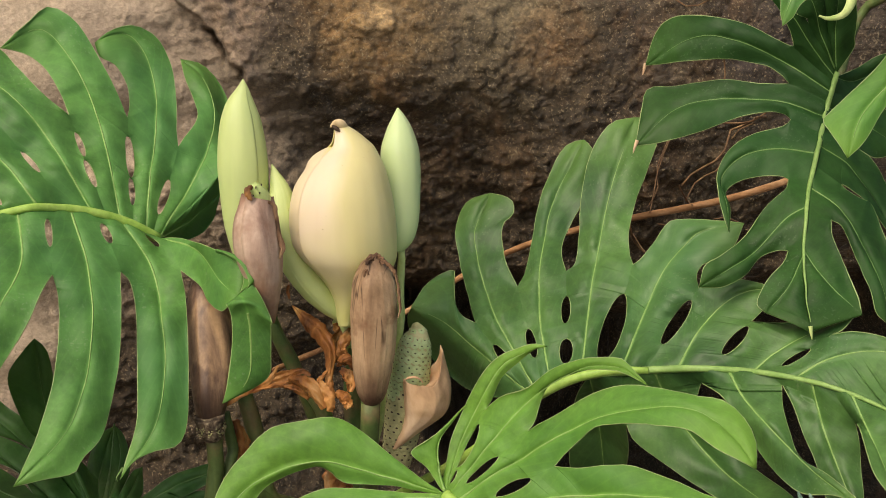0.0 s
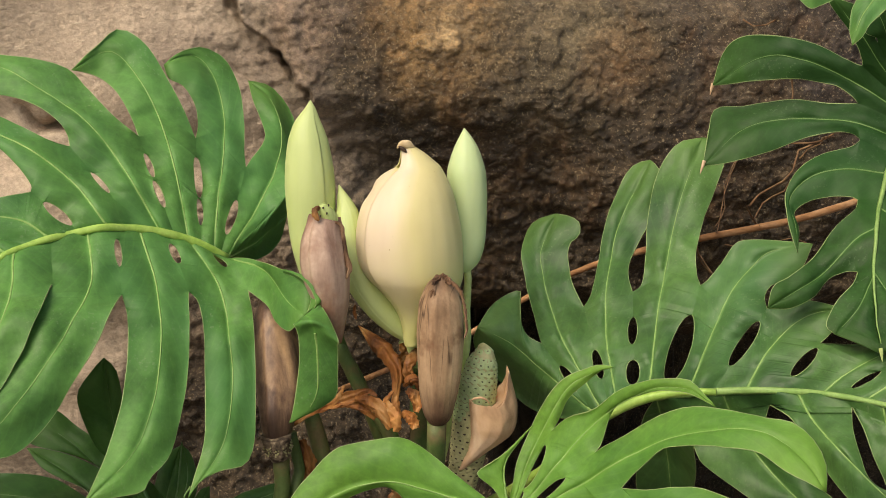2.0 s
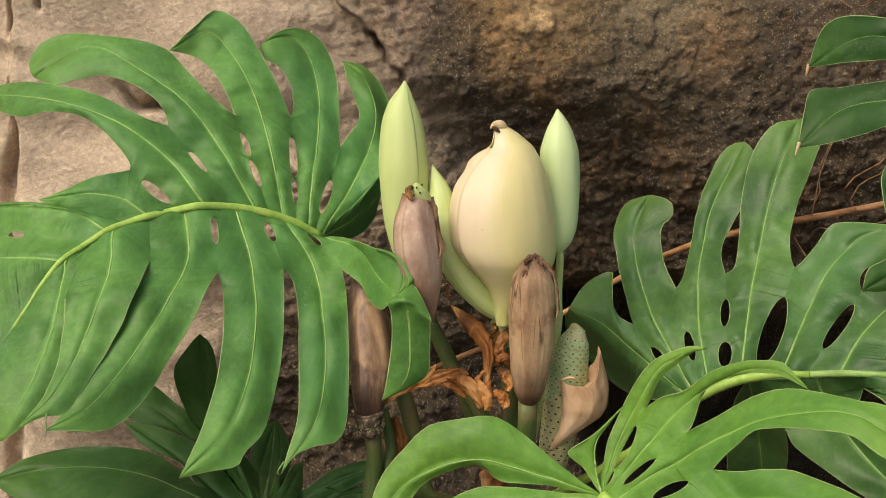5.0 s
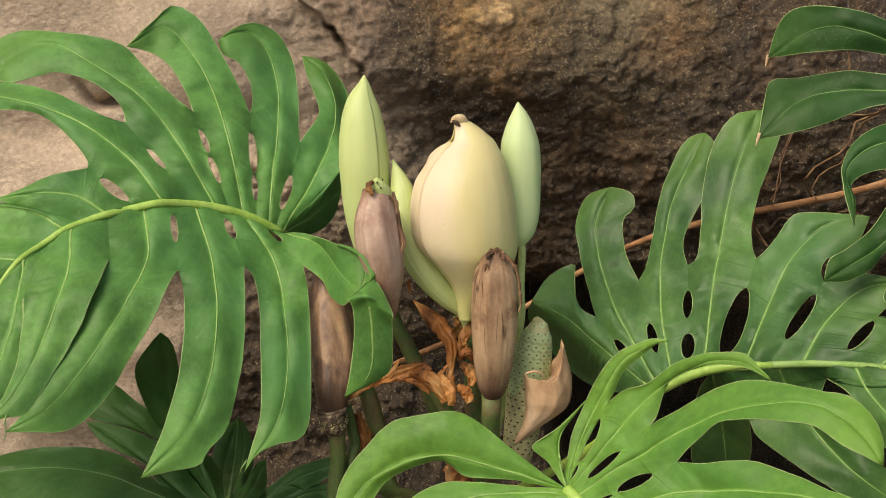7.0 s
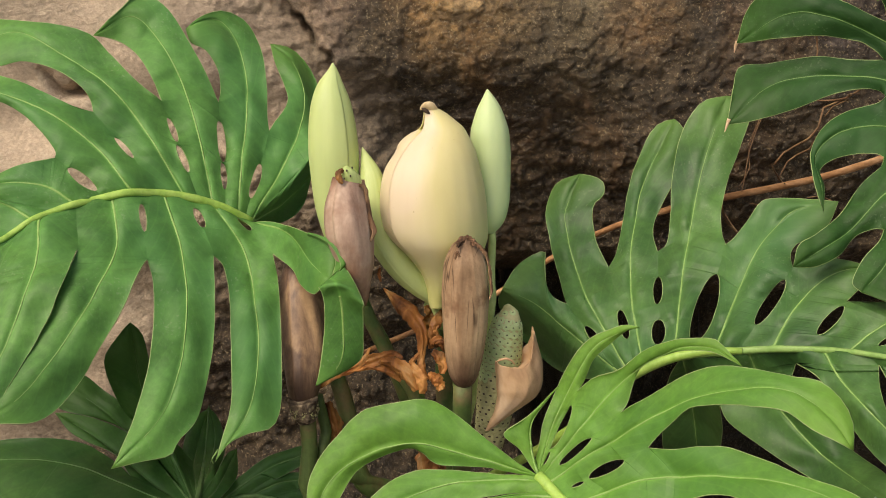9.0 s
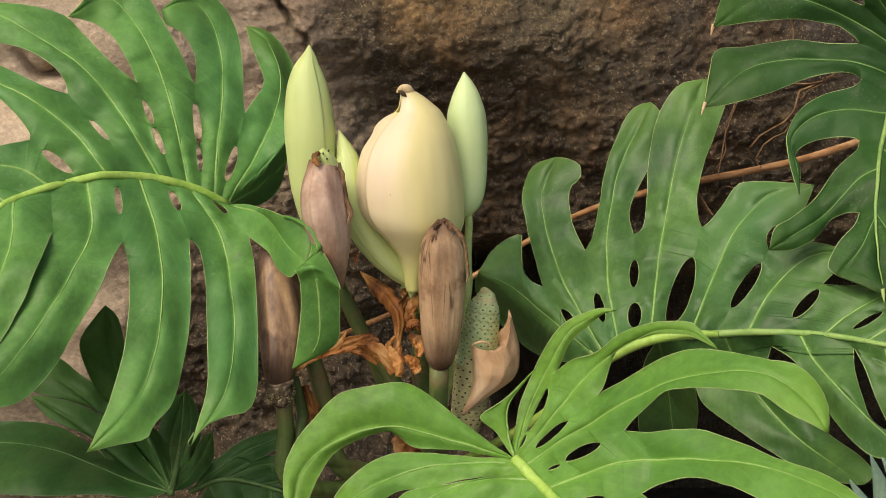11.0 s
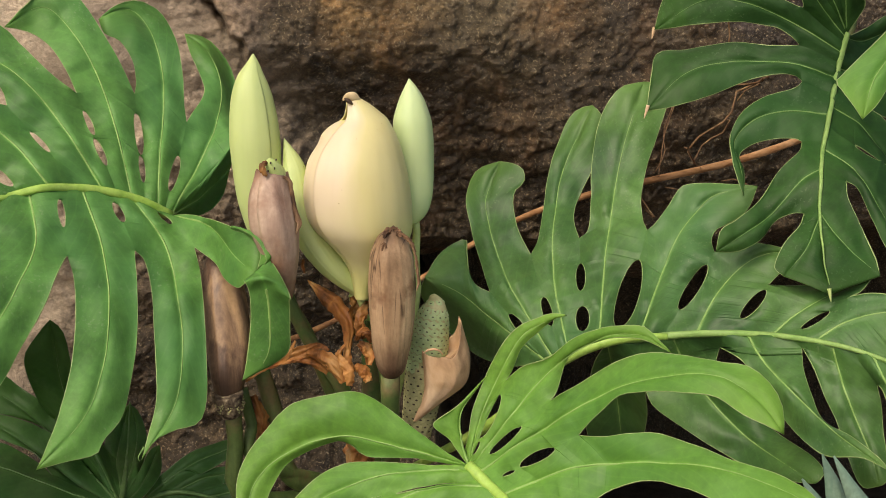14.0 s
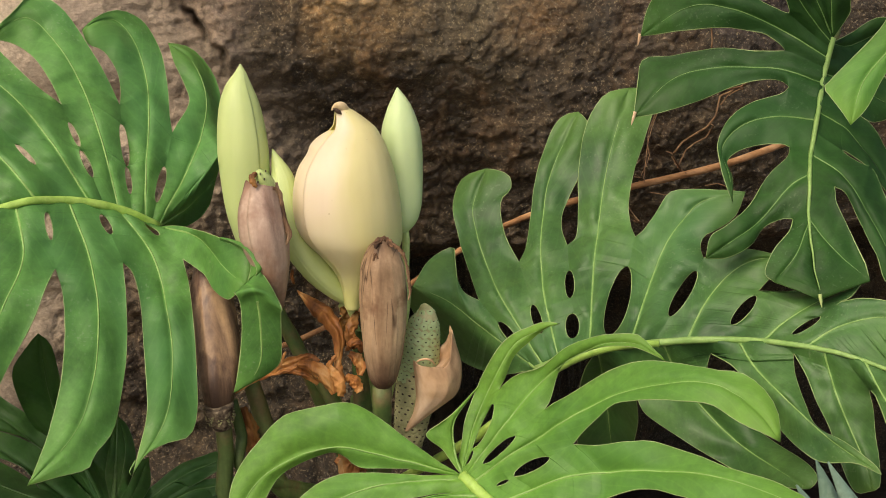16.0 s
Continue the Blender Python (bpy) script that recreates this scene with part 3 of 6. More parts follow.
                for i in range(len(cols) - 1):
                    for r in range(len(rows) - 1):
                        quad = [(i, r), (i + 1, r), (i + 1, r + 1), (i, r + 1)]
                        f = bm.faces.new([vs[a][b] for a, b in quad])
                        if i in (0, len(cols) - 2) and opened[0 if i == 0 else 1][r] and opened[0 if i == 0 else 1][r + 1]:
                            f.material_index = 1
                        for lp, (a, b) in zip(f.loops, quad):
                            lp[uvl].uv = (rows[b], cols[a])
        bmesh.ops.remove_doubles(bm, verts=bm.verts[:], dist=0.00004)
        self.relax(bm, root)
        for v in bm.verts:
            v.co += Vector(self.wave(v.co) + self.face * v[lift])
        bmesh.ops.dissolve_degenerate(bm, edges=bm.edges[:], dist=0.00003)
        skin = BVHTree.FromBMesh(bm)
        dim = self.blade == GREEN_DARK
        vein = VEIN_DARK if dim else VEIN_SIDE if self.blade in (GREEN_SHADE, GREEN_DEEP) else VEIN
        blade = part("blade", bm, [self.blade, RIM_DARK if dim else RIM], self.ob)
        so = blade.modifiers.new("thickness", "SOLIDIFY")
        so.thickness, so.offset, so.material_offset_rim = 0.0011, 0.0, 1
        ahead = self.face * 0.0011
        rib = np.array([p + self.wave(p) for p in self.mid])
        part("midrib", ribbon(rib[:58] + self.face * (0.0028 + 0.25 * self.rib), (self.rib * 1.2, self.rib * 1.0, self.rib * 0.65, self.rib * 0.15), self.face, 60, 1.2), vein, self.ob, "raised pale green midrib")
        for c in veins:
            c = np.array([p + self.wave(p) for p in c[: int(len(c) * 0.88) : 2]])
            for k, p in enumerate(c[4:], 4):
                hit = skin.ray_cast(Vector(p + self.face * 0.02), Vector(-self.face), 0.04)[0]
                if hit:
                    c[k] = hit
            part("vein", ribbon(c + ahead, [w * (0.52 if self.blade == GREEN_SHADE else 0.85) for w in (0.0021, 0.0015, 0.0011, 0.0008, 0.0003)], self.face), VEIN_DARK if dim else VEIN_DEEP if self.blade == GREEN_DEEP else VEIN_SOFT if self.blade == GREEN_SHADE else VEIN_SIDE, self.ob)
        return self.ob


# ---- rock face and ground ----
def step(v, a, b):
    u = min(1.0, max(0.0, (v - a) / (b - a)))
    return u * u * (3 - 2 * u)


def rock_face():
    """Two boulders run together: a pale one that stands upright, and one that bulges out above and falls back below."""
    xs = np.r_[np.linspace(-3.4, -0.86, 40), np.linspace(-0.85, 0.80, 520), np.linspace(0.81, 3.4, 40)]
    zs = np.r_[np.linspace(-0.1, 0.70, 26), np.linspace(0.71, 1.62, 290), np.linspace(1.63, 3.2, 40)]
    grid = []
    for z in zs:
        for x in xs:
            p = Vector((x, 0.0, z))
            big = noise.fractal(p * 1.9 + Vector((3.1, 0, 7.7)), 1.0, 2.0, 3)
            edge = x + 0.122 + max(1.05 * (z - 1.40), 0.5 * (z - 1.40)) + 0.010 * noise.noise(p * 60) + 0.05 * noise.noise(p * 7) + 0.02 * noise.noise(p * 23)
            right = step(edge, -0.04, 0.05)
            y = 2.545 + 0.03 * x - 0.045 * big
            # the bulging boulder; the deep hollow low down is added to darken the gaps
            y += right * (0.16 * step(1.40 - 0.11 * step(x, 0.22, 0.42) + 0.05 * big - z, 0.0, 0.40) + (0.60 + 1.0 * step(x, -0.02, 0.16)) * step(1.05 + 0.1 * big - z, 0.0, 0.26) - 0.03) + 0.12 * right * step(z, 1.42, 1.8)
            # the pale boulder: ledges and a deep joint along the meeting edge
            left = 1 - right
            y += left * (0.06 * step(1.12 - z, 0, 0.3) + 0.028 * noise.noise(Vector((x * 4, 3, z * 13))) * step(1.36 - z, -0.05, 0.05))
            # upright joint between the pale boulder and a block set back beside it
            split = x + 0.720 + 0.03 * (1.43 - z) + 0.010 * noise.noise(p * 14) + 0.004 * noise.noise(p * 40)
            y += 0.07 * math.exp(-((split / (0.005 + 0.006 * step(1.30 - z, 0.0, 0.12))) ** 2)) * (1 - 0.75 * step(z, 1.30, 1.36) * step(1.43 - z, 0.0, 0.03))
            y += 0.035 * step(-split, 0.0, 0.012)
            # jagged joint where the bulging boulder stands proud of the pale one
            cut = x + 0.111 + 0.867 * (z - 1.355) + 0.030 * noise.noise(p * 11) + 0.014 * noise.noise(p * 31) + 0.007 * noise.noise(p * 60) + 0.004 * noise.noise(p * 110)
            gape = step(z, 1.30, 1.36) * step(1.52 - z, 0.0, 0.03)
            y -= gape * 0.030 * step(cut, -0.002, 0.006) * math.exp(-max(0.0, cut) / 0.09)
            y += gape * 0.040 * math.exp(-(((cut + 0.006) / 0.006) ** 2)) * max(0.0, 0.15 + 1.5 * noise.noise(p * 17 + Vector((4, 0, 0))))
            y += 0.025 * math.exp(-((x + 0.668 + 0.012 * noise.noise(p * 20)) / 0.0035) ** 2) * step(z, 1.445, 1.458) * step(1.482 - z, 0.0, 0.01)
            y += 0.06 * math.exp(-((z - 1.316 + 0.35 * (x + 0.52) + 0.02 * noise.noise(p * 22)) / 0.008) ** 2) * step(-x, 0.42, 0.46) * step(x, -0.57, -0.49)
            y -= 0.015 * left * math.exp(-((z - 1.345 + 0.3 * (x + 0.52)) / 0.02) ** 2) * step(-x, 0.42, 0.48)
            low = step(1.30 - z, 0.0, 0.12) * step(x, -0.46, -0.34)
            rougher = max(0.22 + 0.78 * step(x, -0.42, -0.2), 2.3 * low)
            y -= rougher * (0.010 * noise.turbulence(Vector((x * 7.0 + 1, 4.0, z * 10)), 3, False) + 0.0035 * noise.fractal(Vector((x * 24, 0, z * 36)), 0.8, 2.1, 4))
            # thin strata that break off along slanting ledges
            ledge = (z * 17 + x * 5 + 2.6 * noise.noise(p * 4.5) + 0.5 * noise.noise(p * 21)) % 1.0
            y -= right * 0.006 * (ledge - step(ledge, 0.86, 1.0)) * max(0.0, 1.3 * noise.noise(p * 6 + Vector((9, 0, 0))))
            chip = noise.noise(p * 52) + 0.6 * noise.noise(p * 90 + Vector((3, 0, 0)))
            y -= rougher * 0.0046 * abs(chip)
            lump = noise.noise(p * 26 + Vector((1, 6, 2))) + 0.7 * noise.noise(p * 44 + Vector((8, 2, 5)))
            y -= right * (0.0040 * abs(lump) + 0.0035 * step(noise.noise(p * 33 + Vector((7, 7, 1))), 0.16, 0.24))
            y += (0.35 + 0.65 * rougher) * (0.0035 * max(0.0, noise.noise(p * 70) - 0.15) - 0.0015 * noise.noise(p * 130)) - 0.010 * left * noise.noise(p * 6 + Vector((0, 8, 0)))
            grid.append((x, y, z))
    nx, nz = len(xs), len(zs)
    faces = [(r * nx + k, r * nx + k + 1, (r + 1) * nx + k + 1, (r + 1) * nx + k) for r in range(nz - 1) for k in range(nx - 1)]
    # closed behind, so that it is a solid block
    b = len(grid)
    grid += [(x, 5.0, z) for x, z in ((xs[0], zs[0]), (xs[-1], zs[0]), (xs[-1], zs[-1]), (xs[0], zs[-1]))]
    faces += [tuple(range((nz - 1) * nx, nz * nx)) + (b + 2, b + 3), tuple(range(0, nz * nx, nx)) + (b + 3, b), tuple(range(nz * nx - 1, 0, -nx)) + (b + 1, b + 2), (b, b + 1, b + 2, b + 3)]
    me = bpy.data.meshes.new("rock_wall")
    me.from_pydata(grid, [], faces)
    me.shade_smooth()
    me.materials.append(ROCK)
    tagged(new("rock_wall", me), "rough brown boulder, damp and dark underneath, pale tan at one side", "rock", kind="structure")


rock_face()
bm = bmesh.new()
bmesh.ops.create_grid(bm, x_segments=120, y_segments=120, size=60)
for v in bm.verts:
    v.co.z = 0.02 * noise.noise(v.co * 0.9)
ground = tagged(link("ground", bm, GROUND), "brown garden soil at the foot of the rock, pale gravel before it", "ground", kind="structure")


# ---- flower spathes and husks ----
def profile(pts, radii, n, crisp=1):
    """Radii along a curve, smoothed."""
    rk = np.r_[0, np.cumsum(np.linalg.norm(np.diff(np.array(pts, float), axis=0), axis=1))]
    r = np.interp(np.linspace(0, 1, n), rk / rk[-1], radii)
    w = max(2, (n // 16 if n < 100 else n // 13) // crisp)
    for _ in range(2):
        r = np.convolve(np.r_[2 * r[0] - r[w:0:-1], r, 2 * r[-1] - r[-2 : -w - 2 : -1]], np.ones(2 * w + 1) / (2 * w + 1), "valid")
    return np.maximum(r, 0.0004)


def pod(name, pts, radii, mat, parent, label="", n=56, sides=48, flat=1.0, overlap=0.0, start=0.0, crease=0.0, wrinkle=0.0, seed=0, ragged=0.0, arc=None, level=False, lip=0.0, mouth=None):
    """A spathe: a rolled sheath round a curved axis, whose free margin laps over itself."""
    bm = bmesh.new()
    c = curve_at(pts, n)
    g = np.linspace(0, 1, n)
    r = profile(pts, radii, n, 3 if level else 1)
    t, _, _ = frames(c)
    if level:
        t = np.tile((0.0, 0.0, 1.0), (n, 1))
    rings = []
    for k in range(n):
        side = np.cross(t[k], (0, 1, 0))
        side /= np.linalg.norm(side)
        front = np.cross(side, t[k])
        ring = []
        steps = sides + 1 if overlap or arc else sides
        for a in range(steps):
            w = a / sides
            th = start + 2 * math.pi * w if arc is None else arc[0] + (arc[1] - arc[0]) * w
            lap = overlap * w + lip * (math.exp(-(((1 - w) / 0.035) ** 2)) + math.exp(-((w / 0.035) ** 2)))
            f = r[k] * (1 + lap - overlap * 0.5)
            p = noise.noise(Vector((math.cos(th) * 2.2 + seed, math.sin(th) * 2.2, g[k] * 1.5)))
            q = noise.noise(Vector((math.cos(th) * 7 + seed, math.sin(th) * 7, g[k] * 2.4)))
            f *= 1 + wrinkle * (p + 0.6 * q) - crease * max(0, math.cos(3 * th + seed)) ** 6
            q = c[k] + f * (math.cos(th) * side + flat * math.sin(th) * front)
            if mouth:
                rise = mouth(th) * max(0.0, (g[k] - 0.55) / 0.45) ** 1.6
                q = q + t[k] * rise + (c[k] - q) * max(0.0, rise) * 8
            ring.append(bm.verts.new(q))
        rings.append(ring)
    m = len(rings[0])
    uvl = bm.loops.layers.uv.new("UVMap")
    for row, (a, b) in enumerate(zip(rings, rings[1:])):
        for k in range(m - 1 if overlap or arc else m):
            f = bm.faces.new((a[k], a[(k + 1) % m], b[(k + 1) % m], b[k]))
            for lp, (u, v) in zip(f.loops, ((0, 0), (0, 1), (1, 1), (1, 0))):
                lp[uvl].uv = ((row + u) / (n - 1), (k + v) / m)
    if arc:
        ob = part(name, bm, mat, parent, label)
        so = ob.modifiers.new("thickness", "SOLIDIFY")
        so.thickness, so.offset = 0.0012, -1.0
        return ob
    bm.faces.new(rings[0])
    if ragged:
        # torn open mouth with an inner skin
        for a, v in enumerate(rings[-1]):
            th = 2 * math.pi * a / sides
            v.co += Vector(t[-1]) * ragged * (noise.noise(Vector((math.cos(th) * 3, math.sin(th) * 3, seed))) + 0.35 * noise.noise(Vector((math.cos(th) * 6, math.sin(th) * 6, seed))) + 0.15 * noise.noise(Vector((math.cos(th) * 17, math.sin(th) * 17, seed))))
        lip = rings[-1]
        for k in (n - 2, n - 6, n - 12):
            inner = [bm.verts.new(c[k] + (Vector(v.co) - Vector(c[k])) * 0.9) for v in rings[k]]
            for q in range(m if not overlap else m - 1):
                bm.faces.new((lip[q], lip[(q + 1) % m], inner[(q + 1) % m], inner[q]))
            lip = inner
        bm.faces.new(lip)
    else:
        bm.faces.new(rings[-1])
    if overlap:
        for a, b in zip(rings, rings[1:]):
            bm.faces.new((a[0], b[0], b[-1], a[-1]))
    return part(name, bm, mat, parent, label)


def sheet(pts, widths, curl=0.4, face=(0, -1, 0.2), n=30, cols=9, ragged=0.15, seed=0, thick=0.0012, crumple=0.25, rim=False):
    """A torn, curled dry strip with some thickness."""
    bm = bmesh.new()
    c = curve_at(pts, n)
    w = np.interp(np.linspace(0, 1, n), np.linspace(0, 1, len(widths)), widths)
    t, _, _ = frames(c)
    face = np.array(face) / np.linalg.norm(face)
    grid = []
    qs = np.r_[-1, np.linspace(-0.97, 0.97, cols - 2), 1] if rim else np.linspace(-1, 1, cols)
    for k in range(n):
        s = np.cross(t[k], face)
        s /= np.linalg.norm(s) + 1e-9
        f = np.cross(s, t[k])
        row = []
        for q in qs:
            e = w[k] * (1 + ragged * noise.noise(Vector((k * 0.35, q * 2, seed))))
            z = curl * w[k] * (1 - q * q) + crumple * w[k] * (noise.noise(Vector((k * 0.14, q * 1.9, seed + 9))) + 0.5 * noise.noise(Vector((k * 0.3, q * 2.5, seed + 5))))
            row.append(c[k] + s * q * e + f * z)
        grid.append(row)
    front = [[bm.verts.new(p) for p in row] for row in grid]
    back = [[bm.verts.new(p + face * -thick) for p in row] for row in grid]
    for k in range(n - 1):
        for j in range(cols - 1):
            f = bm.faces.new((front[k][j], front[k][j + 1], front[k + 1][j + 1], front[k + 1][j]))
            if rim and (j in (0, cols - 2) or k == 0):
                f.material_index = 1
            bm.faces.new((back[k][j], back[k + 1][j], back[k + 1][j + 1], back[k][j + 1]))
        bm.faces.new((front[k][0], front[k + 1][0], back[k + 1][0], back[k][0]))
        bm.faces.new((front[k][-1], back[k][-1], back[k + 1][-1], front[k + 1][-1]))
    for j in range(cols - 1):
        bm.faces.new((front[0][j], back[0][j], back[0][j + 1], front[0][j + 1]))
        bm.faces.new((front[-1][j], front[-1][j + 1], back[-1][j + 1], back[-1][j]))
    return bm


HUB = Vector((0.051, 2.006, 0.835))
BUDS = "flower buds of the plant"
# wide cream spathe: an inner sheath, and an outer one whose margin laps over it and ends in a hooked beak
ob = thing("flower_spathe", "large cream-white flower spathe, closed, with a browned curled tip", "flower", (0.0326, 1.8530, 1.1352), BUDS)
SPATHE = [(0.0345, 1.8530, 1.1187), (0.0346, 1.8544, 1.1283), (0.0379, 1.8559, 1.1398), (0.0412, 1.8573, 1.1507), (0.0432, 1.8587, 1.1636), (0.0426, 1.8602, 1.1810), (0.0381, 1.8616, 1.1965), (0.0337, 1.8631, 1.2120), (0.0312, 1.8645, 1.2352), (0.0304, 1.8659, 1.2584), (0.0308, 1.8674, 1.2782), (0.0334, 1.8688, 1.2961), (0.0373, 1.8702, 1.3126), (0.0406, 1.8717, 1.3227), (0.0378, 1.8726, 1.3310), (0.0347, 1.8731, 1.3372), (0.0308, 1.8738, 1.3432), (0.0268, 1.8746, 1.3480), (0.0250, 1.8750, 1.3502)]
SPATHE_R = (0.0076, 0.0095, 0.0146, 0.0209, 0.0299, 0.0445, 0.0560, 0.0605, 0.0618, 0.0596, 0.0549, 0.0473, 0.0358, 0.0255, 0.0198, 0.0155, 0.0106, 0.0048, 0.0008)
pod("sheath", [(0.0345, 1.8530, 1.1187), (0.0346, 1.8544, 1.1283), (0.0379, 1.8558, 1.1398), (0.0412, 1.8572, 1.1507), (0.0432, 1.8586, 1.1636), (0.0426, 1.8600, 1.1811), (0.0381, 1.8614, 1.1966), (0.0337, 1.8628, 1.2120), (0.0312, 1.8642, 1.2353), (0.0304, 1.8656, 1.2584), (0.0308, 1.8670, 1.2783), (0.0334, 1.8684, 1.2962), (0.0251, 1.8698, 1.3070), (0.0214, 1.8712, 1.3126), (0.0182, 1.8726, 1.3169), (0.0182, 1.8740, 1.3206)], (0.0073, 0.0090, 0.0138, 0.0200, 0.0288, 0.0431, 0.0545, 0.0590, 0.0603, 0.0581, 0.0534, 0.0455, 0.0320, 0.0217, 0.0134, 0.0038), CREAM, ob, "pinkish cream inner sheath", n=130, sides=72, wrinkle=0.012, seed=3, level=True)
pod("outer_flap", SPATHE, SPATHE_R, CREAM, ob, "yellowish overlapping flap", n=140, sides=84, wrinkle=0.012, seed=3, arc=(0.55, 5.62), level=True, lip=0.03)
tip = pod("tip", [(0.0340, 1.8700, 1.3432), (0.0288, 1.8670, 1.3478), (0.0235, 1.8650, 1.3488), (0.0196, 1.8640, 1.3468), (0.0172, 1.8635, 1.3440)], (0.0040, 0.0056, 0.0042, 0.0024, 0.0006), TIP, ob, "dry tan curled tip", n=30, sides=20, flat=0.8, wrinkle=0.08)
# dark sliver in place of the shaded opening under the hood
pod("tip_end", [(0.0285, 1.8615, 1.3395), (0.0258, 1.8600, 1.3420), (0.0225, 1.8600, 1.3445), (0.0190, 1.8620, 1.3465)], (0.0004, 0.0022, 0.0026, 0.0006), DARK, tip, "blackened end of the tip", n=16, sides=12, flat=0.8, wrinkle=0.25)
pod("stalk", [tuple(HUB)] + [(0.0530, 1.8680, 1.1051), (0.0366, 1.8600, 1.1270), (0.0334, 1.8560, 1.1444)], (0.0078, 0.0084, 0.0092, 0.0100), STALK_PALE, ob, n=20, sides=16)
# closed green buds
ob = thing("flower_bud", "tall pale yellow-green closed flower bud, pointed", "flower bud", (-0.0764, 1.8940, 1.1752), BUDS)
pod("sheath", [(-0.0764, 1.8940, 1.1752), (-0.0790, 1.8959, 1.1949), (-0.0809, 1.8978, 1.2212), (-0.0809, 1.8997, 1.2409), (-0.0808, 1.9016, 1.2618), (-0.0821, 1.9035, 1.2932), (-0.0833, 1.9054, 1.3212), (-0.0845, 1.9073, 1.3498), (-0.0848, 1.9092, 1.3705), (-0.0825, 1.9111, 1.3840), (-0.0822, 1.9130, 1.3936)], (0.0091, 0.0156, 0.0214, 0.0253, 0.0279, 0.0293, 0.0274, 0.0228, 0.0150, 0.0065, 0.0007), BUD, ob, n=70, wrinkle=0.02, seed=5, level=True)
pod("outer_flap", [(-0.0764, 1.8940, 1.1752), (-0.0790, 1.8959, 1.1949), (-0.0809, 1.8978, 1.2212), (-0.0809, 1.8997, 1.2409), (-0.0808, 1.9016, 1.2618), (-0.0821, 1.9035, 1.2932), (-0.0833, 1.9054, 1.3212), (-0.0845, 1.9073, 1.3498), (-0.0848, 1.9092, 1.3705), (-0.0825, 1.9111, 1.3840), (-0.0822, 1.9130, 1.3936)], tuple(r * 1.015 for r in (0.0091, 0.0156, 0.0214, 0.0253, 0.0279, 0.0293, 0.0274, 0.0228, 0.0150, 0.0065, 0.0007)), BUD, ob, "overlapping margin of the bud", n=70, wrinkle=0.02, seed=5, level=True, arc=(4.05, 8.7), lip=0.010)
pod("stalk", [tuple(HUB)] + [(-0.022, 1.957, 1.038), (-0.046, 1.934, 1.092), (-0.068, 1.904, 1.16), (-0.073, 1.896, 1.178)], (0.0090, 0.0090, 0.0090, 0.0084, 0.0078), STALK, ob, n=20, sides=16)
ob = thing("flower_bud", "smooth cool-green closed flower bud behind the cream spathe", "flower bud", (0.0963, 1.8930, 1.1978), BUDS)
pod("sheath", [(0.0963, 1.8930, 1.1978), (0.0971, 1.8957, 1.2046), (0.0977, 1.8983, 1.2149), (0.0983, 1.9010, 1.2304), (0.0989, 1.9037, 1.2512), (0.0990, 1.9063, 1.2879), (0.0981, 1.9090, 1.3159), (0.0977, 1.9117, 1.3392), (0.0970, 1.9143, 1.3521), (0.0954, 1.9170, 1.3623)], (0.0058, 0.0143, 0.0195, 0.0227, 0.0234, 0.0235, 0.0225, 0.0150, 0.0079, 0.0007), BUD_COOL, ob, n=70, overlap=0.03, start=2.5, wrinkle=0.02, seed=8, level=True)
pod("stalk", [tuple(HUB)] + [(0.0964, 1.9100, 1.0841), (0.0990, 1.8970, 1.1481), (0.1009, 1.8930, 1.1971), (0.0995, 1.8930, 1.2058)], (0.0070, 0.0062, 0.0048, 0.0042, 0.0042), STALK_PALE, ob, n=24, sides=16)
ob = thing("flower_bud", "slender green bud leaning out beside the cream spathe", "flower bud", (0.0380, 1.8680, 1.1059), BUDS)
pod("sheath", [(0.0380, 1.8680, 1.1059), (0.0314, 1.8680, 1.1253), (0.0157, 1.8660, 1.1410), (-0.0052, 1.8680, 1.1644), (-0.0261, 1.8750, 1.1974), (-0.0360, 1.8840, 1.2335), (-0.0394, 1.8940, 1.2649), (-0.0460, 1.9000, 1.2871), (-0.0493, 1.9040, 1.2972)], (0.0051, 0.0077, 0.0129, 0.0167, 0.0186, 0.0180, 0.0141, 0.0051, 0.0006), BUD, ob, n=70, overlap=0.05, start=1.1, wrinkle=0.03, seed=11)
pod("outer_flap", [(0.0380, 1.8680, 1.1059), (0.0314, 1.8680, 1.1253), (0.0157, 1.8660, 1.1410), (-0.0052, 1.8680, 1.1644), (-0.0261, 1.8750, 1.1974), (-0.0360, 1.8840, 1.2335), (-0.0394, 1.8940, 1.2649), (-0.0460, 1.9000, 1.2871), (-0.0493, 1.9040, 1.2972)], tuple(r * 1.03 for r in (0.0051, 0.0077, 0.0129, 0.0167, 0.0186, 0.0180, 0.0141, 0.0051, 0.0006)), BUD, ob, "overlapping margin of the bud", n=70, wrinkle=0.03, seed=11, arc=(2.2, 5.2), lip=0.04)
pod("stalk", [tuple(HUB)] + [(0.045, 1.916, 1.049), (0.035, 1.901, 1.087), (0.028, 1.885, 1.116)], (0.0071, 0.0071, 0.0078, 0.0078), STALK_PALE, ob, n=16, sides=16)

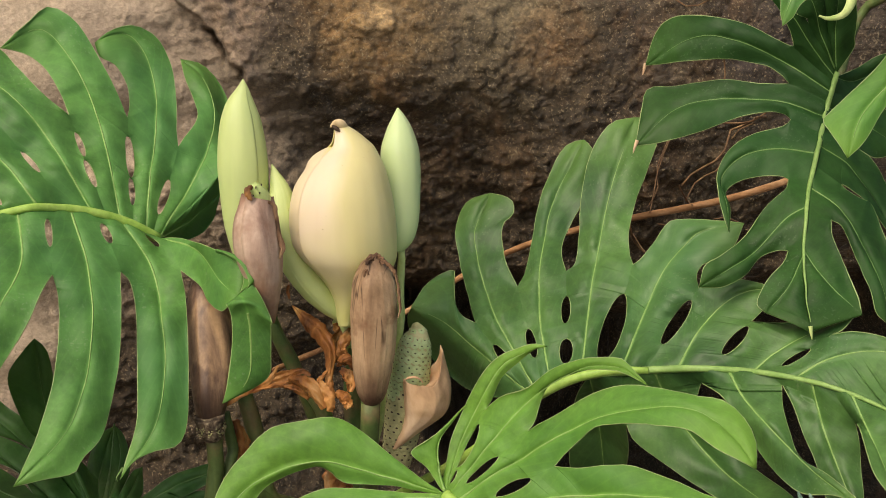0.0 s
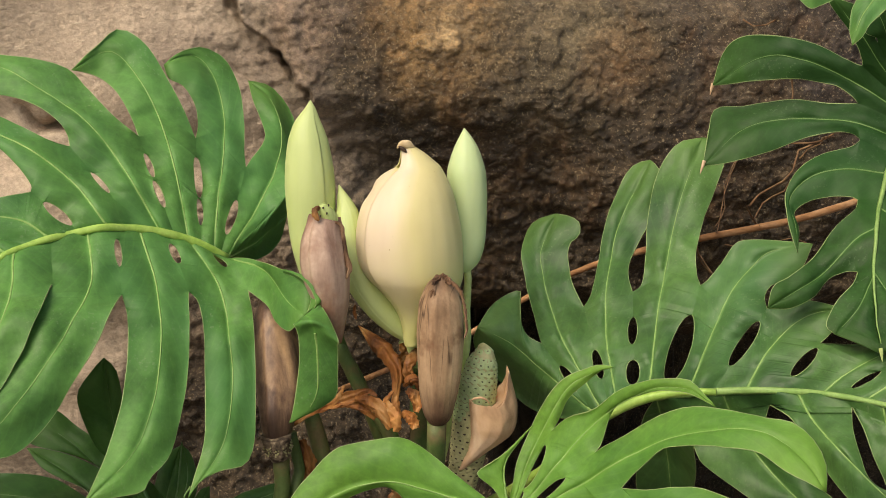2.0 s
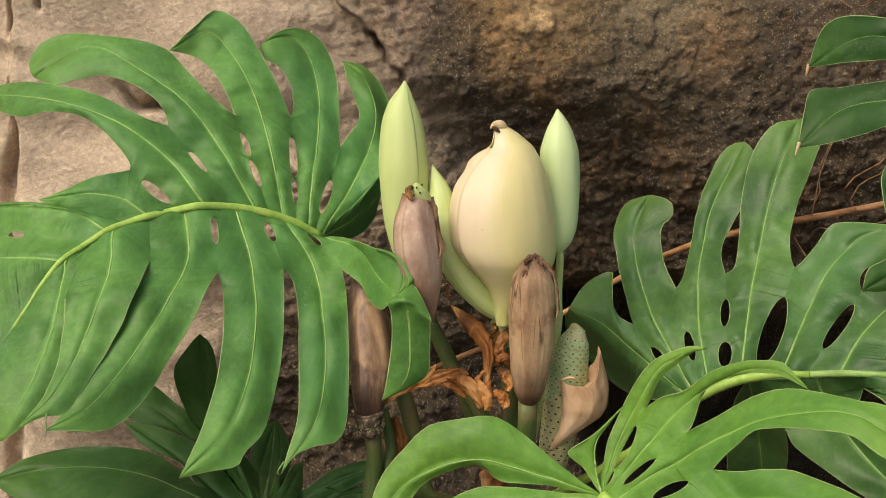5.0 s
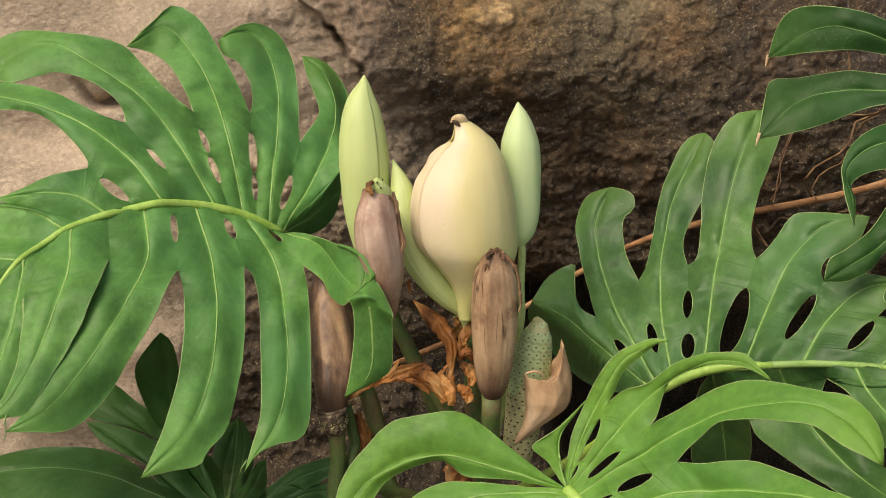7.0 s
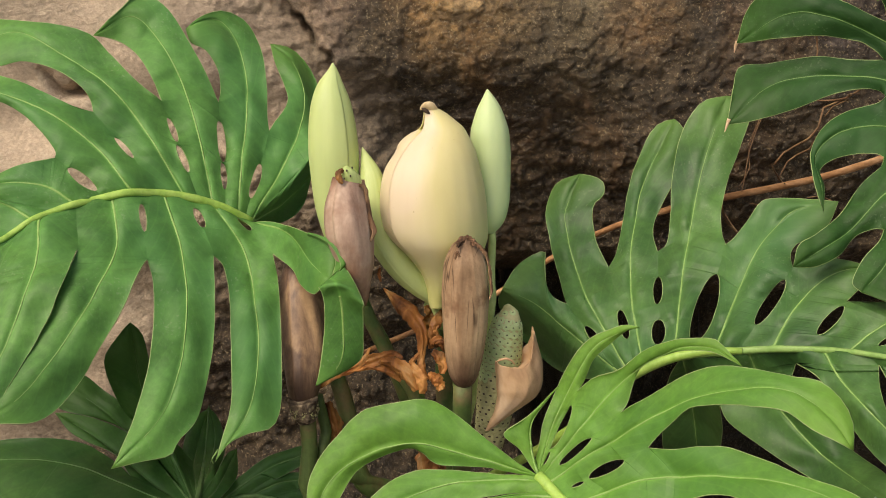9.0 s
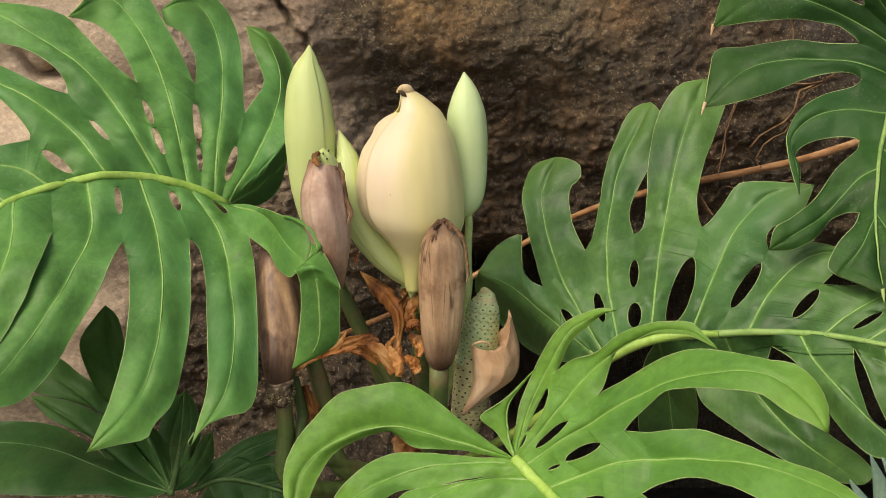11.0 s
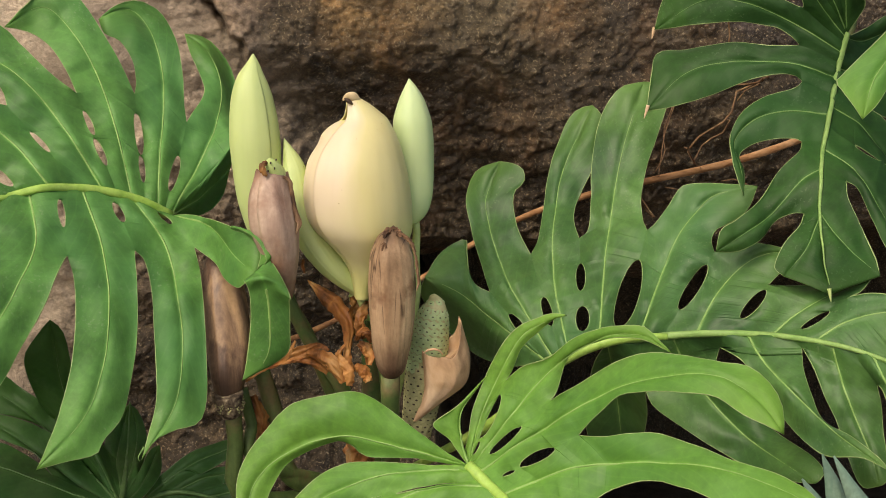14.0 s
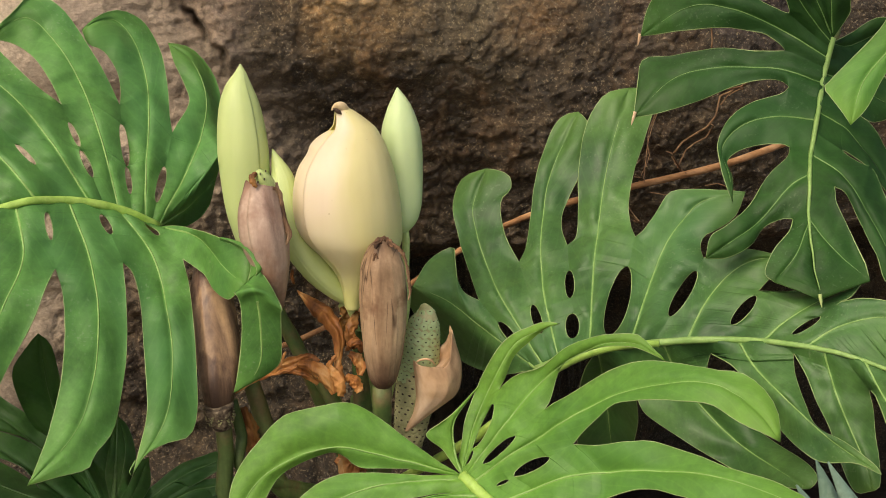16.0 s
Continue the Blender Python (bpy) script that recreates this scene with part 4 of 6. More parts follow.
# withered husks
HUSKS = "withered husks of the plant"
ob = thing("withered_spathe", "withered mauve-brown flower husk with a green stub on top", "dry husk", (-0.047, 1.815, 1.139), HUSKS)
pod("husk", [(-0.047, 1.819, 1.13), (-0.049, 1.816, 1.145), (-0.055, 1.811, 1.178), (-0.062, 1.812, 1.21), (-0.065, 1.817, 1.235), (-0.064, 1.825, 1.256), (-0.064, 1.831, 1.269)], (0.0032, 0.0088, 0.0202, 0.0272, 0.0259, 0.0221, 0.0183), HUSK_GREY, ob, overlap=0.10, start=5.3, crease=0.06, wrinkle=0.06, seed=21, ragged=0.004)
stub = pod("stub", [(-0.0573, 1.8220, 1.2638), (-0.0584, 1.8180, 1.2719), (-0.0631, 1.8140, 1.2800), (-0.0674, 1.8120, 1.2852)], (0.0105, 0.0095, 0.0080, 0.0045), STALK_PALE, ob, "pale green stub of the flower", n=18, sides=16, wrinkle=0.12)
for u, v in ((0.0, 0.0), (0.004, -0.006), (-0.003, -0.009), (0.006, 0.003)):
    q = Vector((-0.0639, 1.8030, 1.2832)) + Vector((u, 0, v))
    pod("speck", [q + Vector((0, 0.004, 0.001)), q, q - Vector((0, 0.0006, 0))], (0.0009, 0.0010, 0.0004), DARK, stub, n=6, sides=8)
part("brown_margin", sheet([(-0.0682, 1.8080, 1.2850), (-0.0731, 1.8050, 1.2805), (-0.0716, 1.8030, 1.2741), (-0.0682, 1.8030, 1.2704)], (0.0022, 0.0036, 0.0034, 0.0015), 0.6, n=30, ragged=0.5, seed=4, crumple=0.4, thick=0.0006), DRY, ob, "browned torn margin of the husk")
part("brown_margin", sheet([(-0.0507, 1.8080, 1.2676), (-0.0440, 1.8120, 1.2634), (-0.0417, 1.8120, 1.2489), (-0.0388, 1.8060, 1.2298), (-0.0344, 1.8020, 1.2167), (-0.0389, 1.8000, 1.2058)], (0.0014, 0.0026, 0.0030, 0.0034, 0.0036, 0.0012), 0.5, n=40, ragged=0.3, seed=6, crumple=0.25, thick=0.0008, face=(0.55, -0.8, 0.1)), HUSK_CRUST, ob, "browned torn margin of the husk")
ob = thing("withered_spathe", "large withered brown flower husk on a scarred stalk", "dry husk", (-0.121, 1.863, 0.992), HUSKS)
pod("husk", [(-0.12, 1.875, 0.999), (-0.121, 1.877, 1.01), (-0.121, 1.881, 1.032), (-0.121, 1.898, 1.065), (-0.124, 1.916, 1.109), (-0.128, 1.932, 1.14), (-0.135, 1.947, 1.164)], (0.0145, 0.0178, 0.0225, 0.0271, 0.0264, 0.0231, 0.0079), HUSK_DARK, ob, overlap=0.10, start=5.2, crease=0.06, wrinkle=0.05, seed=31)
knobs = bmesh.new()
cz = Vector((-0.119, 1.87, 0.996))
for k in range(260):
    a, q = random.uniform(0, 2 * math.pi), random.uniform(-1, 1)
    r = 0.0172 - 0.003 * abs(q)
    m = Matrix.Translation(cz + Vector((r * math.cos(a), r * math.sin(a), 0.010 * q))) @ Matrix.Diagonal((*[random.uniform(0.0006, 0.0014) for _ in range(3)], 1))
    bmesh.ops.create_icosphere(knobs, subdivisions=1, radius=1.0, matrix=m)
for k, f in enumerate(knobs.faces):
    f.material_index = (k // 20) % 3 % 2
collar = pod("collar", [(-0.116, 1.872, 0.98), (-0.119, 1.87, 0.994), (-0.121, 1.866, 1.009)], (0.0112, 0.0158, 0.0165), SCAR, ob, "mottled grey-brown scarred collar", n=16, sides=30, wrinkle=0.22, seed=2)
tagged(part("knobs", knobs, [CONE_TAN, SCAR], collar, "rough speckled scars on the collar"), kind="stuff")
pod("stalk", [tuple(HUB)] + [(-0.104, 1.885, 0.875), (-0.114, 1.877, 0.947), (-0.116, 1.874, 0.989)], (0.0099, 0.0099, 0.0092, 0.0099), STALK, ob, n=16, sides=16)
ob = thing("withered_spathe", "upright withered brown husk with a ragged dark rim", "dry husk", (0.065, 1.797, 1.04), HUSKS)
pod("husk", [(0.0630, 1.7970, 1.0397), (0.0642, 1.7970, 1.0462), (0.0642, 1.7970, 1.0567), (0.0649, 1.7970, 1.0814), (0.0658, 1.7970, 1.1092), (0.0661, 1.7970, 1.1477), (0.0655, 1.7970, 1.1809), (0.0661, 1.7970, 1.1954), (0.0661, 1.7970, 1.2030), (0.0673, 1.7970, 1.2081)], (0.0061, 0.0129, 0.0172, 0.0224, 0.0255, 0.0267, 0.0240, 0.0190, 0.0147, 0.0086), HUSK, ob, n=110, sides=96, overlap=0.05, start=5.4, crease=0.05, wrinkle=0.05, seed=41, ragged=0.004, level=True)
for k, (line, wide) in enumerate((
    ([(0.0561, 1.7720, 1.2039), (0.0594, 1.7850, 1.2075), (0.0650, 1.7900, 1.2095), (0.0719, 1.7900, 1.2080), (0.0747, 1.7750, 1.2042)], (0.0012, 0.0034, 0.0042, 0.0034, 0.0012)),
    ([(0.0716, 1.7820, 1.2084), (0.0793, 1.7780, 1.2046), (0.0860, 1.7760, 1.1975), (0.0906, 1.7780, 1.1866)], (0.0014, 0.0022, 0.0022, 0.0012)),
    ([(0.0879, 1.7750, 1.1922), (0.0915, 1.7770, 1.1793), (0.0925, 1.7770, 1.1668), (0.0940, 1.7770, 1.1543), (0.0915, 1.7750, 1.1447)], (0.0008, 0.0016, 0.0018, 0.0016, 0.0006)),
    ([(0.0587, 1.7640, 1.1945), (0.0559, 1.7660, 1.1991), (0.0534, 1.7630, 1.1923)], (0.0010, 0.0020, 0.0008)),
)):
    part("crust", sheet(line, wide, 0.5, n=46, cols=11, ragged=0.6, seed=k * 5 + 2, crumple=0.6, thick=0.0006, face=(0.3 if k else 0.0, -1, 0.1)), HUSK_CRUST, ob, "ragged dark rim of the husk")
pod("stalk", [tuple(HUB)] + [(0.061, 1.809, 0.924), (0.062, 1.808, 0.978), (0.063, 1.798, 1.043)], (0.0109, 0.0109, 0.0102, 0.0109), STALK, ob, n=16, sides=16)


# ---- ripening fruit in its torn sheath ----
def fruit(pts, radii):
    ob = thing("monstera_fruit", "ripening green cone-shaped fruit, dotted, in a torn tan husk", "fruit", pts[0], HUSKS)
    pod("core", pts, radii, CONE_TAN, ob, "green core of the fruit", n=60, sides=32)
    c = curve_at(pts, 60)
    rad = profile(pts, radii, 60)
    long = float(np.linalg.norm(np.diff(c, axis=0), axis=1).sum())
    g = np.linspace(0, 1, 60)
    t, _, _ = frames(c)
    root = np.array(pts[0])
    rows, around = 21, 17
    for i in range(rows):
        s = (i + 0.5) / rows * 0.985
        k = min(58, int(s * 59))
        p, tg = c[k], t[k]
        r = float(np.interp(s, g, rad))
        slope = float(np.interp(s + 0.02, g, rad) - np.interp(s - 0.02, g, rad)) / (0.04 * long)
        side = np.cross(tg, (0, 1, 0))
        side /= np.linalg.norm(side)
        front = np.cross(side, tg)
        m = max(5, int(round(around * r / max(radii))))
        size = 2 * math.pi * r / m * 0.62
        for j in range(m):
            th = 2 * math.pi * (j + 0.5 * (i % 2)) / m
            nrm = math.cos(th) * side + math.sin(th) * front - tg * slope
            nrm /= np.linalg.norm(nrm)
            tan = np.cross(nrm, tg)
            up = np.cross(tan, nrm)
            o = p + r * (math.cos(th) * side + math.sin(th) * front) + nrm * size * (0.05 + 0.12 * min(1.0, abs(slope)))
            bm = bmesh.new()
            sway = np.arange(6) * math.pi / 3 + math.pi / 6
            ring = [bm.verts.new(o - root + size * (math.cos(w) * tan + math.sin(w) * up)) for w in sway]
            top = [bm.verts.new(o - root + nrm * size * 0.09 + 0.90 * size * (math.cos(w) * tan + math.sin(w) * up)) for w in sway]
            for q in range(6):
                bm.faces.new((ring[q], ring[(q + 1) % 6], top[(q + 1) % 6], top[q]))
            bm.faces.new(top)
            cen = o - root + nrm * size * 0.12
            tanned = s < 0.52 + 0.06 * math.sin(th * 3)
            big = 1.35 if tanned else 1.0
            dot = [bm.verts.new(cen + 0.22 * big * size * (1.1 * math.cos(w) * tan + 0.7 * math.sin(w) * up)) for w in sway]
            rim = [bm.verts.new(cen - nrm * size * 0.1 + 0.25 * big * size * (1.1 * math.cos(w) * tan + 0.7 * math.sin(w) * up)) for w in sway]
            bm.faces.new(dot).material_index = 1
            for q in range(6):
                bm.faces.new((rim[q], rim[(q + 1) % 6], dot[(q + 1) % 6], dot[q])).material_index = 1
            link("scale", bm, [CONE_TAN if tanned else CONE, DARK], ob, smooth=False)
    return ob


fr = fruit([(0.0940, 1.8420, 0.9568), (0.0978, 1.8420, 0.9805), (0.1016, 1.8420, 1.0041), (0.1060, 1.8420, 1.0396), (0.1104, 1.8420, 1.0710), (0.1145, 1.8420, 1.0975), (0.1167, 1.8420, 1.1126), (0.1153, 1.8420, 1.1205), (0.1140, 1.8420, 1.1239)], (0.0151, 0.0183, 0.0208, 0.0227, 0.0220, 0.0186, 0.0138, 0.0088, 0.0031))
cup = pod("torn_husk", [(0.0924, 1.8260, 0.9807), (0.0994, 1.8244, 0.9905), (0.1109, 1.8229, 1.0042), (0.1236, 1.8213, 1.0212), (0.1279, 1.8197, 1.0322), (0.1296, 1.8181, 1.0459), (0.1275, 1.8166, 1.0562), (0.1261, 1.8150, 1.0645)], (0.0031, 0.0069, 0.0125, 0.0218, 0.0267, 0.0286, 0.0279, 0.0261), HUSK_PINK, fr, "torn tan husk wrapped round the fruit", n=80, sides=96, crease=0.03, wrinkle=0.05, seed=51, ragged=0.002, level=True, mouth=lambda th: min(0.033, 0.052 * math.exp(-(((th - 3.2) / 0.75) ** 2))) + 0.010 * math.exp(-(((th - 2.2) / 0.7) ** 2)) - 0.003 * math.exp(-(((th - 4.45) / 0.45) ** 2)))
part("curled_lip", rod([(0.0992, 1.7860, 1.0705), (0.1031, 1.7820, 1.0748), (0.1108, 1.7780, 1.0772), (0.1167, 1.7780, 1.0746), (0.1201, 1.7790, 1.0705)], (0.0005, 0.0012, 0.0014, 0.0012, 0.0006), n=40, sides=10, rough=0.15), HUSK_PINK, cup, "outward curled lip of the torn husk")

# ---- dry bracts round the stalks ----
BR = "dry bracts"
for k, (line, wide) in enumerate((
    ([(-0.0260, 1.9000, 1.1320), (-0.0103, 1.8850, 1.1199), (0.0065, 1.8720, 1.1054), (0.0180, 1.8620, 1.0891), (0.0179, 1.8550, 1.0669), (0.0138, 1.8500, 1.0470)], (0.0005, 0.0045, 0.0075, 0.0055, 0.0035, 0.0015)),
    ([(0.0260, 1.8720, 1.1185), (0.0311, 1.8680, 1.1061), (0.0258, 1.8650, 1.0883), (0.0231, 1.8620, 1.0731)], (0.0045, 0.0085, 0.0070, 0.0025)),
    ([(0.0413, 1.8620, 1.1127), (0.0347, 1.8550, 1.1012), (0.0308, 1.8520, 1.0861), (0.0371, 1.8500, 1.0733)], (0.0020, 0.0055, 0.0050, 0.0020)),
    ([(0.0268, 1.8480, 1.0726), (0.0331, 1.8420, 1.0819), (0.0408, 1.8400, 1.0811), (0.0433, 1.8420, 1.0700)], (0.0015, 0.0038, 0.0038, 0.0013)),
    ([(0.0294, 1.8500, 1.0681), (0.0370, 1.8450, 1.0640), (0.0420, 1.8420, 1.0542), (0.0407, 1.8400, 1.0441)], (0.0020, 0.0045, 0.0045, 0.0020)),
    ([(0.0074, 1.8450, 1.0563), (0.0125, 1.8380, 1.0475), (0.0188, 1.8320, 1.0359), (0.0174, 1.8300, 1.0238)], (0.0020, 0.0040, 0.0050, 0.0030)),
    ([(-0.1059, 1.8900, 1.0135), (-0.0841, 1.8800, 1.0318), (-0.0655, 1.8750, 1.0437), (-0.0483, 1.8700, 1.0556), (-0.0418, 1.8720, 1.0671)], (0.0015, 0.0035, 0.0050, 0.0045, 0.0010)),
    ([(-0.0707, 1.8720, 1.0392), (-0.0496, 1.8660, 1.0500), (-0.0287, 1.8620, 1.0575), (-0.0144, 1.8580, 1.0638), (-0.0041, 1.8550, 1.0591)], (0.0015, 0.0040, 0.0055, 0.0035, 0.0010)),
    ([(-0.0287, 1.8600, 1.0554), (-0.0106, 1.8500, 1.0525), (0.0022, 1.8430, 1.0436), (0.0123, 1.8360, 1.0256)], (0.0025, 0.0055, 0.0065, 0.0030)),
    ([(-0.0577, 1.8720, 1.0404), (-0.0393, 1.8660, 1.0464), (-0.0211, 1.8600, 1.0433), (-0.0056, 1.8550, 1.0325)], (0.0015, 0.0030, 0.0035, 0.0020)),
    ([(-0.0303, 1.9100, 1.1549), (-0.0315, 1.9120, 1.1464), (-0.0295, 1.9130, 1.1368)], (0.0008, 0.0020, 0.0010)),
    ([(0.0254, 1.8450, 1.0429), (0.0355, 1.8400, 1.0362), (0.0405, 1.8350, 1.0256)], (0.0025, 0.0050, 0.0030)),
    ([(0.0204, 1.8560, 1.0667), (0.0177, 1.8500, 1.0523), (0.0228, 1.8450, 1.0350)], (0.0015, 0.0030, 0.0020)),
    ([(0.0371, 1.8480, 1.1002), (0.0332, 1.8420, 1.0938), (0.0388, 1.8420, 1.0858)], (0.0010, 0.0025, 0.0010)),
    ([(-0.0003, 1.8500, 1.0498), (0.0074, 1.8450, 1.0590), (0.0139, 1.8480, 1.0661)], (0.0008, 0.0023, 0.0013)),
    ([(-0.082, 1.916, 0.928), (-0.086, 1.912, 0.965), (-0.094, 1.906, 0.994)], (0.0053, 0.0066, 0.0026)),
    ([(0.01, 1.815, 0.958), (0.025, 1.802, 0.949), (0.041, 1.804, 0.958), (0.06, 1.802, 0.948)], (0.0052, 0.0103, 0.0090, 0.0032)),
    ([(0.023, 1.817, 0.971), (0.019, 1.802, 0.949), (0.035, 1.801, 0.941)], (0.0052, 0.0078, 0.0039)),
)):
    ob = thing("dry_bract", "curled orange-brown dry papery bract at the stalk", "dry bract", line[0], BR)
    part("strip", sheet(line, [w * 1.5 for w in wide], (0.8, -0.5, 0.9)[k % 3], face=(0.8 * math.sin(k * 2.3), -0.8, 0.35 * math.cos(k * 1.7)), n=36, cols=19, seed=k * 3 + 1, ragged=0.35, thick=0.0003, crumple=0.45), DRY, ob)

# ---- stem, stalks, vine stem and rootlets ----
ob = thing("plant_stem", "thick ringed green-brown climbing plant stem in the shade", "plant stem", (HUB.x, HUB.y + 0.02, 0.0))
part("stem", rod([(HUB.x - 0.05, HUB.y + 0.10, -0.04), (HUB.x + 0.02, HUB.y + 0.06, 0.35), HUB + Vector((0, 0.02, 0)), HUB + Vector((0.01, 0.05, 0.12))], (0.035, 0.032, 0.03, 0.02), n=60, sides=16, rough=0.06), STALK, ob)
for label, line, wide in (
    ("thick green leaf stalk rising between the husks", [(-0.048, 1.929, 0.882), (-0.066, 1.931, 0.952), (-0.083, 1.932, 1.015), (-0.099, 1.937, 1.049)], (0.0130, 0.0123, 0.0109, 0.0095)),
    ("green flower stalk with brown scars", [(0.034, 1.913, 0.91), (0.013, 1.927, 0.99), (-0.025, 1.927, 1.052), (-0.053, 1.926, 1.108)], (0.0102, 0.0102, 0.0089, 0.0075)),
    ("short green stalk under the cream spathe", [(0.053, 1.873, 0.923), (0.046, 1.874, 0.992), (0.043, 1.873, 1.046), (0.047, 1.88, 1.085)], (0.0133, 0.0133, 0.0107, 0.0080)),
    ("green stalk beside the scarred stalk", [(-0.088, 1.892, 0.915), (-0.096, 1.901, 0.961), (-0.105, 1.897, 1.004)], (0.0081, 0.0074, 0.0061)),
    ("bright green stalk of the front leaf", [(0.178, 1.818, 0.977), (0.225, 1.81, 1.027), (0.262, 1.802, 1.055), (0.296, 1.792, 1.073), (0.339, 1.783, 1.083), (0.371, 1.773, 1.085)], (0.0056, 0.0056, 0.0062, 0.0062, 0.0056, 0.0037)),
    ("green stalk behind the hanging leaf", [(0.722, 2.105, 1.518), (0.69, 2.077, 1.476), (0.665, 2.048, 1.434), (0.644, 2.008, 1.388)], (0.0070, 0.0070, 0.0063, 0.0056)),
):
    ob = thing("leaf_stalk", label, "plant stalk", line[0], "stalks of the plant")
    part("stem", rod(([tuple(HUB)] if "hanging" not in label else [(0.75, 2.9, 1.62)]) + line, (wide[0],) + wide, n=40, sides=14, rough=0.05), VEIN if "bright" in label else STALK, ob)

ob = thing("vine_stem", "thin woody orange-brown vine stem lying across the rock", "vine stem", (0.635, 2.185, 1.244))
part("stem", rod([(1.127, 3.137, 1.202), (0.756, 2.295, 1.265), (0.648, 2.227, 1.238), (0.55, 2.211, 1.212), (0.431, 2.197, 1.191), (0.339, 2.193, 1.171), (0.26, 2.209, 1.14), (0.19, 2.244, 1.093), (0.12, 2.256, 1.044), (0.033, 2.25, 1.006), (-0.03, 2.245, 0.98), (-0.07, 2.651, 0.865)], (0.0038, 0.0054, 0.0058, 0.0054, 0.0054, 0.0050, 0.0046, 0.0038, 0.0038, 0.0038, 0.0035), n=90, sides=10, rough=0.12), BARK, ob)
for line, w in (
    ([(0.506, 2.246, 1.228), (0.52, 2.249, 1.245), (0.545, 2.252, 1.258), (0.563, 2.254, 1.271), (0.57, 2.257, 1.29), (0.58, 2.281, 1.303), (0.601, 2.282, 1.31), (0.621, 2.284, 1.321), (0.889, 3.143, 1.237)], 3.4),
    ([(0.516, 2.263, 1.205), (0.537, 2.289, 1.229), (0.565, 2.292, 1.244), (0.574, 2.294, 1.26), (0.788, 3.129, 1.157)], 2.6),
    ([(0.51, 2.221, 1.207), (0.497, 2.203, 1.225), (0.49, 2.194, 1.236), (0.703, 3.121, 1.108)], 2.6),
    ([(0.432, 2.237, 1.178), (0.444, 2.253, 1.147), (0.464, 2.271, 1.128), (0.638, 3.098, 0.977)], 3.0),
    ([(0.562, 2.303, 1.31), (0.597, 2.282, 1.312), (0.615, 2.263, 1.322), (0.631, 2.265, 1.337), (0.883, 3.147, 1.258)], 2.6),
    ([(0.586, 2.299, 1.287), (0.598, 2.302, 1.302), (0.619, 2.303, 1.31), (0.85, 3.141, 1.226)], 2.2),
    ([(0.575, 2.312, 1.361), (0.577, 2.316, 1.381), (0.575, 2.32, 1.404), (0.79, 3.164, 1.354)], 3.0),
    ([(0.505, 2.333, 1.481), (0.521, 2.332, 1.471), (0.541, 2.332, 1.473), (0.553, 2.333, 1.48), (0.754, 3.183, 1.46)], 2.6),
    ([(0.561, 2.28, 1.176), (0.581, 2.28, 1.179), (0.601, 2.278, 1.169), (0.826, 3.108, 1.034)], 2.0),
    ([(0.503, 2.301, 1.298), (0.487, 2.295, 1.261), (0.471, 2.266, 1.219), (0.457, 2.219, 1.194), (0.651, 3.111, 1.054)], 1.6),
    ([(0.495, 2.299, 1.286), (0.48, 2.292, 1.248), (0.476, 2.266, 1.222), (0.456, 2.241, 1.196), (0.642, 3.112, 1.061)], 1.3),
    ([(0.508, 2.266, 1.221), (0.513, 2.243, 1.208), (0.516, 2.221, 1.204), (0.733, 3.114, 1.068)], 1.8),
    ([(0.442, 2.255, 1.158), (0.453, 2.252, 1.141), (0.461, 2.251, 1.132), (0.643, 3.098, 0.977)], 2.0),
    ([(0.481, 2.279, 1.17), (0.513, 2.278, 1.165), (0.554, 2.28, 1.175), (0.782, 3.108, 1.035)], 1.6),
):
    ob = thing("rootlet", "thin wiry brown aerial root on the rock", "aerial root", line[0], "aerial roots")
    line = [tuple(np.array(q) + 0.0016 * np.array(noise.noise_vector(Vector(q) * 24))) for q in curve_at(line[:-1], 18)] + line[-1:]
    part("strand", rod(line, (w * 0.00045, w * 0.0004, w * 0.00022), n=60, sides=6, rough=0.2), ROOT, ob)

# narrow blue-green blades at the edge of the bed
for line, w in (
    ([(0.517, 1.594, 0.913), (0.512, 1.601, 0.954), (0.498, 1.609, 0.998)], 16),
    ([(0.557, 1.571, 0.907), (0.526, 1.581, 0.96), (0.503, 1.588, 1.003)], 18),
    ([(0.517, 1.591, 0.895), (0.494, 1.599, 0.943), (0.476, 1.604, 0.974)], 14),
):
    ob = thing("grass_blade", "narrow pointed blue-green blade at the edge of the leaves", "plant blade", line[0], "blue-green blades")
    part("blade", sheet(line, (0.0132, 0.0109, 0.0009), 0.4, ragged=0.0, seed=2), BLUE_GREEN, ob)

# ---- leaves ----
# broad leaf beside the buds
leaf = Leaf("broad satin mid-green split leaf with drooping lobes", [(-0.186, 1.975, 1.199), (-0.228, 1.958, 1.223), (-0.279, 1.935, 1.239), (-0.329, 1.91, 1.242), (-0.377, 1.883, 1.235), (-0.42, 1.857, 1.222), (-0.463, 1.828, 1.192), (-0.495, 1.801, 1.149), (-0.532, 1.767, 1.085), (-0.547, 1.751, 1.045)], GREEN_MID, rib=0.0055, fold=0.07, ripple=1.8)
leaf.lobe("a", [(-0.184, 1.976, 1.2), (-0.151, 2.021, 1.216), (-0.118, 2.072, 1.24)], [(-0.176, 2.004, 1.191), (-0.154, 2.058, 1.183), (-0.131, 2.092, 1.196)], [(-0.112, 2.075, 1.257)], (-0.109, 2.035, 1.28))
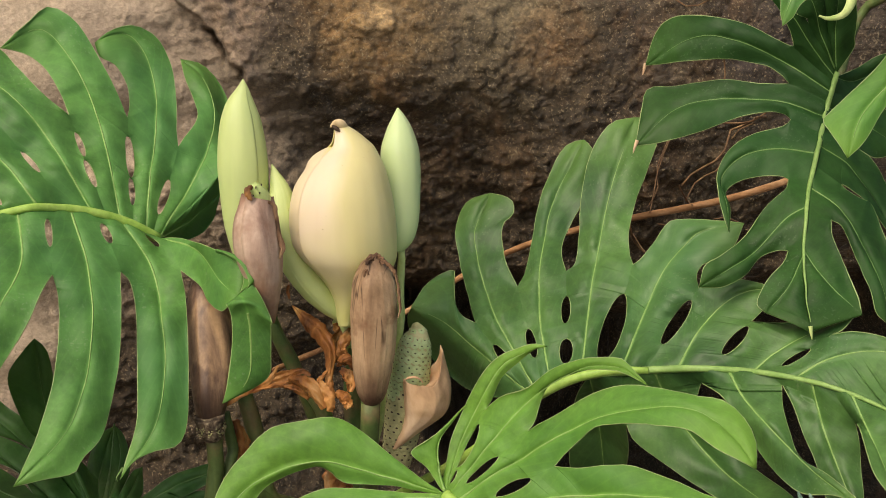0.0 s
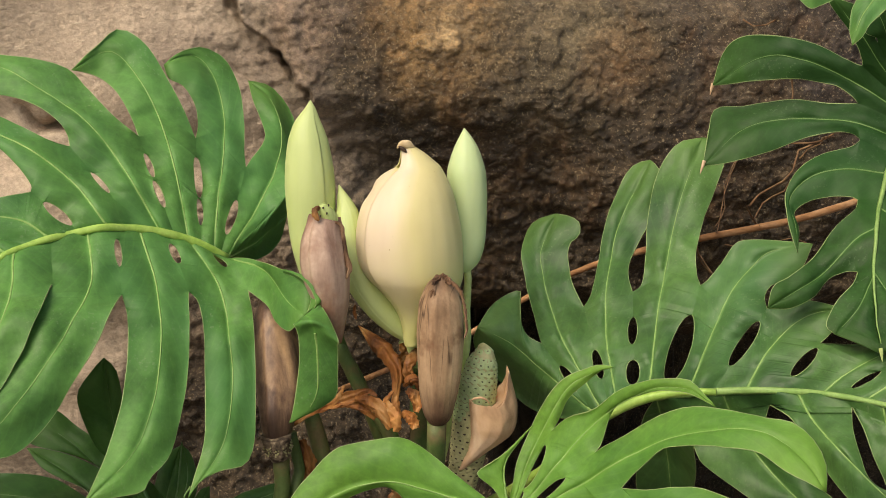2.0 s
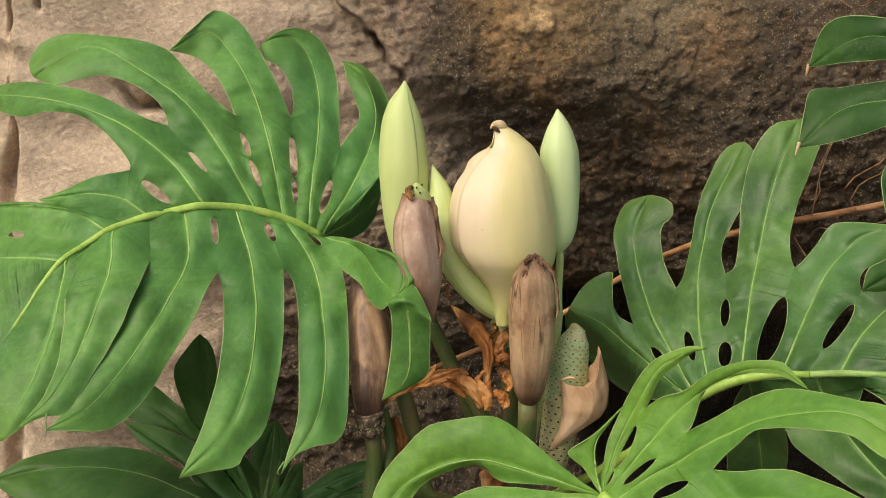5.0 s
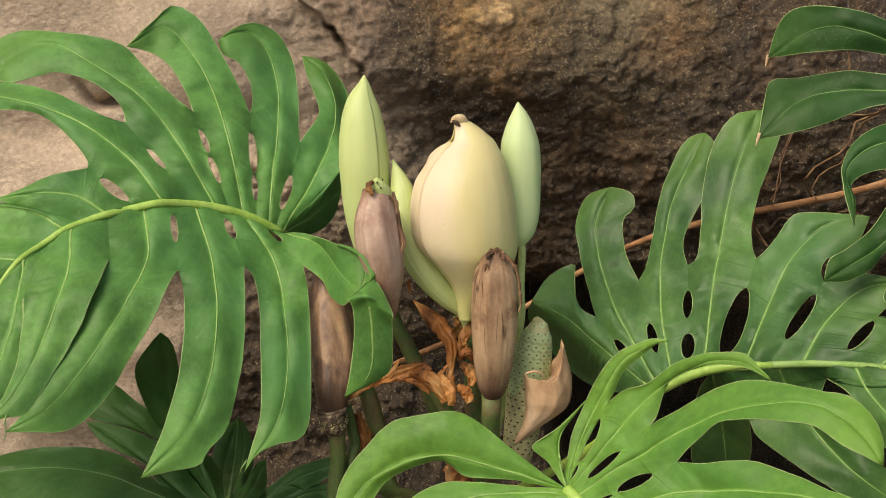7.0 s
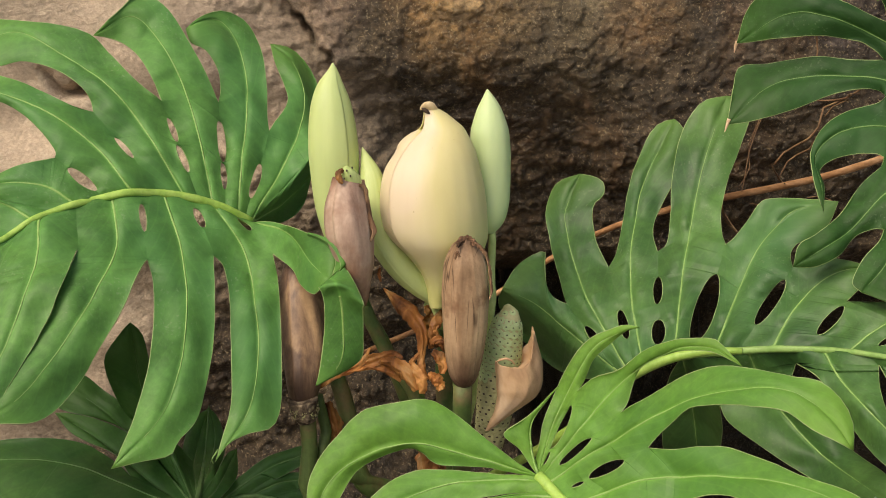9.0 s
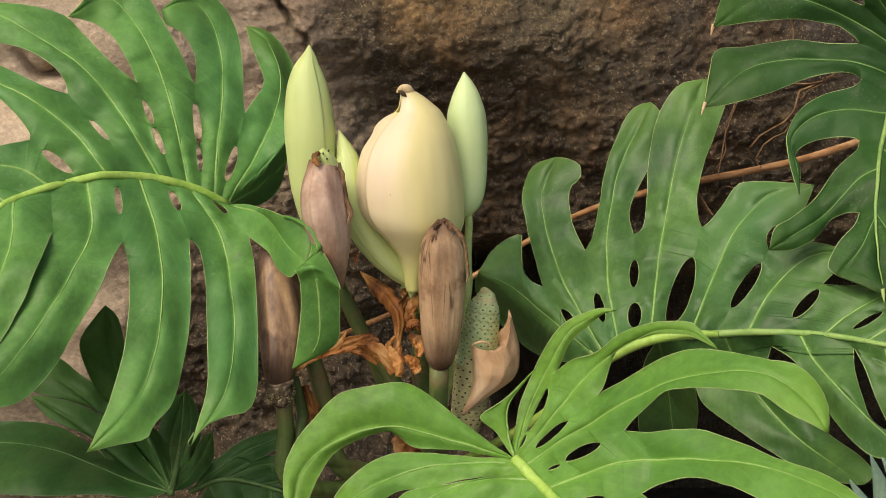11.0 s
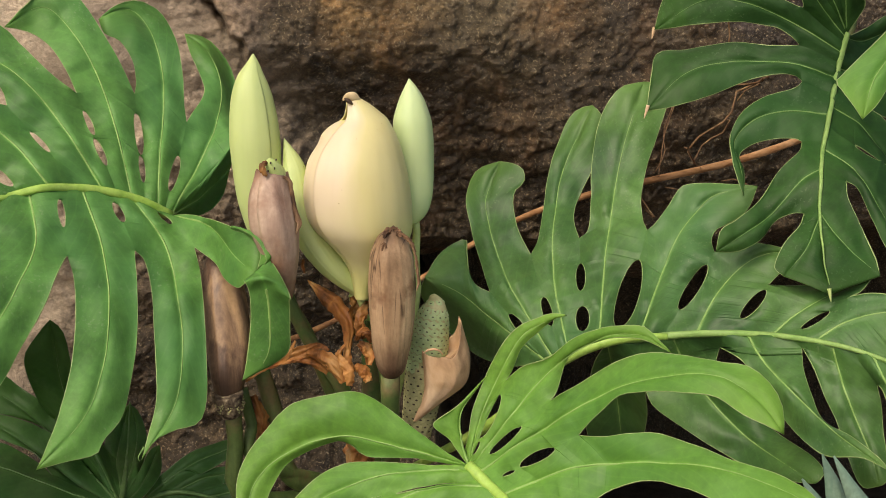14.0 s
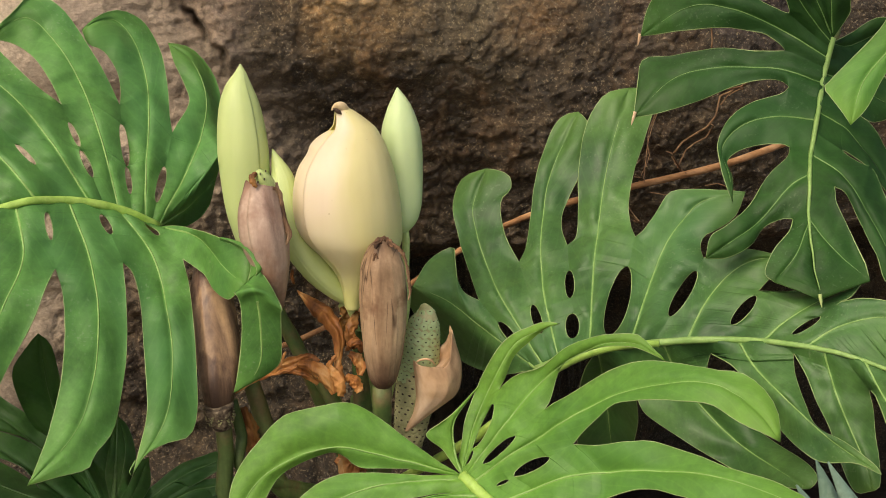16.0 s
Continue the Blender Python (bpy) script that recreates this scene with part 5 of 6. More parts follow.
leaf.lobe("a", [(-0.185, 1.977, 1.204), (-0.152, 2.036, 1.255), (-0.133, 2.086, 1.295), (-0.129, 2.138, 1.338), (-0.148, 2.171, 1.379), (-0.176, 2.187, 1.4)], [(-0.11, 2.137, 1.301), (-0.113, 2.195, 1.336), (-0.127, 2.21, 1.365), (-0.15, 2.209, 1.389)], [(-0.158, 2.08, 1.317), (-0.149, 2.108, 1.333), (-0.155, 2.132, 1.351), (-0.168, 2.161, 1.376)], (-0.169, 2.054, 1.301), [(0.42, 0.2, 0.0052)])
leaf.lobe("a", [(-0.201, 1.971, 1.212), (-0.199, 2.009, 1.265), (-0.196, 2.067, 1.322), (-0.202, 2.117, 1.368), (-0.219, 2.155, 1.409), (-0.243, 2.161, 1.432), (-0.277, 2.121, 1.423)], [(-0.172, 2.074, 1.321), (-0.175, 2.112, 1.358), (-0.185, 2.156, 1.394), (-0.209, 2.191, 1.428), (-0.244, 2.172, 1.441)], [(-0.23, 2.071, 1.353), (-0.236, 2.094, 1.376), (-0.251, 2.107, 1.397), (-0.269, 2.106, 1.407)], (-0.23, 2.051, 1.336), [(0.3, 0.12, 0.0039), (0.62, 0.19, 0.0058)])
leaf.lobe("a", [(-0.227, 1.959, 1.223), (-0.247, 1.996, 1.294), (-0.27, 2.04, 1.355), (-0.302, 2.08, 1.406), (-0.341, 2.104, 1.439), (-0.384, 2.063, 1.419)], [(-0.247, 2.073, 1.371), (-0.268, 2.097, 1.404), (-0.293, 2.124, 1.439), (-0.316, 2.136, 1.457), (-0.336, 2.136, 1.464), (-0.357, 2.098, 1.445)], [(-0.309, 2.034, 1.369), (-0.328, 2.055, 1.394), (-0.349, 2.067, 1.41), (-0.367, 2.07, 1.416)], (-0.294, 2.009, 1.342), [(0.4, 0.13, 0.0045), (0.7, 0.13, 0.0039)])
leaf.lobe("a", [(-0.263, 1.943, 1.235), (-0.303, 1.968, 1.303), (-0.352, 1.998, 1.358), (-0.42, 2.03, 1.4), (-0.486, 2.064, 1.422), (-0.552, 2.06, 1.382)], [(-0.325, 2.02, 1.365), (-0.359, 2.043, 1.396), (-0.393, 2.066, 1.421), (-0.468, 2.076, 1.434), (-0.523, 2.1, 1.435), (-0.558, 2.108, 1.413), (-0.564, 2.088, 1.393)], [(-0.377, 1.982, 1.352), (-0.396, 1.994, 1.369), (-0.425, 2.006, 1.384), (-0.462, 2.016, 1.393), (-0.49, 2.017, 1.387), (-0.52, 2.024, 1.378)], (-0.37, 1.967, 1.335), [(0.55, 0.13, 0.0045)])
leaf.lobe("a", [(-0.313, 1.919, 1.242), (-0.358, 1.933, 1.293), (-0.418, 1.952, 1.334), (-0.489, 1.981, 1.356), (-0.581, 2.066, 1.358), (-0.665, 2.179, 1.347)], [(-0.394, 1.966, 1.342), (-0.426, 1.975, 1.356), (-0.472, 1.997, 1.372), (-0.512, 2.02, 1.377), (-0.588, 2.092, 1.373)], [(-0.405, 1.916, 1.295), (-0.424, 1.93, 1.316), (-0.448, 1.947, 1.334), (-0.479, 1.966, 1.347), (-0.519, 1.988, 1.347), (-0.572, 2.03, 1.337)], (-0.403, 1.909, 1.286), [(0.45, 0.28, 0.0065)])
leaf.lobe("a", [(-0.377, 1.884, 1.236), (-0.409, 1.884, 1.256), (-0.454, 1.879, 1.262), (-0.504, 1.883, 1.254)], [(-0.422, 1.903, 1.282), (-0.451, 1.899, 1.275), (-0.48, 1.893, 1.262)], [(-0.498, 1.878, 1.252)], (-0.492, 1.875, 1.251))
leaf.lobe("a", [(-0.42, 1.857, 1.222), (-0.457, 1.862, 1.242), (-0.513, 1.881, 1.247), (-0.61, 1.96, 1.231)], [(-0.522, 1.888, 1.251), (-0.563, 1.915, 1.245)], [(-0.598, 1.939, 1.215)], (-0.583, 1.912, 1.209), [(0.63, 0.08, 0.0052)])
leaf.lobe("a", [(-0.463, 1.828, 1.192), (-0.495, 1.83, 1.194), (-0.539, 1.848, 1.191), (-0.593, 1.876, 1.179)], [(-0.593, 1.911, 1.199)], [])
leaf.lobe("b", [(-0.178, 1.974, 1.196), (-0.137, 1.924, 1.193), (-0.1066, 1.8550, 1.1703), (-0.0840, 1.8020, 1.1634)], [(-0.16, 1.957, 1.202), (-0.1348, 1.9050, 1.2057), (-0.1170, 1.8700, 1.2065), (-0.1002, 1.8400, 1.2048), (-0.0840, 1.8150, 1.1988), (-0.0759, 1.8060, 1.1848), (-0.0749, 1.8020, 1.1742)], [(-0.1321, 1.8900, 1.1582), (-0.1201, 1.8600, 1.1453), (-0.1057, 1.8300, 1.1418), (-0.0960, 1.8020, 1.1533)], (-0.156, 1.932, 1.166), [(0.3, 0.14, 0.0045)])
leaf.lobe("b", [(-0.2270, 1.9580, 1.2220), (-0.1910, 1.9270, 1.1740), (-0.1750, 1.8820, 1.1220), (-0.1690, 1.8460, 1.0710), (-0.1770, 1.8090, 1.0140), (-0.2131, 1.7720, 0.9633)], [(-0.1488, 1.8970, 1.1401), (-0.1439, 1.8772, 1.0912), (-0.1423, 1.8573, 1.0422), (-0.1431, 1.8375, 1.0107), (-0.1515, 1.8177, 0.9890), (-0.1767, 1.7978, 0.9876), (-0.2002, 1.7780, 0.9811)], [(-0.2118, 1.8890, 1.1611), (-0.2036, 1.8692, 1.1298), (-0.2009, 1.8494, 1.0890), (-0.1981, 1.8296, 1.0541), (-0.1972, 1.8098, 1.0217), (-0.2058, 1.7900, 0.9866)], (-0.2220, 1.8910, 1.1740), [(0.35, 0.17, 0.0058)])
leaf.lobe("b", [(-0.2820, 1.9340, 1.2390), (-0.2570, 1.8730, 1.1830), (-0.2460, 1.8270, 1.1270), (-0.2520, 1.7830, 1.0660), (-0.2720, 1.7490, 1.0170), (-0.3181, 1.7120, 0.9759)], [(-0.2174, 1.8610, 1.1461), (-0.2165, 1.8409, 1.1062), (-0.2186, 1.8207, 1.0715), (-0.2266, 1.8006, 1.0275), (-0.2347, 1.7804, 1.0051), (-0.2506, 1.7603, 0.9916), (-0.2573, 1.7401, 0.9818), (-0.2869, 1.7200, 0.9811)], [(-0.2840, 1.8260, 1.1533), (-0.2814, 1.8020, 1.1125), (-0.2865, 1.7780, 1.0628), (-0.2982, 1.7540, 1.0180), (-0.3099, 1.7300, 0.9880)], (-0.2920, 1.8430, 1.1790), [(0.38, 0.2, 0.0032)])
leaf.lobe("b", [(-0.3400, 1.9040, 1.2400), (-0.3260, 1.8420, 1.1950), (-0.3430, 1.7850, 1.1480), (-0.3740, 1.7340, 1.0990), (-0.4090, 1.6950, 1.0590), (-0.4502, 1.6740, 1.0386)], [(-0.2985, 1.8070, 1.1655), (-0.3111, 1.7838, 1.1352), (-0.3351, 1.7607, 1.0916), (-0.3564, 1.7375, 1.0570), (-0.3768, 1.7143, 1.0376), (-0.3948, 1.6912, 1.0337), (-0.4202, 1.6680, 1.0404)], [(-0.3756, 1.7900, 1.1663), (-0.3894, 1.7570, 1.1338), (-0.4047, 1.7270, 1.1037), (-0.4248, 1.7030, 1.0728), (-0.4381, 1.6870, 1.0485)], (-0.3660, 1.8250, 1.1940))
leaf.lobe("b", [(-0.4160, 1.8590, 1.2230), (-0.4060, 1.7990, 1.1820), (-0.4210, 1.7390, 1.1250), (-0.4450, 1.6960, 1.0730), (-0.4860, 1.6770, 1.0360)], [(-0.3695, 1.7830, 1.1734), (-0.3860, 1.7470, 1.1302), (-0.4069, 1.7170, 1.0933), (-0.4240, 1.6920, 1.0622), (-0.4332, 1.6820, 1.0539), (-0.4557, 1.6740, 1.0533)], [(-0.4470, 1.7410, 1.1240), (-0.4490, 1.7160, 1.0930), (-0.4600, 1.6960, 1.0640), (-0.4760, 1.6850, 1.0450)], (-0.4490, 1.7760, 1.1600))
leaf.lobe("b", [(-0.46, 1.83, 1.195), (-0.459, 1.77, 1.149), (-0.471, 1.718, 1.092), (-0.501, 1.675, 1.026)], [(-0.447, 1.752, 1.122), (-0.448, 1.727, 1.09), (-0.458, 1.706, 1.06), (-0.478, 1.685, 1.039)], [])
big = leaf.build()
FOLD = (
    ((-0.0969, 1.8000, 1.1545), (-0.0834, 1.8000, 1.1645), (-0.0676, 1.8000, 1.1803)),
    ((-0.0958, 1.7850, 1.1572), (-0.0779, 1.7760, 1.1670), (-0.0561, 1.7820, 1.1638)),
    ((-0.0946, 1.7760, 1.1581), (-0.0762, 1.7630, 1.1652), (-0.0456, 1.7660, 1.1439)),
    ((-0.0919, 1.7780, 1.1529), (-0.0729, 1.7700, 1.1565), (-0.0466, 1.7720, 1.1373)),
    ((-0.0898, 1.7820, 1.1394), (-0.0704, 1.7760, 1.1401), (-0.0466, 1.7790, 1.1259)),
    ((-0.0899, 1.7860, 1.1132), (-0.0690, 1.7800, 1.1140), (-0.0470, 1.7840, 1.1019)),
    ((-0.0938, 1.7900, 1.0817), (-0.0701, 1.7850, 1.0828), (-0.0482, 1.7900, 1.0800)),
    ((-0.0982, 1.7940, 1.0550), (-0.0800, 1.7900, 1.0610), (-0.0602, 1.7950, 1.0652)),
    ((-0.1015, 1.7960, 1.0436), (-0.1005, 1.7960, 1.0439), (-0.0995, 1.7960, 1.0441)),
)


def turned_sheet(rows, n=64, cols=21, thick=0.0010):
    """A blade that turns over along a rolled ridge: smooth through rows of three places (one margin, middle, other margin)."""
    tri = [curve_at([r[k] for r in rows], n) for k in range(3)]
    bm = bmesh.new()
    uvl = bm.loops.layers.uv.new("UVMap")
    q = np.r_[-1, np.linspace(-0.95, 0.95, cols - 2), 1][:, None, None]
    g = tri[0] * q * (q - 1) / 2 + tri[1] * (1 - q * q) + tri[2] * q * (q + 1) / 2
    vs = [[bm.verts.new(Vector(p) + Vector((0, -0.0025, 0)) * noise.noise(Vector(p) * 45)) for p in col] for col in g]
    for i in range(cols - 1):
        for r in range(n - 1):
            quad = [(i, r), (i + 1, r), (i + 1, r + 1), (i, r + 1)]
            f = bm.faces.new([vs[a][b] for a, b in quad])
            f.material_index = int(i in (0, cols - 2))
            for lp, (a, b) in zip(f.loops, quad):
                lp[uvl].uv = (b / n, float(q[a, 0, 0]))
    return bm, tri[1]


bm, spine = turned_sheet(FOLD)
so = part("folded_tip", bm, [GREEN_MID, RIM], big, "folded-down end of the lobe").modifiers.new("thickness", "SOLIDIFY")
so.thickness, so.offset, so.material_offset_rim = 0.0010, 0.0, 1
part("vein", ribbon([Vector(p) + Vector((0, -0.0006, 0)) for p in spine[20:54:4]], (0.0016, 0.0014, 0.0010, 0.0004), (0, -1, 0.1)), VEIN_SIDE, big)
bm, _ = turned_sheet((
    ((-0.1115, 1.8620, 1.2017), (-0.1104, 1.8520, 1.2071), (-0.1097, 1.8480, 1.2062)), ((-0.0960, 1.8320, 1.2013), (-0.0942, 1.8220, 1.2082), (-0.0934, 1.8160, 1.2063)), ((-0.0863, 1.8200, 1.1969), (-0.0825, 1.8060, 1.2065), (-0.0824, 1.8010, 1.2014)), ((-0.0805, 1.8110, 1.1894), (-0.0725, 1.7980, 1.1969), (-0.0753, 1.7930, 1.1918)), ((-0.0775, 1.8060, 1.1810), (-0.0670, 1.7930, 1.1835), (-0.0714, 1.7890, 1.1810)), ((-0.0814, 1.8020, 1.1674), (-0.0682, 1.7960, 1.1786), (-0.0735, 1.7900, 1.1741)),
))
so = part("rolled_margin", bm, [GREEN_MID, RIM], big, "margin of the lobe rolled over").modifiers.new("thickness", "SOLIDIFY")
so.thickness, so.offset, so.material_offset_rim = 0.0010, 0.0, 1
for line in (
    [(-0.2103, 1.7820, 0.9739), (-0.2146, 1.7750, 0.9690), (-0.2163, 1.7720, 0.9654), (-0.2144, 1.7710, 0.9618)],
    [(-0.4502, 1.6900, 1.0568), (-0.4492, 1.6740, 1.0508), (-0.4478, 1.6720, 1.0403), (-0.4500, 1.6700, 1.0304)],
    [(-0.4704, 1.6900, 1.0459), (-0.4800, 1.6800, 1.0405), (-0.4835, 1.6750, 1.0382)],
):
    part("lobe_tip", rod(line, (0.0016, 0.0010, 0.0006, 0.0003), n=20, sides=8), VEIN_SOFT, big, "withered thread-like lobe tip")
# large leaf on the far side of the buds
leaf = Leaf("large deep-green split leaf with holes and dusty specks", [(0.252, 1.892, 1.028), (0.303, 1.873, 1.051), (0.374, 1.828, 1.071), (0.43, 1.79, 1.083), (0.493, 1.741, 1.09), (0.559, 1.672, 1.088), (0.611, 1.581, 1.073), (0.633, 1.49, 1.048)], GREEN_DEEP, rib=0.0046, face=(-0.25, -0.93, 0.27), quilt=0.0045, ripple=2.2)
leaf.lobe("a", [(0.2403, 1.8788, 1.0336), (0.1939, 1.9396, 1.0689), (0.1574, 1.9804, 1.0938), (0.1166, 2.0090, 1.1091)], [(0.2196, 1.9498, 1.0071), (0.1859, 2.0350, 0.9988), (0.1466, 2.0764, 1.0263), (0.1157, 2.0545, 1.0732)], [(0.1797, 1.9893, 1.1024), (0.1696, 1.9898, 1.1238), (0.1696, 2.0118, 1.1392), (0.1717, 2.0547, 1.1467), (0.1445, 2.0486, 1.1344)], (0.1960, 1.9725, 1.0950), [(0.5, 0.17, 0.0071)])
leaf.lobe("a", [(0.2508, 1.8803, 1.0374), (0.2341, 1.9382, 1.0766), (0.2166, 1.9875, 1.1127), (0.2053, 2.0375, 1.1518), (0.2034, 2.0827, 1.1911), (0.2271, 2.1230, 1.2328)], [(0.1899, 2.0088, 1.1179), (0.1829, 2.0607, 1.1516), (0.1810, 2.1128, 1.1936), (0.1993, 2.1369, 1.2198)], [(0.2384, 2.0300, 1.1601), (0.2343, 2.0522, 1.1851), (0.2385, 2.0679, 1.2035), (0.2510, 2.0754, 1.2146), (0.2520, 2.0898, 1.2284), (0.2385, 2.0999, 1.2351)], (0.2499, 2.0049, 1.1344), [(0.42, 0.14, 0.0058)])
leaf.lobe("a", [(0.2719, 1.8783, 1.0410), (0.2741, 1.9623, 1.1055), (0.2815, 2.0224, 1.1567), (0.2980, 2.0790, 1.2120), (0.3200, 2.1090, 1.2550), (0.3500, 2.1380, 1.3020)], [(0.2614, 2.0208, 1.1503), (0.2720, 2.0534, 1.1803), (0.2847, 2.0917, 1.2183), (0.3060, 2.1290, 1.2640), (0.3210, 2.1430, 1.2880), (0.3350, 2.1450, 1.2990)], [(0.3070, 2.0230, 1.1710), (0.3110, 2.0410, 1.1890), (0.3250, 2.0570, 1.2120), (0.3360, 2.0670, 1.2280), (0.3490, 2.0930, 1.2610), (0.3590, 2.1190, 1.2900)], (0.31, 2, 1.154), [(0.25, 0.11, 0.0084), (0.63, 0.13, 0.0058)])
leaf.lobe("a", [(0.312, 1.869, 1.055), (0.332, 1.948, 1.129), (0.346, 1.99, 1.172), (0.363, 2.036, 1.222), (0.383, 2.075, 1.27), (0.414, 2.121, 1.333)], [(0.321, 2.002, 1.166), (0.329, 2.03, 1.198), (0.334, 2.057, 1.23), (0.346, 2.091, 1.268), (0.36, 2.113, 1.298), (0.384, 2.124, 1.325)], [(0.383, 1.973, 1.183), (0.387, 2.002, 1.206), (0.401, 2.035, 1.239), (0.419, 2.06, 1.271), (0.438, 2.09, 1.311), (0.435, 2.114, 1.33)], (0.385, 1.954, 1.171), [(0.42, 0.31, 0.0155)])
leaf.lobe("a", [(0.354, 1.842, 1.067), (0.388, 1.89, 1.126), (0.412, 1.918, 1.164), (0.437, 1.934, 1.192), (0.465, 1.941, 1.215), (0.511, 1.923, 1.227)], [(0.395, 1.954, 1.179), (0.412, 1.963, 1.198), (0.43, 1.974, 1.219), (0.447, 1.968, 1.224), (0.477, 1.95, 1.227)], [(0.449, 1.894, 1.169), (0.457, 1.903, 1.18), (0.47, 1.902, 1.187), (0.494, 1.904, 1.203)], (0.449, 1.879, 1.157), [(0.58, 0.27, 0.009)])
leaf.lobe("a", [(0.41, 1.802, 1.08), (0.437, 1.828, 1.114), (0.469, 1.844, 1.144), (0.499, 1.843, 1.161), (0.533, 1.824, 1.168)], [(0.461, 1.876, 1.163), (0.479, 1.869, 1.171), (0.5, 1.849, 1.172)], [(0.504, 1.812, 1.141), (0.519, 1.819, 1.153)], (0.494, 1.807, 1.133), [(0.6, 0.3, 0.0078)])
leaf.lobe("a", [(0.481, 1.753, 1.089), (0.509, 1.756, 1.109), (0.546, 1.756, 1.13), (0.593, 1.746, 1.153)], [(0.525, 1.792, 1.135), (0.554, 1.782, 1.14)], [(0.578, 1.737, 1.14)], (0.567, 1.741, 1.133), [(0.42, 0.22, 0.0052)])
leaf.lobe("a", [(0.52, 1.715, 1.089), (0.553, 1.716, 1.11), (0.591, 1.7, 1.124), (0.628, 1.667, 1.128)], [(0.586, 1.724, 1.14), (0.61, 1.688, 1.142)], [])
leaf.lobe("b", [(0.321, 1.861, 1.056), (0.346, 1.938, 0.983), (0.362, 1.977, 0.912), (0.373, 2.011, 0.849)], [(0.309, 1.887, 1.026), (0.313, 1.947, 0.966), (0.325, 1.993, 0.894)], [(0.367, 1.857, 0.964), (0.381, 1.965, 0.886)], (0.357, 1.82, 1.009))
leaf.lobe("b", [(0.3820, 1.8210, 1.0730), (0.4140, 1.8230, 1.0210), (0.4610, 1.7730, 0.9680), (0.4970, 1.6220, 0.9610)], [(0.3640, 1.8050, 0.9940), (0.3940, 1.7910, 0.9730), (0.4320, 1.7820, 0.9490), (0.4610, 1.7180, 0.9430), (0.4830, 1.6640, 0.9500)], [(0.4300, 1.7850, 1.0490), (0.4342, 1.7750, 1.0285), (0.4450, 1.7670, 1.0230), (0.4840, 1.7400, 0.9840), (0.5030, 1.6540, 0.9800), (0.5050, 1.6180, 0.9730)], (0.4364, 1.7950, 1.0652))
leaf.lobe("b", [(0.4620, 1.7720, 1.0827), (0.4705, 1.7300, 1.0625), (0.4898, 1.6700, 1.0408), (0.5129, 1.6100, 1.0194), (0.5484, 1.5550, 0.9973)], [(0.4524, 1.7550, 1.0583), (0.4669, 1.7200, 1.0334), (0.4831, 1.6750, 1.0081), (0.4935, 1.6400, 0.9976), (0.5047, 1.6100, 0.9947), (0.5278, 1.5750, 1.0041)], [(0.5057, 1.7050, 1.0615), (0.5035, 1.6650, 1.0436), (0.5039, 1.6250, 1.0291), (0.5237, 1.5900, 1.0211), (0.5428, 1.5600, 1.0072)], (0.5119, 1.7350, 1.0780))
leaf.lobe("b", [(0.5363, 1.7100, 1.0855), (0.5448, 1.6850, 1.0433), (0.5541, 1.6550, 1.0079), (0.5599, 1.6350, 0.9860), (0.5647, 1.6200, 0.9565)], [(0.5171, 1.7050, 1.0610), (0.5241, 1.6900, 1.0365), (0.5332, 1.6700, 1.0105), (0.5416, 1.6550, 0.9770), (0.5521, 1.6400, 0.9501)], [(0.5747, 1.6500, 1.0367), (0.5750, 1.6400, 1.0117), (0.5754, 1.6300, 0.9838), (0.5725, 1.6200, 0.9624)], (0.5734, 1.6650, 1.0542))
leaf.lobe("b", [(0.566, 1.658, 1.085), (0.569, 1.592, 1.053), (0.569, 1.508, 1.015)], [(0.56, 1.608, 1.06), (0.554, 1.547, 1.037)], [])
leaf.build()
# fresh leaf under the buds
leaf = Leaf("fresh bright-green split leaf with long arching lobes under the flower buds", [(0.143, 1.733, 0.956), (0.155, 1.715, 0.948), (0.173, 1.684, 0.937), (0.195, 1.64, 0.921), (0.218, 1.588, 0.9), (0.234, 1.539, 0.878)], GREEN_FRESH, rib=0.0062, face=(0.0, -0.8, 0.6), quilt=0.004)
leaf.lobe("a", [(0.142, 1.733, 0.955), (0.136, 1.74, 0.986), (0.138, 1.745, 1.017), (0.166, 1.736, 1.062)], [(0.136, 1.736, 0.965), (0.123, 1.741, 0.986), (0.106, 1.746, 1.002), (0.13, 1.746, 1.018), (0.148, 1.746, 1.037)], [(0.132, 1.753, 0.988), (0.135, 1.752, 1.009), (0.147, 1.749, 1.031)], (0.14, 1.754, 0.96))
leaf.lobe("a", [(0.144, 1.732, 0.955), (0.16, 1.768, 0.996), (0.184, 1.762, 1.056), (0.21, 1.749, 1.103), (0.251, 1.72, 1.131)], [(0.145, 1.758, 0.98), (0.15, 1.77, 1.002), (0.162, 1.775, 1.033), (0.174, 1.771, 1.062), (0.193, 1.762, 1.096), (0.214, 1.748, 1.117), (0.235, 1.732, 1.129)], [(0.195, 1.746, 1.066), (0.204, 1.746, 1.088), (0.218, 1.74, 1.105), (0.235, 1.731, 1.122)], (0.186, 1.747, 1.048), [(0.2, 0.08, 0.0026), (0.57, 0.25, 0.0078)])
leaf.lobe("a", [(0.146, 1.73, 0.954), (0.184, 1.727, 1.005), (0.226, 1.705, 1.067), (0.267, 1.677, 1.106), (0.305, 1.644, 1.123), (0.34, 1.609, 1.112)], [(0.205, 1.731, 1.067), (0.227, 1.711, 1.08), (0.248, 1.693, 1.105), (0.274, 1.672, 1.121), (0.312, 1.639, 1.135), (0.325, 1.626, 1.125)], [(0.235, 1.688, 1.056), (0.242, 1.689, 1.081), (0.25, 1.687, 1.097), (0.269, 1.674, 1.109), (0.3, 1.648, 1.118), (0.32, 1.629, 1.116)], (0.227, 1.689, 1.042), [(0.42, 0.19, 0.0078)])
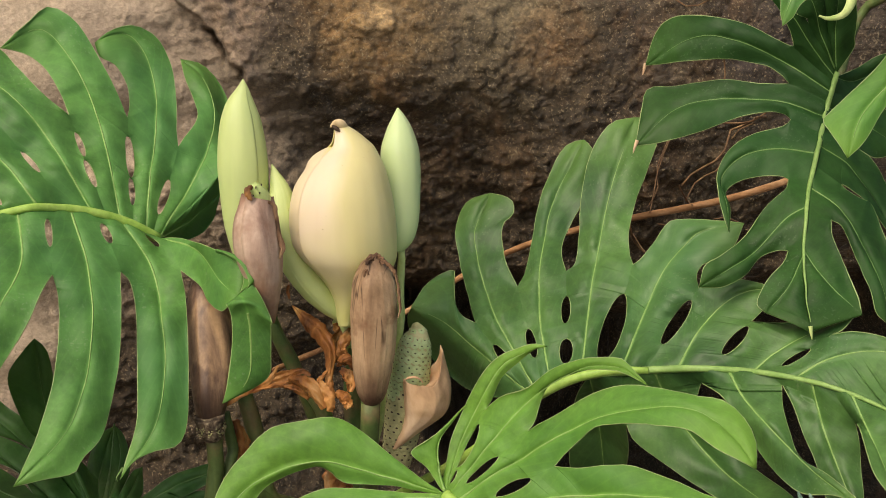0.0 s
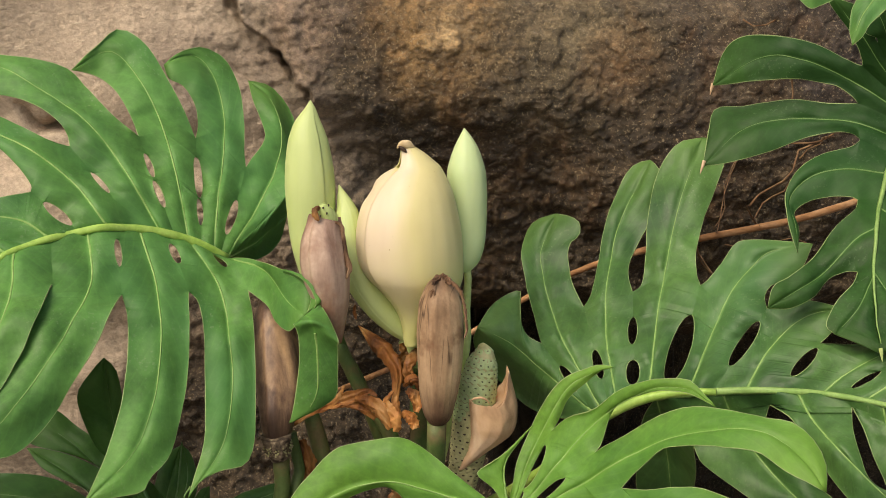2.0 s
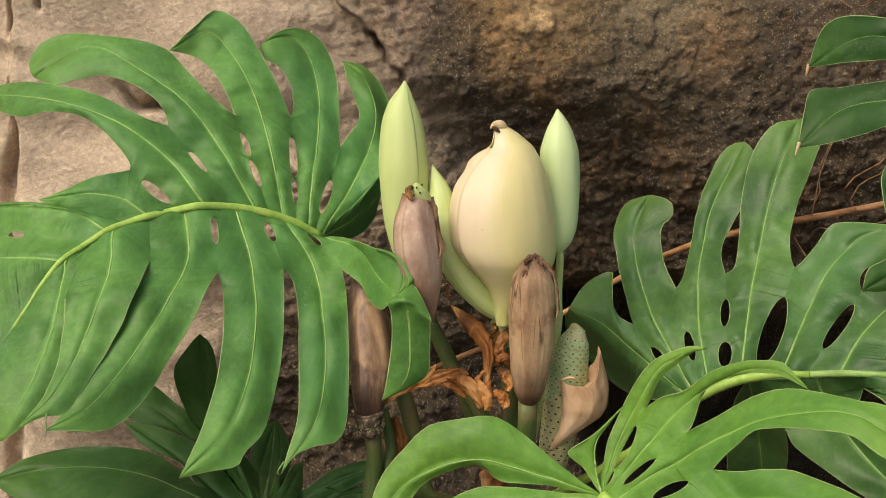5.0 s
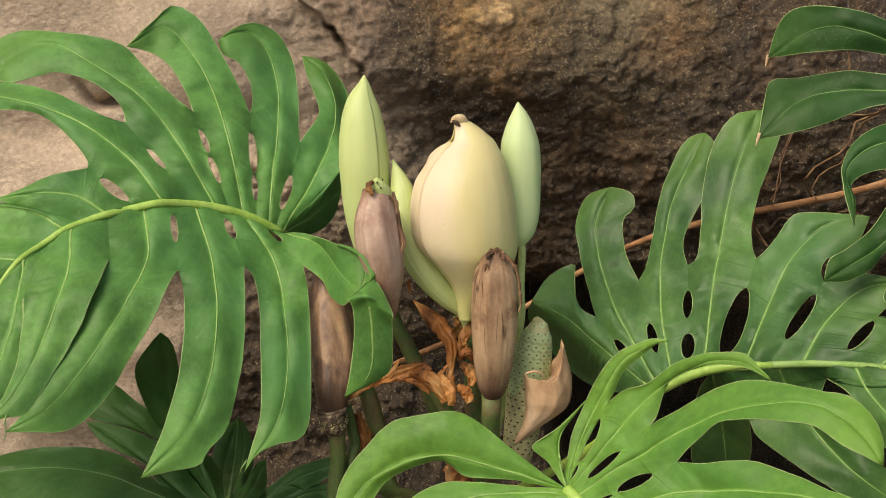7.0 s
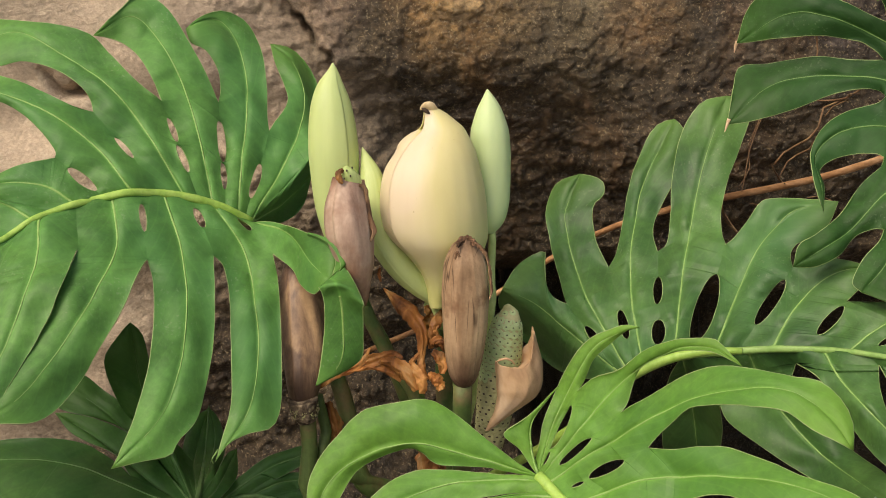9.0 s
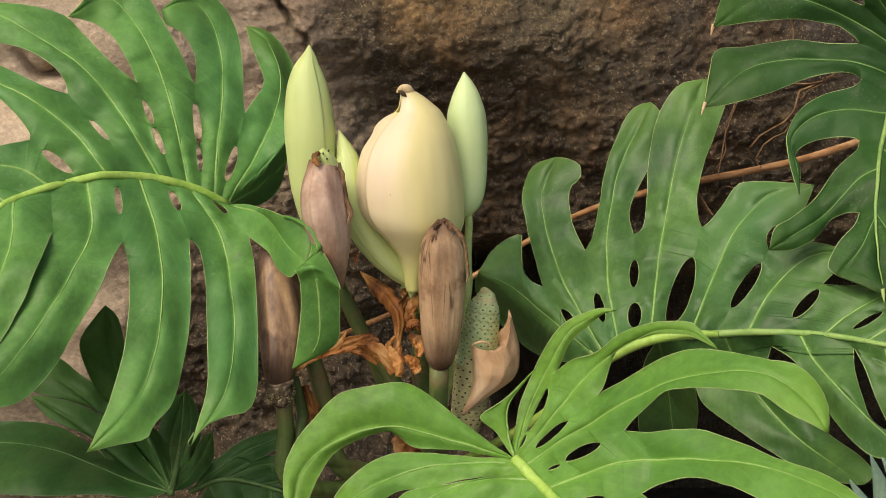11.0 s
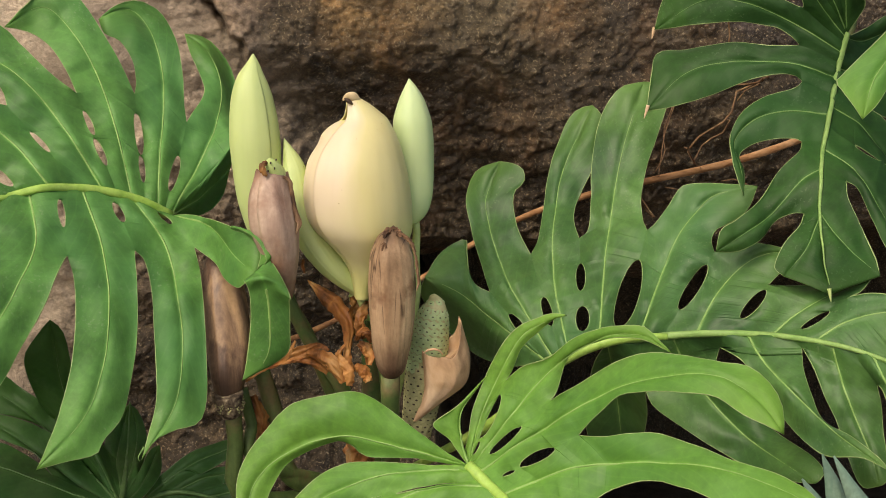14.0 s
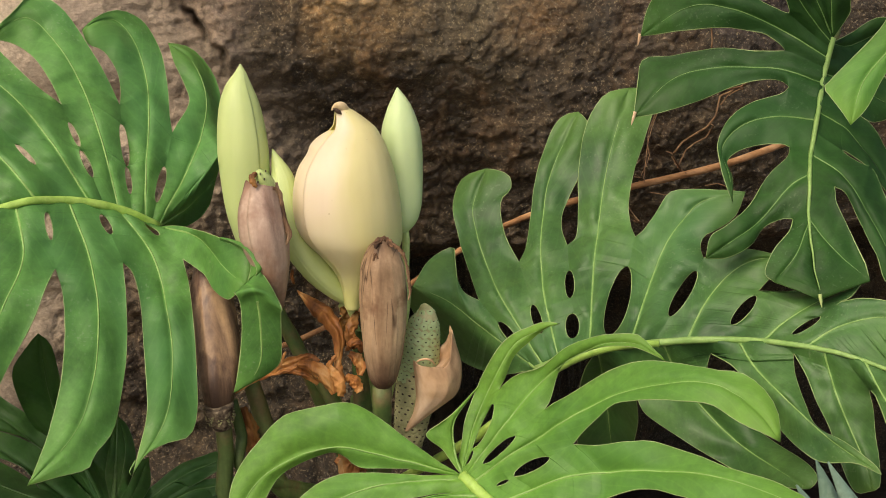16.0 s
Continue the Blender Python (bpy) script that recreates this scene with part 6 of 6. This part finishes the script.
leaf.lobe("a", [(0.152, 1.72, 0.95), (0.209, 1.688, 1.004), (0.276, 1.64, 1.062), (0.34, 1.585, 1.095), (0.39, 1.534, 1.097), (0.42, 1.493, 1.058)], [(0.247, 1.678, 1.056), (0.268, 1.665, 1.074), (0.294, 1.648, 1.094), (0.319, 1.627, 1.107), (0.344, 1.604, 1.11), (0.376, 1.571, 1.111), (0.403, 1.544, 1.117), (0.416, 1.527, 1.105), (0.424, 1.514, 1.079)], [(0.26, 1.645, 1.029), (0.274, 1.629, 1.051), (0.289, 1.614, 1.069), (0.313, 1.589, 1.079), (0.341, 1.562, 1.083), (0.368, 1.534, 1.086), (0.389, 1.508, 1.073)], (0.251, 1.653, 1.013), [(0.24, 0.06, 0.0026), (0.55, 0.18, 0.0071)])
leaf.lobe("a", [(0.172, 1.686, 0.938), (0.243, 1.65, 0.976), (0.315, 1.592, 1.002), (0.387, 1.511, 1.013), (0.45, 1.393, 1.007)], [(0.271, 1.638, 1.014), (0.302, 1.615, 1.025), (0.326, 1.595, 1.032), (0.355, 1.566, 1.027), (0.386, 1.531, 1.018), (0.422, 1.477, 1.018)], [(0.282, 1.598, 0.975), (0.312, 1.574, 0.989), (0.338, 1.539, 0.992), (0.371, 1.488, 0.99), (0.409, 1.428, 0.992)], (0.263, 1.607, 0.96), [(0.4, 0.16, 0.0039)])
leaf.lobe("a", [(0.195, 1.64, 0.921), (0.257, 1.585, 0.937), (0.322, 1.51, 0.946), (0.385, 1.412, 0.95)], [(0.279, 1.582, 0.955), (0.316, 1.536, 0.957), (0.357, 1.474, 0.956)], [])
leaf.lobe("b", [(0.142, 1.733, 0.955), (0.077, 1.744, 0.973), (0.009, 1.753, 0.988), (-0.05, 1.756, 0.972), (-0.091, 1.743, 0.939), (-0.099, 1.702, 0.896)], [(0.119, 1.728, 0.979), (0.077, 1.738, 1.01), (0.04, 1.747, 1.04), (0.01, 1.751, 1.045), (-0.046, 1.755, 1.033), (-0.084, 1.752, 0.994), (-0.106, 1.748, 0.957), (-0.109, 1.72, 0.928)], [(0.083, 1.748, 0.96), (0.034, 1.758, 0.96), (0.018, 1.761, 0.972), (0.006, 1.764, 0.978), (-0.016, 1.765, 0.972), (-0.051, 1.765, 0.955), (-0.072, 1.748, 0.93), (-0.085, 1.726, 0.906)], (0.129, 1.735, 0.957))
leaf.lobe("b", [(0.147, 1.727, 0.952), (0.088, 1.735, 0.951), (0.02, 1.733, 0.941), (-0.035, 1.716, 0.918), (-0.066, 1.689, 0.887)], [(0.095, 1.741, 0.956), (0.046, 1.749, 0.958), (0.009, 1.752, 0.956), (-0.023, 1.745, 0.943), (-0.051, 1.727, 0.921)], [(0.014, 1.719, 0.927), (-0.017, 1.703, 0.911), (-0.042, 1.687, 0.894)], (0.038, 1.72, 0.929), [(0.5, 0.28, 0.0032)])
leaf.lobe("b", [(0.163, 1.703, 0.945), (0.112, 1.719, 0.937), (0.056, 1.712, 0.923), (0, 1.682, 0.888)], [(0.021, 1.716, 0.925), (0.006, 1.701, 0.91)], [(0.025, 1.686, 0.892)], (0.043, 1.697, 0.907))
leaf.lobe("b", [(0.183, 1.663, 0.928), (0.134, 1.683, 0.903), (0.077, 1.656, 0.871)], [(0.055, 1.682, 0.886)], [])
leaf.build()
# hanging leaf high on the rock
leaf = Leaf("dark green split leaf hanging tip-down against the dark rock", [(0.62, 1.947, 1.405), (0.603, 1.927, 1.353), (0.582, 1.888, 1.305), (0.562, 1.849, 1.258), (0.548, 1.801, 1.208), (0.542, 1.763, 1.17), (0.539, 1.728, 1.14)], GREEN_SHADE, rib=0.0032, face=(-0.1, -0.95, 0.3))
leaf.lobe("a", [(0.621, 1.946, 1.407), (0.612, 1.934, 1.446), (0.608, 1.918, 1.492), (0.606, 1.907, 1.525)], [(0.635, 1.93, 1.436), (0.634, 1.925, 1.449), (0.634, 1.921, 1.463), (0.633, 1.916, 1.477), (0.629, 1.91, 1.493), (0.625, 1.905, 1.508)], [(0.596, 1.911, 1.516), (0.598, 1.911, 1.517), (0.6, 1.911, 1.519), (0.601, 1.911, 1.52), (0.603, 1.91, 1.522), (0.605, 1.91, 1.523)], (0.585, 1.914, 1.514))
leaf.lobe("a", [(0.62, 1.948, 1.403), (0.598, 1.936, 1.446), (0.58, 1.928, 1.486), (0.558, 1.922, 1.525)], [(0.574, 1.914, 1.522), (0.572, 1.915, 1.522), (0.569, 1.915, 1.523), (0.566, 1.916, 1.523), (0.563, 1.916, 1.524), (0.56, 1.917, 1.524)], [(0.565, 1.943, 1.471), (0.563, 1.942, 1.478), (0.56, 1.941, 1.486), (0.557, 1.941, 1.493), (0.553, 1.941, 1.501), (0.555, 1.937, 1.512)], (0.577, 1.937, 1.468))
leaf.lobe("a", [(0.618, 1.949, 1.398), (0.588, 1.944, 1.436), (0.563, 1.943, 1.469), (0.526, 1.941, 1.516)], [(0.575, 1.93, 1.483), (0.569, 1.93, 1.49), (0.562, 1.929, 1.498), (0.556, 1.928, 1.504), (0.55, 1.927, 1.512), (0.539, 1.93, 1.515)], [(0.564, 1.951, 1.448), (0.559, 1.951, 1.459), (0.547, 1.95, 1.479), (0.524, 1.953, 1.507)], (0.568, 1.953, 1.437))
leaf.lobe("a", [(0.614, 1.947, 1.377), (0.56, 1.964, 1.418), (0.509, 1.979, 1.44), (0.459, 1.999, 1.444), (0.406, 2.036, 1.404)], [(0.558, 1.957, 1.442), (0.545, 1.961, 1.449), (0.531, 1.965, 1.458), (0.507, 1.975, 1.467), (0.464, 1.994, 1.472), (0.433, 2.009, 1.469), (0.416, 2.024, 1.448)], [(0.556, 1.97, 1.403), (0.539, 1.972, 1.413), (0.504, 1.983, 1.418), (0.448, 2.009, 1.412)], (0.569, 1.971, 1.389))
leaf.lobe("a", [(0.601, 1.93, 1.356), (0.549, 1.968, 1.369), (0.494, 1.994, 1.37), (0.441, 2.005, 1.356), (0.389, 1.988, 1.313)], [(0.54, 1.984, 1.39), (0.496, 2.004, 1.393), (0.446, 2.029, 1.383), (0.413, 2.041, 1.378), (0.402, 2.025, 1.355)], [(0.561, 1.948, 1.355), (0.543, 1.959, 1.358), (0.514, 1.966, 1.353), (0.467, 1.97, 1.335), (0.42, 1.977, 1.32)], (0.564, 1.94, 1.348))
leaf.lobe("a", [(0.585, 1.898, 1.315), (0.542, 1.919, 1.316), (0.504, 1.927, 1.305), (0.479, 1.916, 1.282), (0.48, 1.887, 1.254), (0.478, 1.86, 1.227)], [(0.554, 1.938, 1.341), (0.521, 1.942, 1.331), (0.493, 1.937, 1.314), (0.475, 1.921, 1.29), (0.472, 1.898, 1.266), (0.473, 1.877, 1.246)], [(0.544, 1.89, 1.288), (0.524, 1.901, 1.287), (0.499, 1.908, 1.28), (0.483, 1.904, 1.268), (0.484, 1.886, 1.251)], (0.55, 1.884, 1.285))
leaf.lobe("a", [(0.563, 1.847, 1.257), (0.538, 1.847, 1.244), (0.501, 1.83, 1.21), (0.469, 1.824, 1.19), (0.435, 1.821, 1.17)], [(0.543, 1.875, 1.274), (0.52, 1.866, 1.256), (0.491, 1.844, 1.225), (0.463, 1.837, 1.204), (0.443, 1.834, 1.192)], [(0.524, 1.821, 1.213), (0.505, 1.823, 1.204), (0.486, 1.814, 1.185), (0.461, 1.815, 1.172)], (0.535, 1.815, 1.214))
leaf.lobe("a", [(0.548, 1.804, 1.21), (0.525, 1.78, 1.177), (0.498, 1.766, 1.152)], [(0.525, 1.802, 1.202), (0.505, 1.788, 1.186), (0.489, 1.765, 1.165)], [])
leaf.lobe("b", [(0.619, 1.949, 1.398), (0.654, 1.988, 1.391), (0.689, 1.987, 1.407), (0.723, 1.983, 1.421)], [(0.624, 1.944, 1.404), (0.655, 1.973, 1.412), (0.687, 1.967, 1.432)], [(0.709, 1.997, 1.385)], (0.683, 1.985, 1.366))
leaf.lobe("b", [(0.608, 1.938, 1.365), (0.662, 1.963, 1.341), (0.711, 1.942, 1.315)], [(0.699, 1.97, 1.353)], [(0.672, 1.93, 1.307)], (0.646, 1.929, 1.315))
leaf.lobe("b", [(0.592, 1.904, 1.326), (0.627, 1.902, 1.298), (0.651, 1.87, 1.262), (0.676, 1.825, 1.212)], [(0.66, 1.917, 1.302), (0.675, 1.881, 1.263)], [(0.654, 1.843, 1.243)], (0.639, 1.858, 1.261), [(0.72, 0.22, 0.0045)])
leaf.lobe("b", [(0.571, 1.867, 1.28), (0.599, 1.841, 1.257), (0.62, 1.802, 1.215), (0.63, 1.763, 1.174), (0.627, 1.737, 1.147)], [(0.651, 1.823, 1.22), (0.655, 1.787, 1.181)], [(0.599, 1.821, 1.238), (0.607, 1.785, 1.209), (0.613, 1.755, 1.182), (0.614, 1.734, 1.161)], (0.586, 1.831, 1.246))
leaf.lobe("b", [(0.55, 1.81, 1.216), (0.568, 1.774, 1.186), (0.6, 1.744, 1.154)], [(0.584, 1.814, 1.23), (0.591, 1.786, 1.203), (0.598, 1.757, 1.176)], [])
big = leaf.build()
for at, way, mat, label in (
    ((0.406, 2.036, 1.404), (-0.002, 0.0, -0.009), HUSK_PINK, "browned pointed lobe tip"),
    ((0.389, 1.988, 1.313), (-0.003, 0.0, -0.010), HUSK_PINK, "browned pointed lobe tip"),
    ((0.539, 1.728, 1.140), (0.001, -0.002, -0.009), STALK_PALE, "short green drip tip"),
):
    q = Vector(at)
    part("lobe_tip", rod([q - Vector(way) * 0.6, q, q + Vector(way)], (0.0024, 0.0018, 0.0004), n=14, sides=8), mat, big, label)
# leaf reaching in beside the hanging leaf
leaf = Leaf("light green leaf with a rolled pointed lobe", [(0.683, 1.83, 1.531), (0.695, 1.82, 1.469), (0.706, 1.809, 1.407), (0.711, 1.798, 1.344)], GREEN_FRESH, rib=0.004, face=(-0.3, -0.9, 0.3), fold=0.8)
leaf.lobe("a", [(0.685, 1.824, 1.494), (0.643, 1.828, 1.519), (0.592, 1.83, 1.526)], [(0.675, 1.815, 1.524), (0.663, 1.816, 1.534), (0.647, 1.818, 1.541), (0.63, 1.818, 1.544), (0.615, 1.818, 1.544), (0.601, 1.818, 1.543)], [(0.637, 1.831, 1.496), (0.633, 1.832, 1.499), (0.627, 1.833, 1.501), (0.619, 1.835, 1.503), (0.612, 1.836, 1.505), (0.604, 1.839, 1.51)], (0.648, 1.819, 1.463))
leaf.lobe("a", [(0.696, 1.818, 1.463), (0.647, 1.81, 1.414), (0.607, 1.802, 1.372), (0.59, 1.794, 1.321)], [(0.629, 1.815, 1.43), (0.59, 1.81, 1.393), (0.568, 1.807, 1.373), (0.562, 1.806, 1.367), (0.568, 1.804, 1.357), (0.58, 1.801, 1.338)], [(0.66, 1.807, 1.408), (0.631, 1.8, 1.379), (0.608, 1.793, 1.341)], (0.687, 1.812, 1.426))
leaf.lobe("a", [(0.706, 1.809, 1.407), (0.679, 1.803, 1.376), (0.652, 1.796, 1.333)], [(0.637, 1.784, 1.349), (0.639, 1.784, 1.348), (0.64, 1.784, 1.345), (0.642, 1.783, 1.343), (0.643, 1.783, 1.34), (0.645, 1.782, 1.338)], [])
leaf.lobe("b", [(0.685, 1.824, 1.494), (0.735, 1.826, 1.505), (0.781, 1.824, 1.492)], [(0.695, 1.819, 1.521), (0.708, 1.82, 1.526), (0.726, 1.82, 1.53), (0.745, 1.82, 1.526), (0.76, 1.819, 1.52), (0.772, 1.818, 1.514)], [(0.739, 1.827, 1.482), (0.743, 1.827, 1.482), (0.749, 1.827, 1.482), (0.755, 1.826, 1.481), (0.761, 1.826, 1.479), (0.771, 1.828, 1.483)], (0.741, 1.815, 1.444))
leaf.lobe("b", [(0.706, 1.809, 1.407), (0.745, 1.805, 1.387), (0.777, 1.797, 1.343)], [(0.771, 1.801, 1.392), (0.775, 1.799, 1.385), (0.778, 1.797, 1.378), (0.781, 1.796, 1.372), (0.783, 1.795, 1.366), (0.781, 1.793, 1.357)], [])
leaf.build()
# leaf above the hanging leaf
leaf = Leaf("green split leaf whose pointed lobe tips hang over the darker leaf", [(0.613, 1.802, 1.611), (0.575, 1.798, 1.586), (0.538, 1.794, 1.568), (0.501, 1.792, 1.555)], GREEN_MID, rib=0.004, fold=0.5)
leaf.lobe("a", [(0.6, 1.8, 1.602), (0.597, 1.79, 1.544), (0.588, 1.785, 1.514), (0.583, 1.782, 1.498)], [(0.609, 1.783, 1.578), (0.607, 1.78, 1.564), (0.603, 1.778, 1.55), (0.599, 1.776, 1.536), (0.593, 1.773, 1.523), (0.588, 1.771, 1.51)], [(0.587, 1.798, 1.579), (0.588, 1.797, 1.565), (0.591, 1.797, 1.552), (0.593, 1.796, 1.539), (0.59, 1.796, 1.526), (0.586, 1.796, 1.513)], (0.576, 1.796, 1.578))
leaf.lobe("a", [(0.557, 1.796, 1.577), (0.538, 1.788, 1.531), (0.513, 1.782, 1.495), (0.503, 1.776, 1.466)], [(0.565, 1.784, 1.544), (0.557, 1.778, 1.528), (0.544, 1.772, 1.513), (0.532, 1.769, 1.501), (0.521, 1.767, 1.491), (0.514, 1.765, 1.479)], [(0.529, 1.793, 1.558), (0.524, 1.793, 1.544), (0.52, 1.793, 1.532), (0.513, 1.794, 1.518), (0.506, 1.794, 1.502), (0.503, 1.794, 1.483)], (0.529, 1.793, 1.559))
leaf.lobe("a", [(0.513, 1.793, 1.558), (0.476, 1.788, 1.531), (0.445, 1.786, 1.518)], [(0.51, 1.786, 1.533), (0.502, 1.784, 1.527), (0.492, 1.783, 1.521), (0.481, 1.781, 1.515), (0.469, 1.779, 1.51), (0.458, 1.778, 1.507)], [])
leaf.lobe("b", [(0.6, 1.8, 1.602), (0.613, 1.807, 1.641), (0.638, 1.814, 1.678)], [(0.629, 1.81, 1.615), (0.634, 1.811, 1.624), (0.637, 1.812, 1.632), (0.64, 1.814, 1.64), (0.644, 1.816, 1.649), (0.649, 1.817, 1.659)], [(0.595, 1.807, 1.658), (0.6, 1.807, 1.664), (0.604, 1.807, 1.669), (0.609, 1.808, 1.673), (0.613, 1.808, 1.678), (0.621, 1.808, 1.679)], (0.57, 1.805, 1.628))
leaf.lobe("b", [(0.538, 1.794, 1.568), (0.525, 1.803, 1.616), (0.5, 1.809, 1.651)], [(0.544, 1.801, 1.629), (0.538, 1.802, 1.635), (0.533, 1.802, 1.641), (0.527, 1.802, 1.646), (0.522, 1.801, 1.651), (0.512, 1.8, 1.652)], [])
big = leaf.build()
part("curled_tip", sheet([(0.583, 1.783, 1.503), (0.576, 1.776, 1.488), (0.566, 1.77, 1.479), (0.551, 1.768, 1.476), (0.541, 1.768, 1.479)], (0.0058, 0.0052, 0.0039, 0.0026, 0.0010), 0.5, n=24, ragged=0.0, seed=5, thick=0.0008, crumple=0.1), STALK_PALE, big, "yellowed curled lobe tip")
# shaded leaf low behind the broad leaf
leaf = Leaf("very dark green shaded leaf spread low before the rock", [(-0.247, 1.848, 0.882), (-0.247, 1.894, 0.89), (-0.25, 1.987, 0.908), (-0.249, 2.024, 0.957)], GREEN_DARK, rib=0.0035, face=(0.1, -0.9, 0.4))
leaf.lobe("a", [(-0.2485, 1.8480, 0.8811), (-0.2958, 1.8750, 0.8868), (-0.3432, 1.9050, 0.8960), (-0.3940, 1.9300, 0.9075), (-0.4519, 1.9500, 0.9103), (-0.5223, 1.9600, 0.9051), (-0.5950, 1.9500, 0.8915)], [(-0.2798, 1.8300, 0.8832), (-0.3310, 1.8300, 0.8881), (-0.3974, 1.8400, 0.8842), (-0.4729, 1.8600, 0.8823), (-0.5417, 1.9000, 0.8831)], [(-0.3504, 1.9500, 0.9024), (-0.3783, 1.9750, 0.9113), (-0.3994, 1.9800, 0.9208), (-0.4380, 1.9850, 0.9263), (-0.4999, 1.9850, 0.9257), (-0.5584, 1.9700, 0.9131)], (-0.3339, 1.9300, 0.8945))
leaf.lobe("a", [(-0.2488, 1.8500, 0.8811), (-0.2928, 1.9000, 0.8865), (-0.3452, 1.9600, 0.9041), (-0.3892, 2.0000, 0.9232), (-0.4406, 2.0200, 0.9485)], [(-0.3593, 1.9650, 0.9121), (-0.3935, 1.9850, 0.9206), (-0.4201, 2.0000, 0.9309)], [(-0.3472, 2.0000, 0.9277), (-0.3866, 2.0100, 0.9428), (-0.4197, 2.0200, 0.9475)], (-0.3212, 1.9850, 0.9124))
leaf.lobe("a", [(-0.2489, 1.8510, 0.8814), (-0.3017, 1.9650, 0.8932), (-0.3481, 2.0050, 0.9262), (-0.3897, 2.0300, 0.9545), (-0.4394, 2.0400, 0.9854)], [(-0.3523, 2.0100, 0.9284), (-0.3875, 2.0150, 0.9427), (-0.4321, 2.0300, 0.9491), (-0.4512, 2.0400, 0.9597)], [(-0.3537, 2.0250, 0.9555), (-0.3826, 2.0350, 0.9751), (-0.4108, 2.0400, 0.9946)], (-0.3193, 2.0000, 0.9296))
leaf.lobe("a", [(-0.247, 1.851, 0.883), (-0.281, 1.916, 0.925), (-0.311, 1.903, 1.006), (-0.318, 1.868, 1.103)], [(-0.346, 1.974, 0.962), (-0.352, 1.885, 1.047), (-0.333, 1.874, 1.084)], [(-0.3, 1.974, 0.943), (-0.299, 1.896, 1.032), (-0.305, 1.877, 1.084)], (-0.279, 1.987, 0.909))
leaf.lobe("a", [(-0.247, 1.875, 0.886), (-0.26, 1.947, 0.9), (-0.259, 2.005, 0.92), (-0.25, 2.022, 0.952)], [(-0.279, 1.987, 0.909), (-0.27, 2.007, 0.942)], [])
leaf.lobe("b", [(-0.247, 1.852, 0.883), (-0.228, 1.897, 0.889), (-0.212, 1.992, 0.907)], [(-0.228, 1.882, 0.878), (-0.208, 1.943, 0.888)], [(-0.223, 1.973, 0.907)], (-0.232, 1.927, 0.895))
leaf.lobe("b", [(-0.247, 1.875, 0.886), (-0.241, 1.947, 0.899), (-0.24, 2.005, 0.92), (-0.248, 2.022, 0.952)], [(-0.227, 1.991, 0.906), (-0.232, 2.017, 0.926), (-0.24, 2.027, 0.942)], [])
leaf.build()
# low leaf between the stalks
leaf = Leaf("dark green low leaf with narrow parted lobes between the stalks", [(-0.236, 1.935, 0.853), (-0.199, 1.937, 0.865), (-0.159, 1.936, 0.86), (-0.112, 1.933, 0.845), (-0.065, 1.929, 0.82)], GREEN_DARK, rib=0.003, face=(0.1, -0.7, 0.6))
leaf.lobe("a", [(-0.233, 1.935, 0.856), (-0.192, 1.941, 0.885), (-0.151, 1.944, 0.907), (-0.103, 1.947, 0.922)], [(-0.213, 1.942, 0.882), (-0.198, 1.944, 0.895), (-0.182, 1.947, 0.907), (-0.164, 1.948, 0.918), (-0.144, 1.949, 0.924), (-0.125, 1.95, 0.928)], [(-0.161, 1.94, 0.884), (-0.152, 1.941, 0.888), (-0.142, 1.942, 0.894), (-0.133, 1.942, 0.9), (-0.122, 1.943, 0.905), (-0.112, 1.944, 0.912)], (-0.163, 1.941, 0.888))
leaf.lobe("a", [(-0.192, 1.937, 0.865), (-0.158, 1.94, 0.881), (-0.124, 1.941, 0.886), (-0.09, 1.941, 0.888)], [(-0.143, 1.941, 0.896), (-0.134, 1.941, 0.897), (-0.125, 1.941, 0.897), (-0.116, 1.94, 0.897), (-0.108, 1.94, 0.897), (-0.099, 1.939, 0.895)], [(-0.134, 1.939, 0.873), (-0.127, 1.939, 0.874), (-0.12, 1.939, 0.876), (-0.113, 1.94, 0.877), (-0.106, 1.94, 0.879), (-0.098, 1.941, 0.882)], (-0.129, 1.939, 0.875))
leaf.lobe("a", [(-0.152, 1.936, 0.859), (-0.118, 1.937, 0.866), (-0.077, 1.936, 0.861)], [(-0.109, 1.935, 0.877), (-0.103, 1.934, 0.877), (-0.097, 1.933, 0.877), (-0.092, 1.932, 0.876), (-0.087, 1.931, 0.876), (-0.082, 1.929, 0.872)], [])
leaf.lobe("b", [(-0.213, 1.937, 0.863), (-0.2, 1.931, 0.832), (-0.181, 1.925, 0.797)], [(-0.223, 1.934, 0.841), (-0.221, 1.932, 0.831), (-0.217, 1.93, 0.821), (-0.21, 1.929, 0.813), (-0.204, 1.928, 0.806), (-0.197, 1.926, 0.798)], [(-0.18, 1.931, 0.833), (-0.179, 1.93, 0.828), (-0.177, 1.93, 0.823), (-0.176, 1.929, 0.819), (-0.174, 1.928, 0.814), (-0.176, 1.927, 0.807)], (-0.164, 1.929, 0.822))
leaf.lobe("b", [(-0.139, 1.935, 0.853), (-0.133, 1.929, 0.822), (-0.113, 1.922, 0.781)], [(-0.144, 1.922, 0.805), (-0.141, 1.921, 0.801), (-0.137, 1.919, 0.796), (-0.134, 1.917, 0.792), (-0.131, 1.916, 0.788), (-0.124, 1.915, 0.786)], [])
leaf.build()
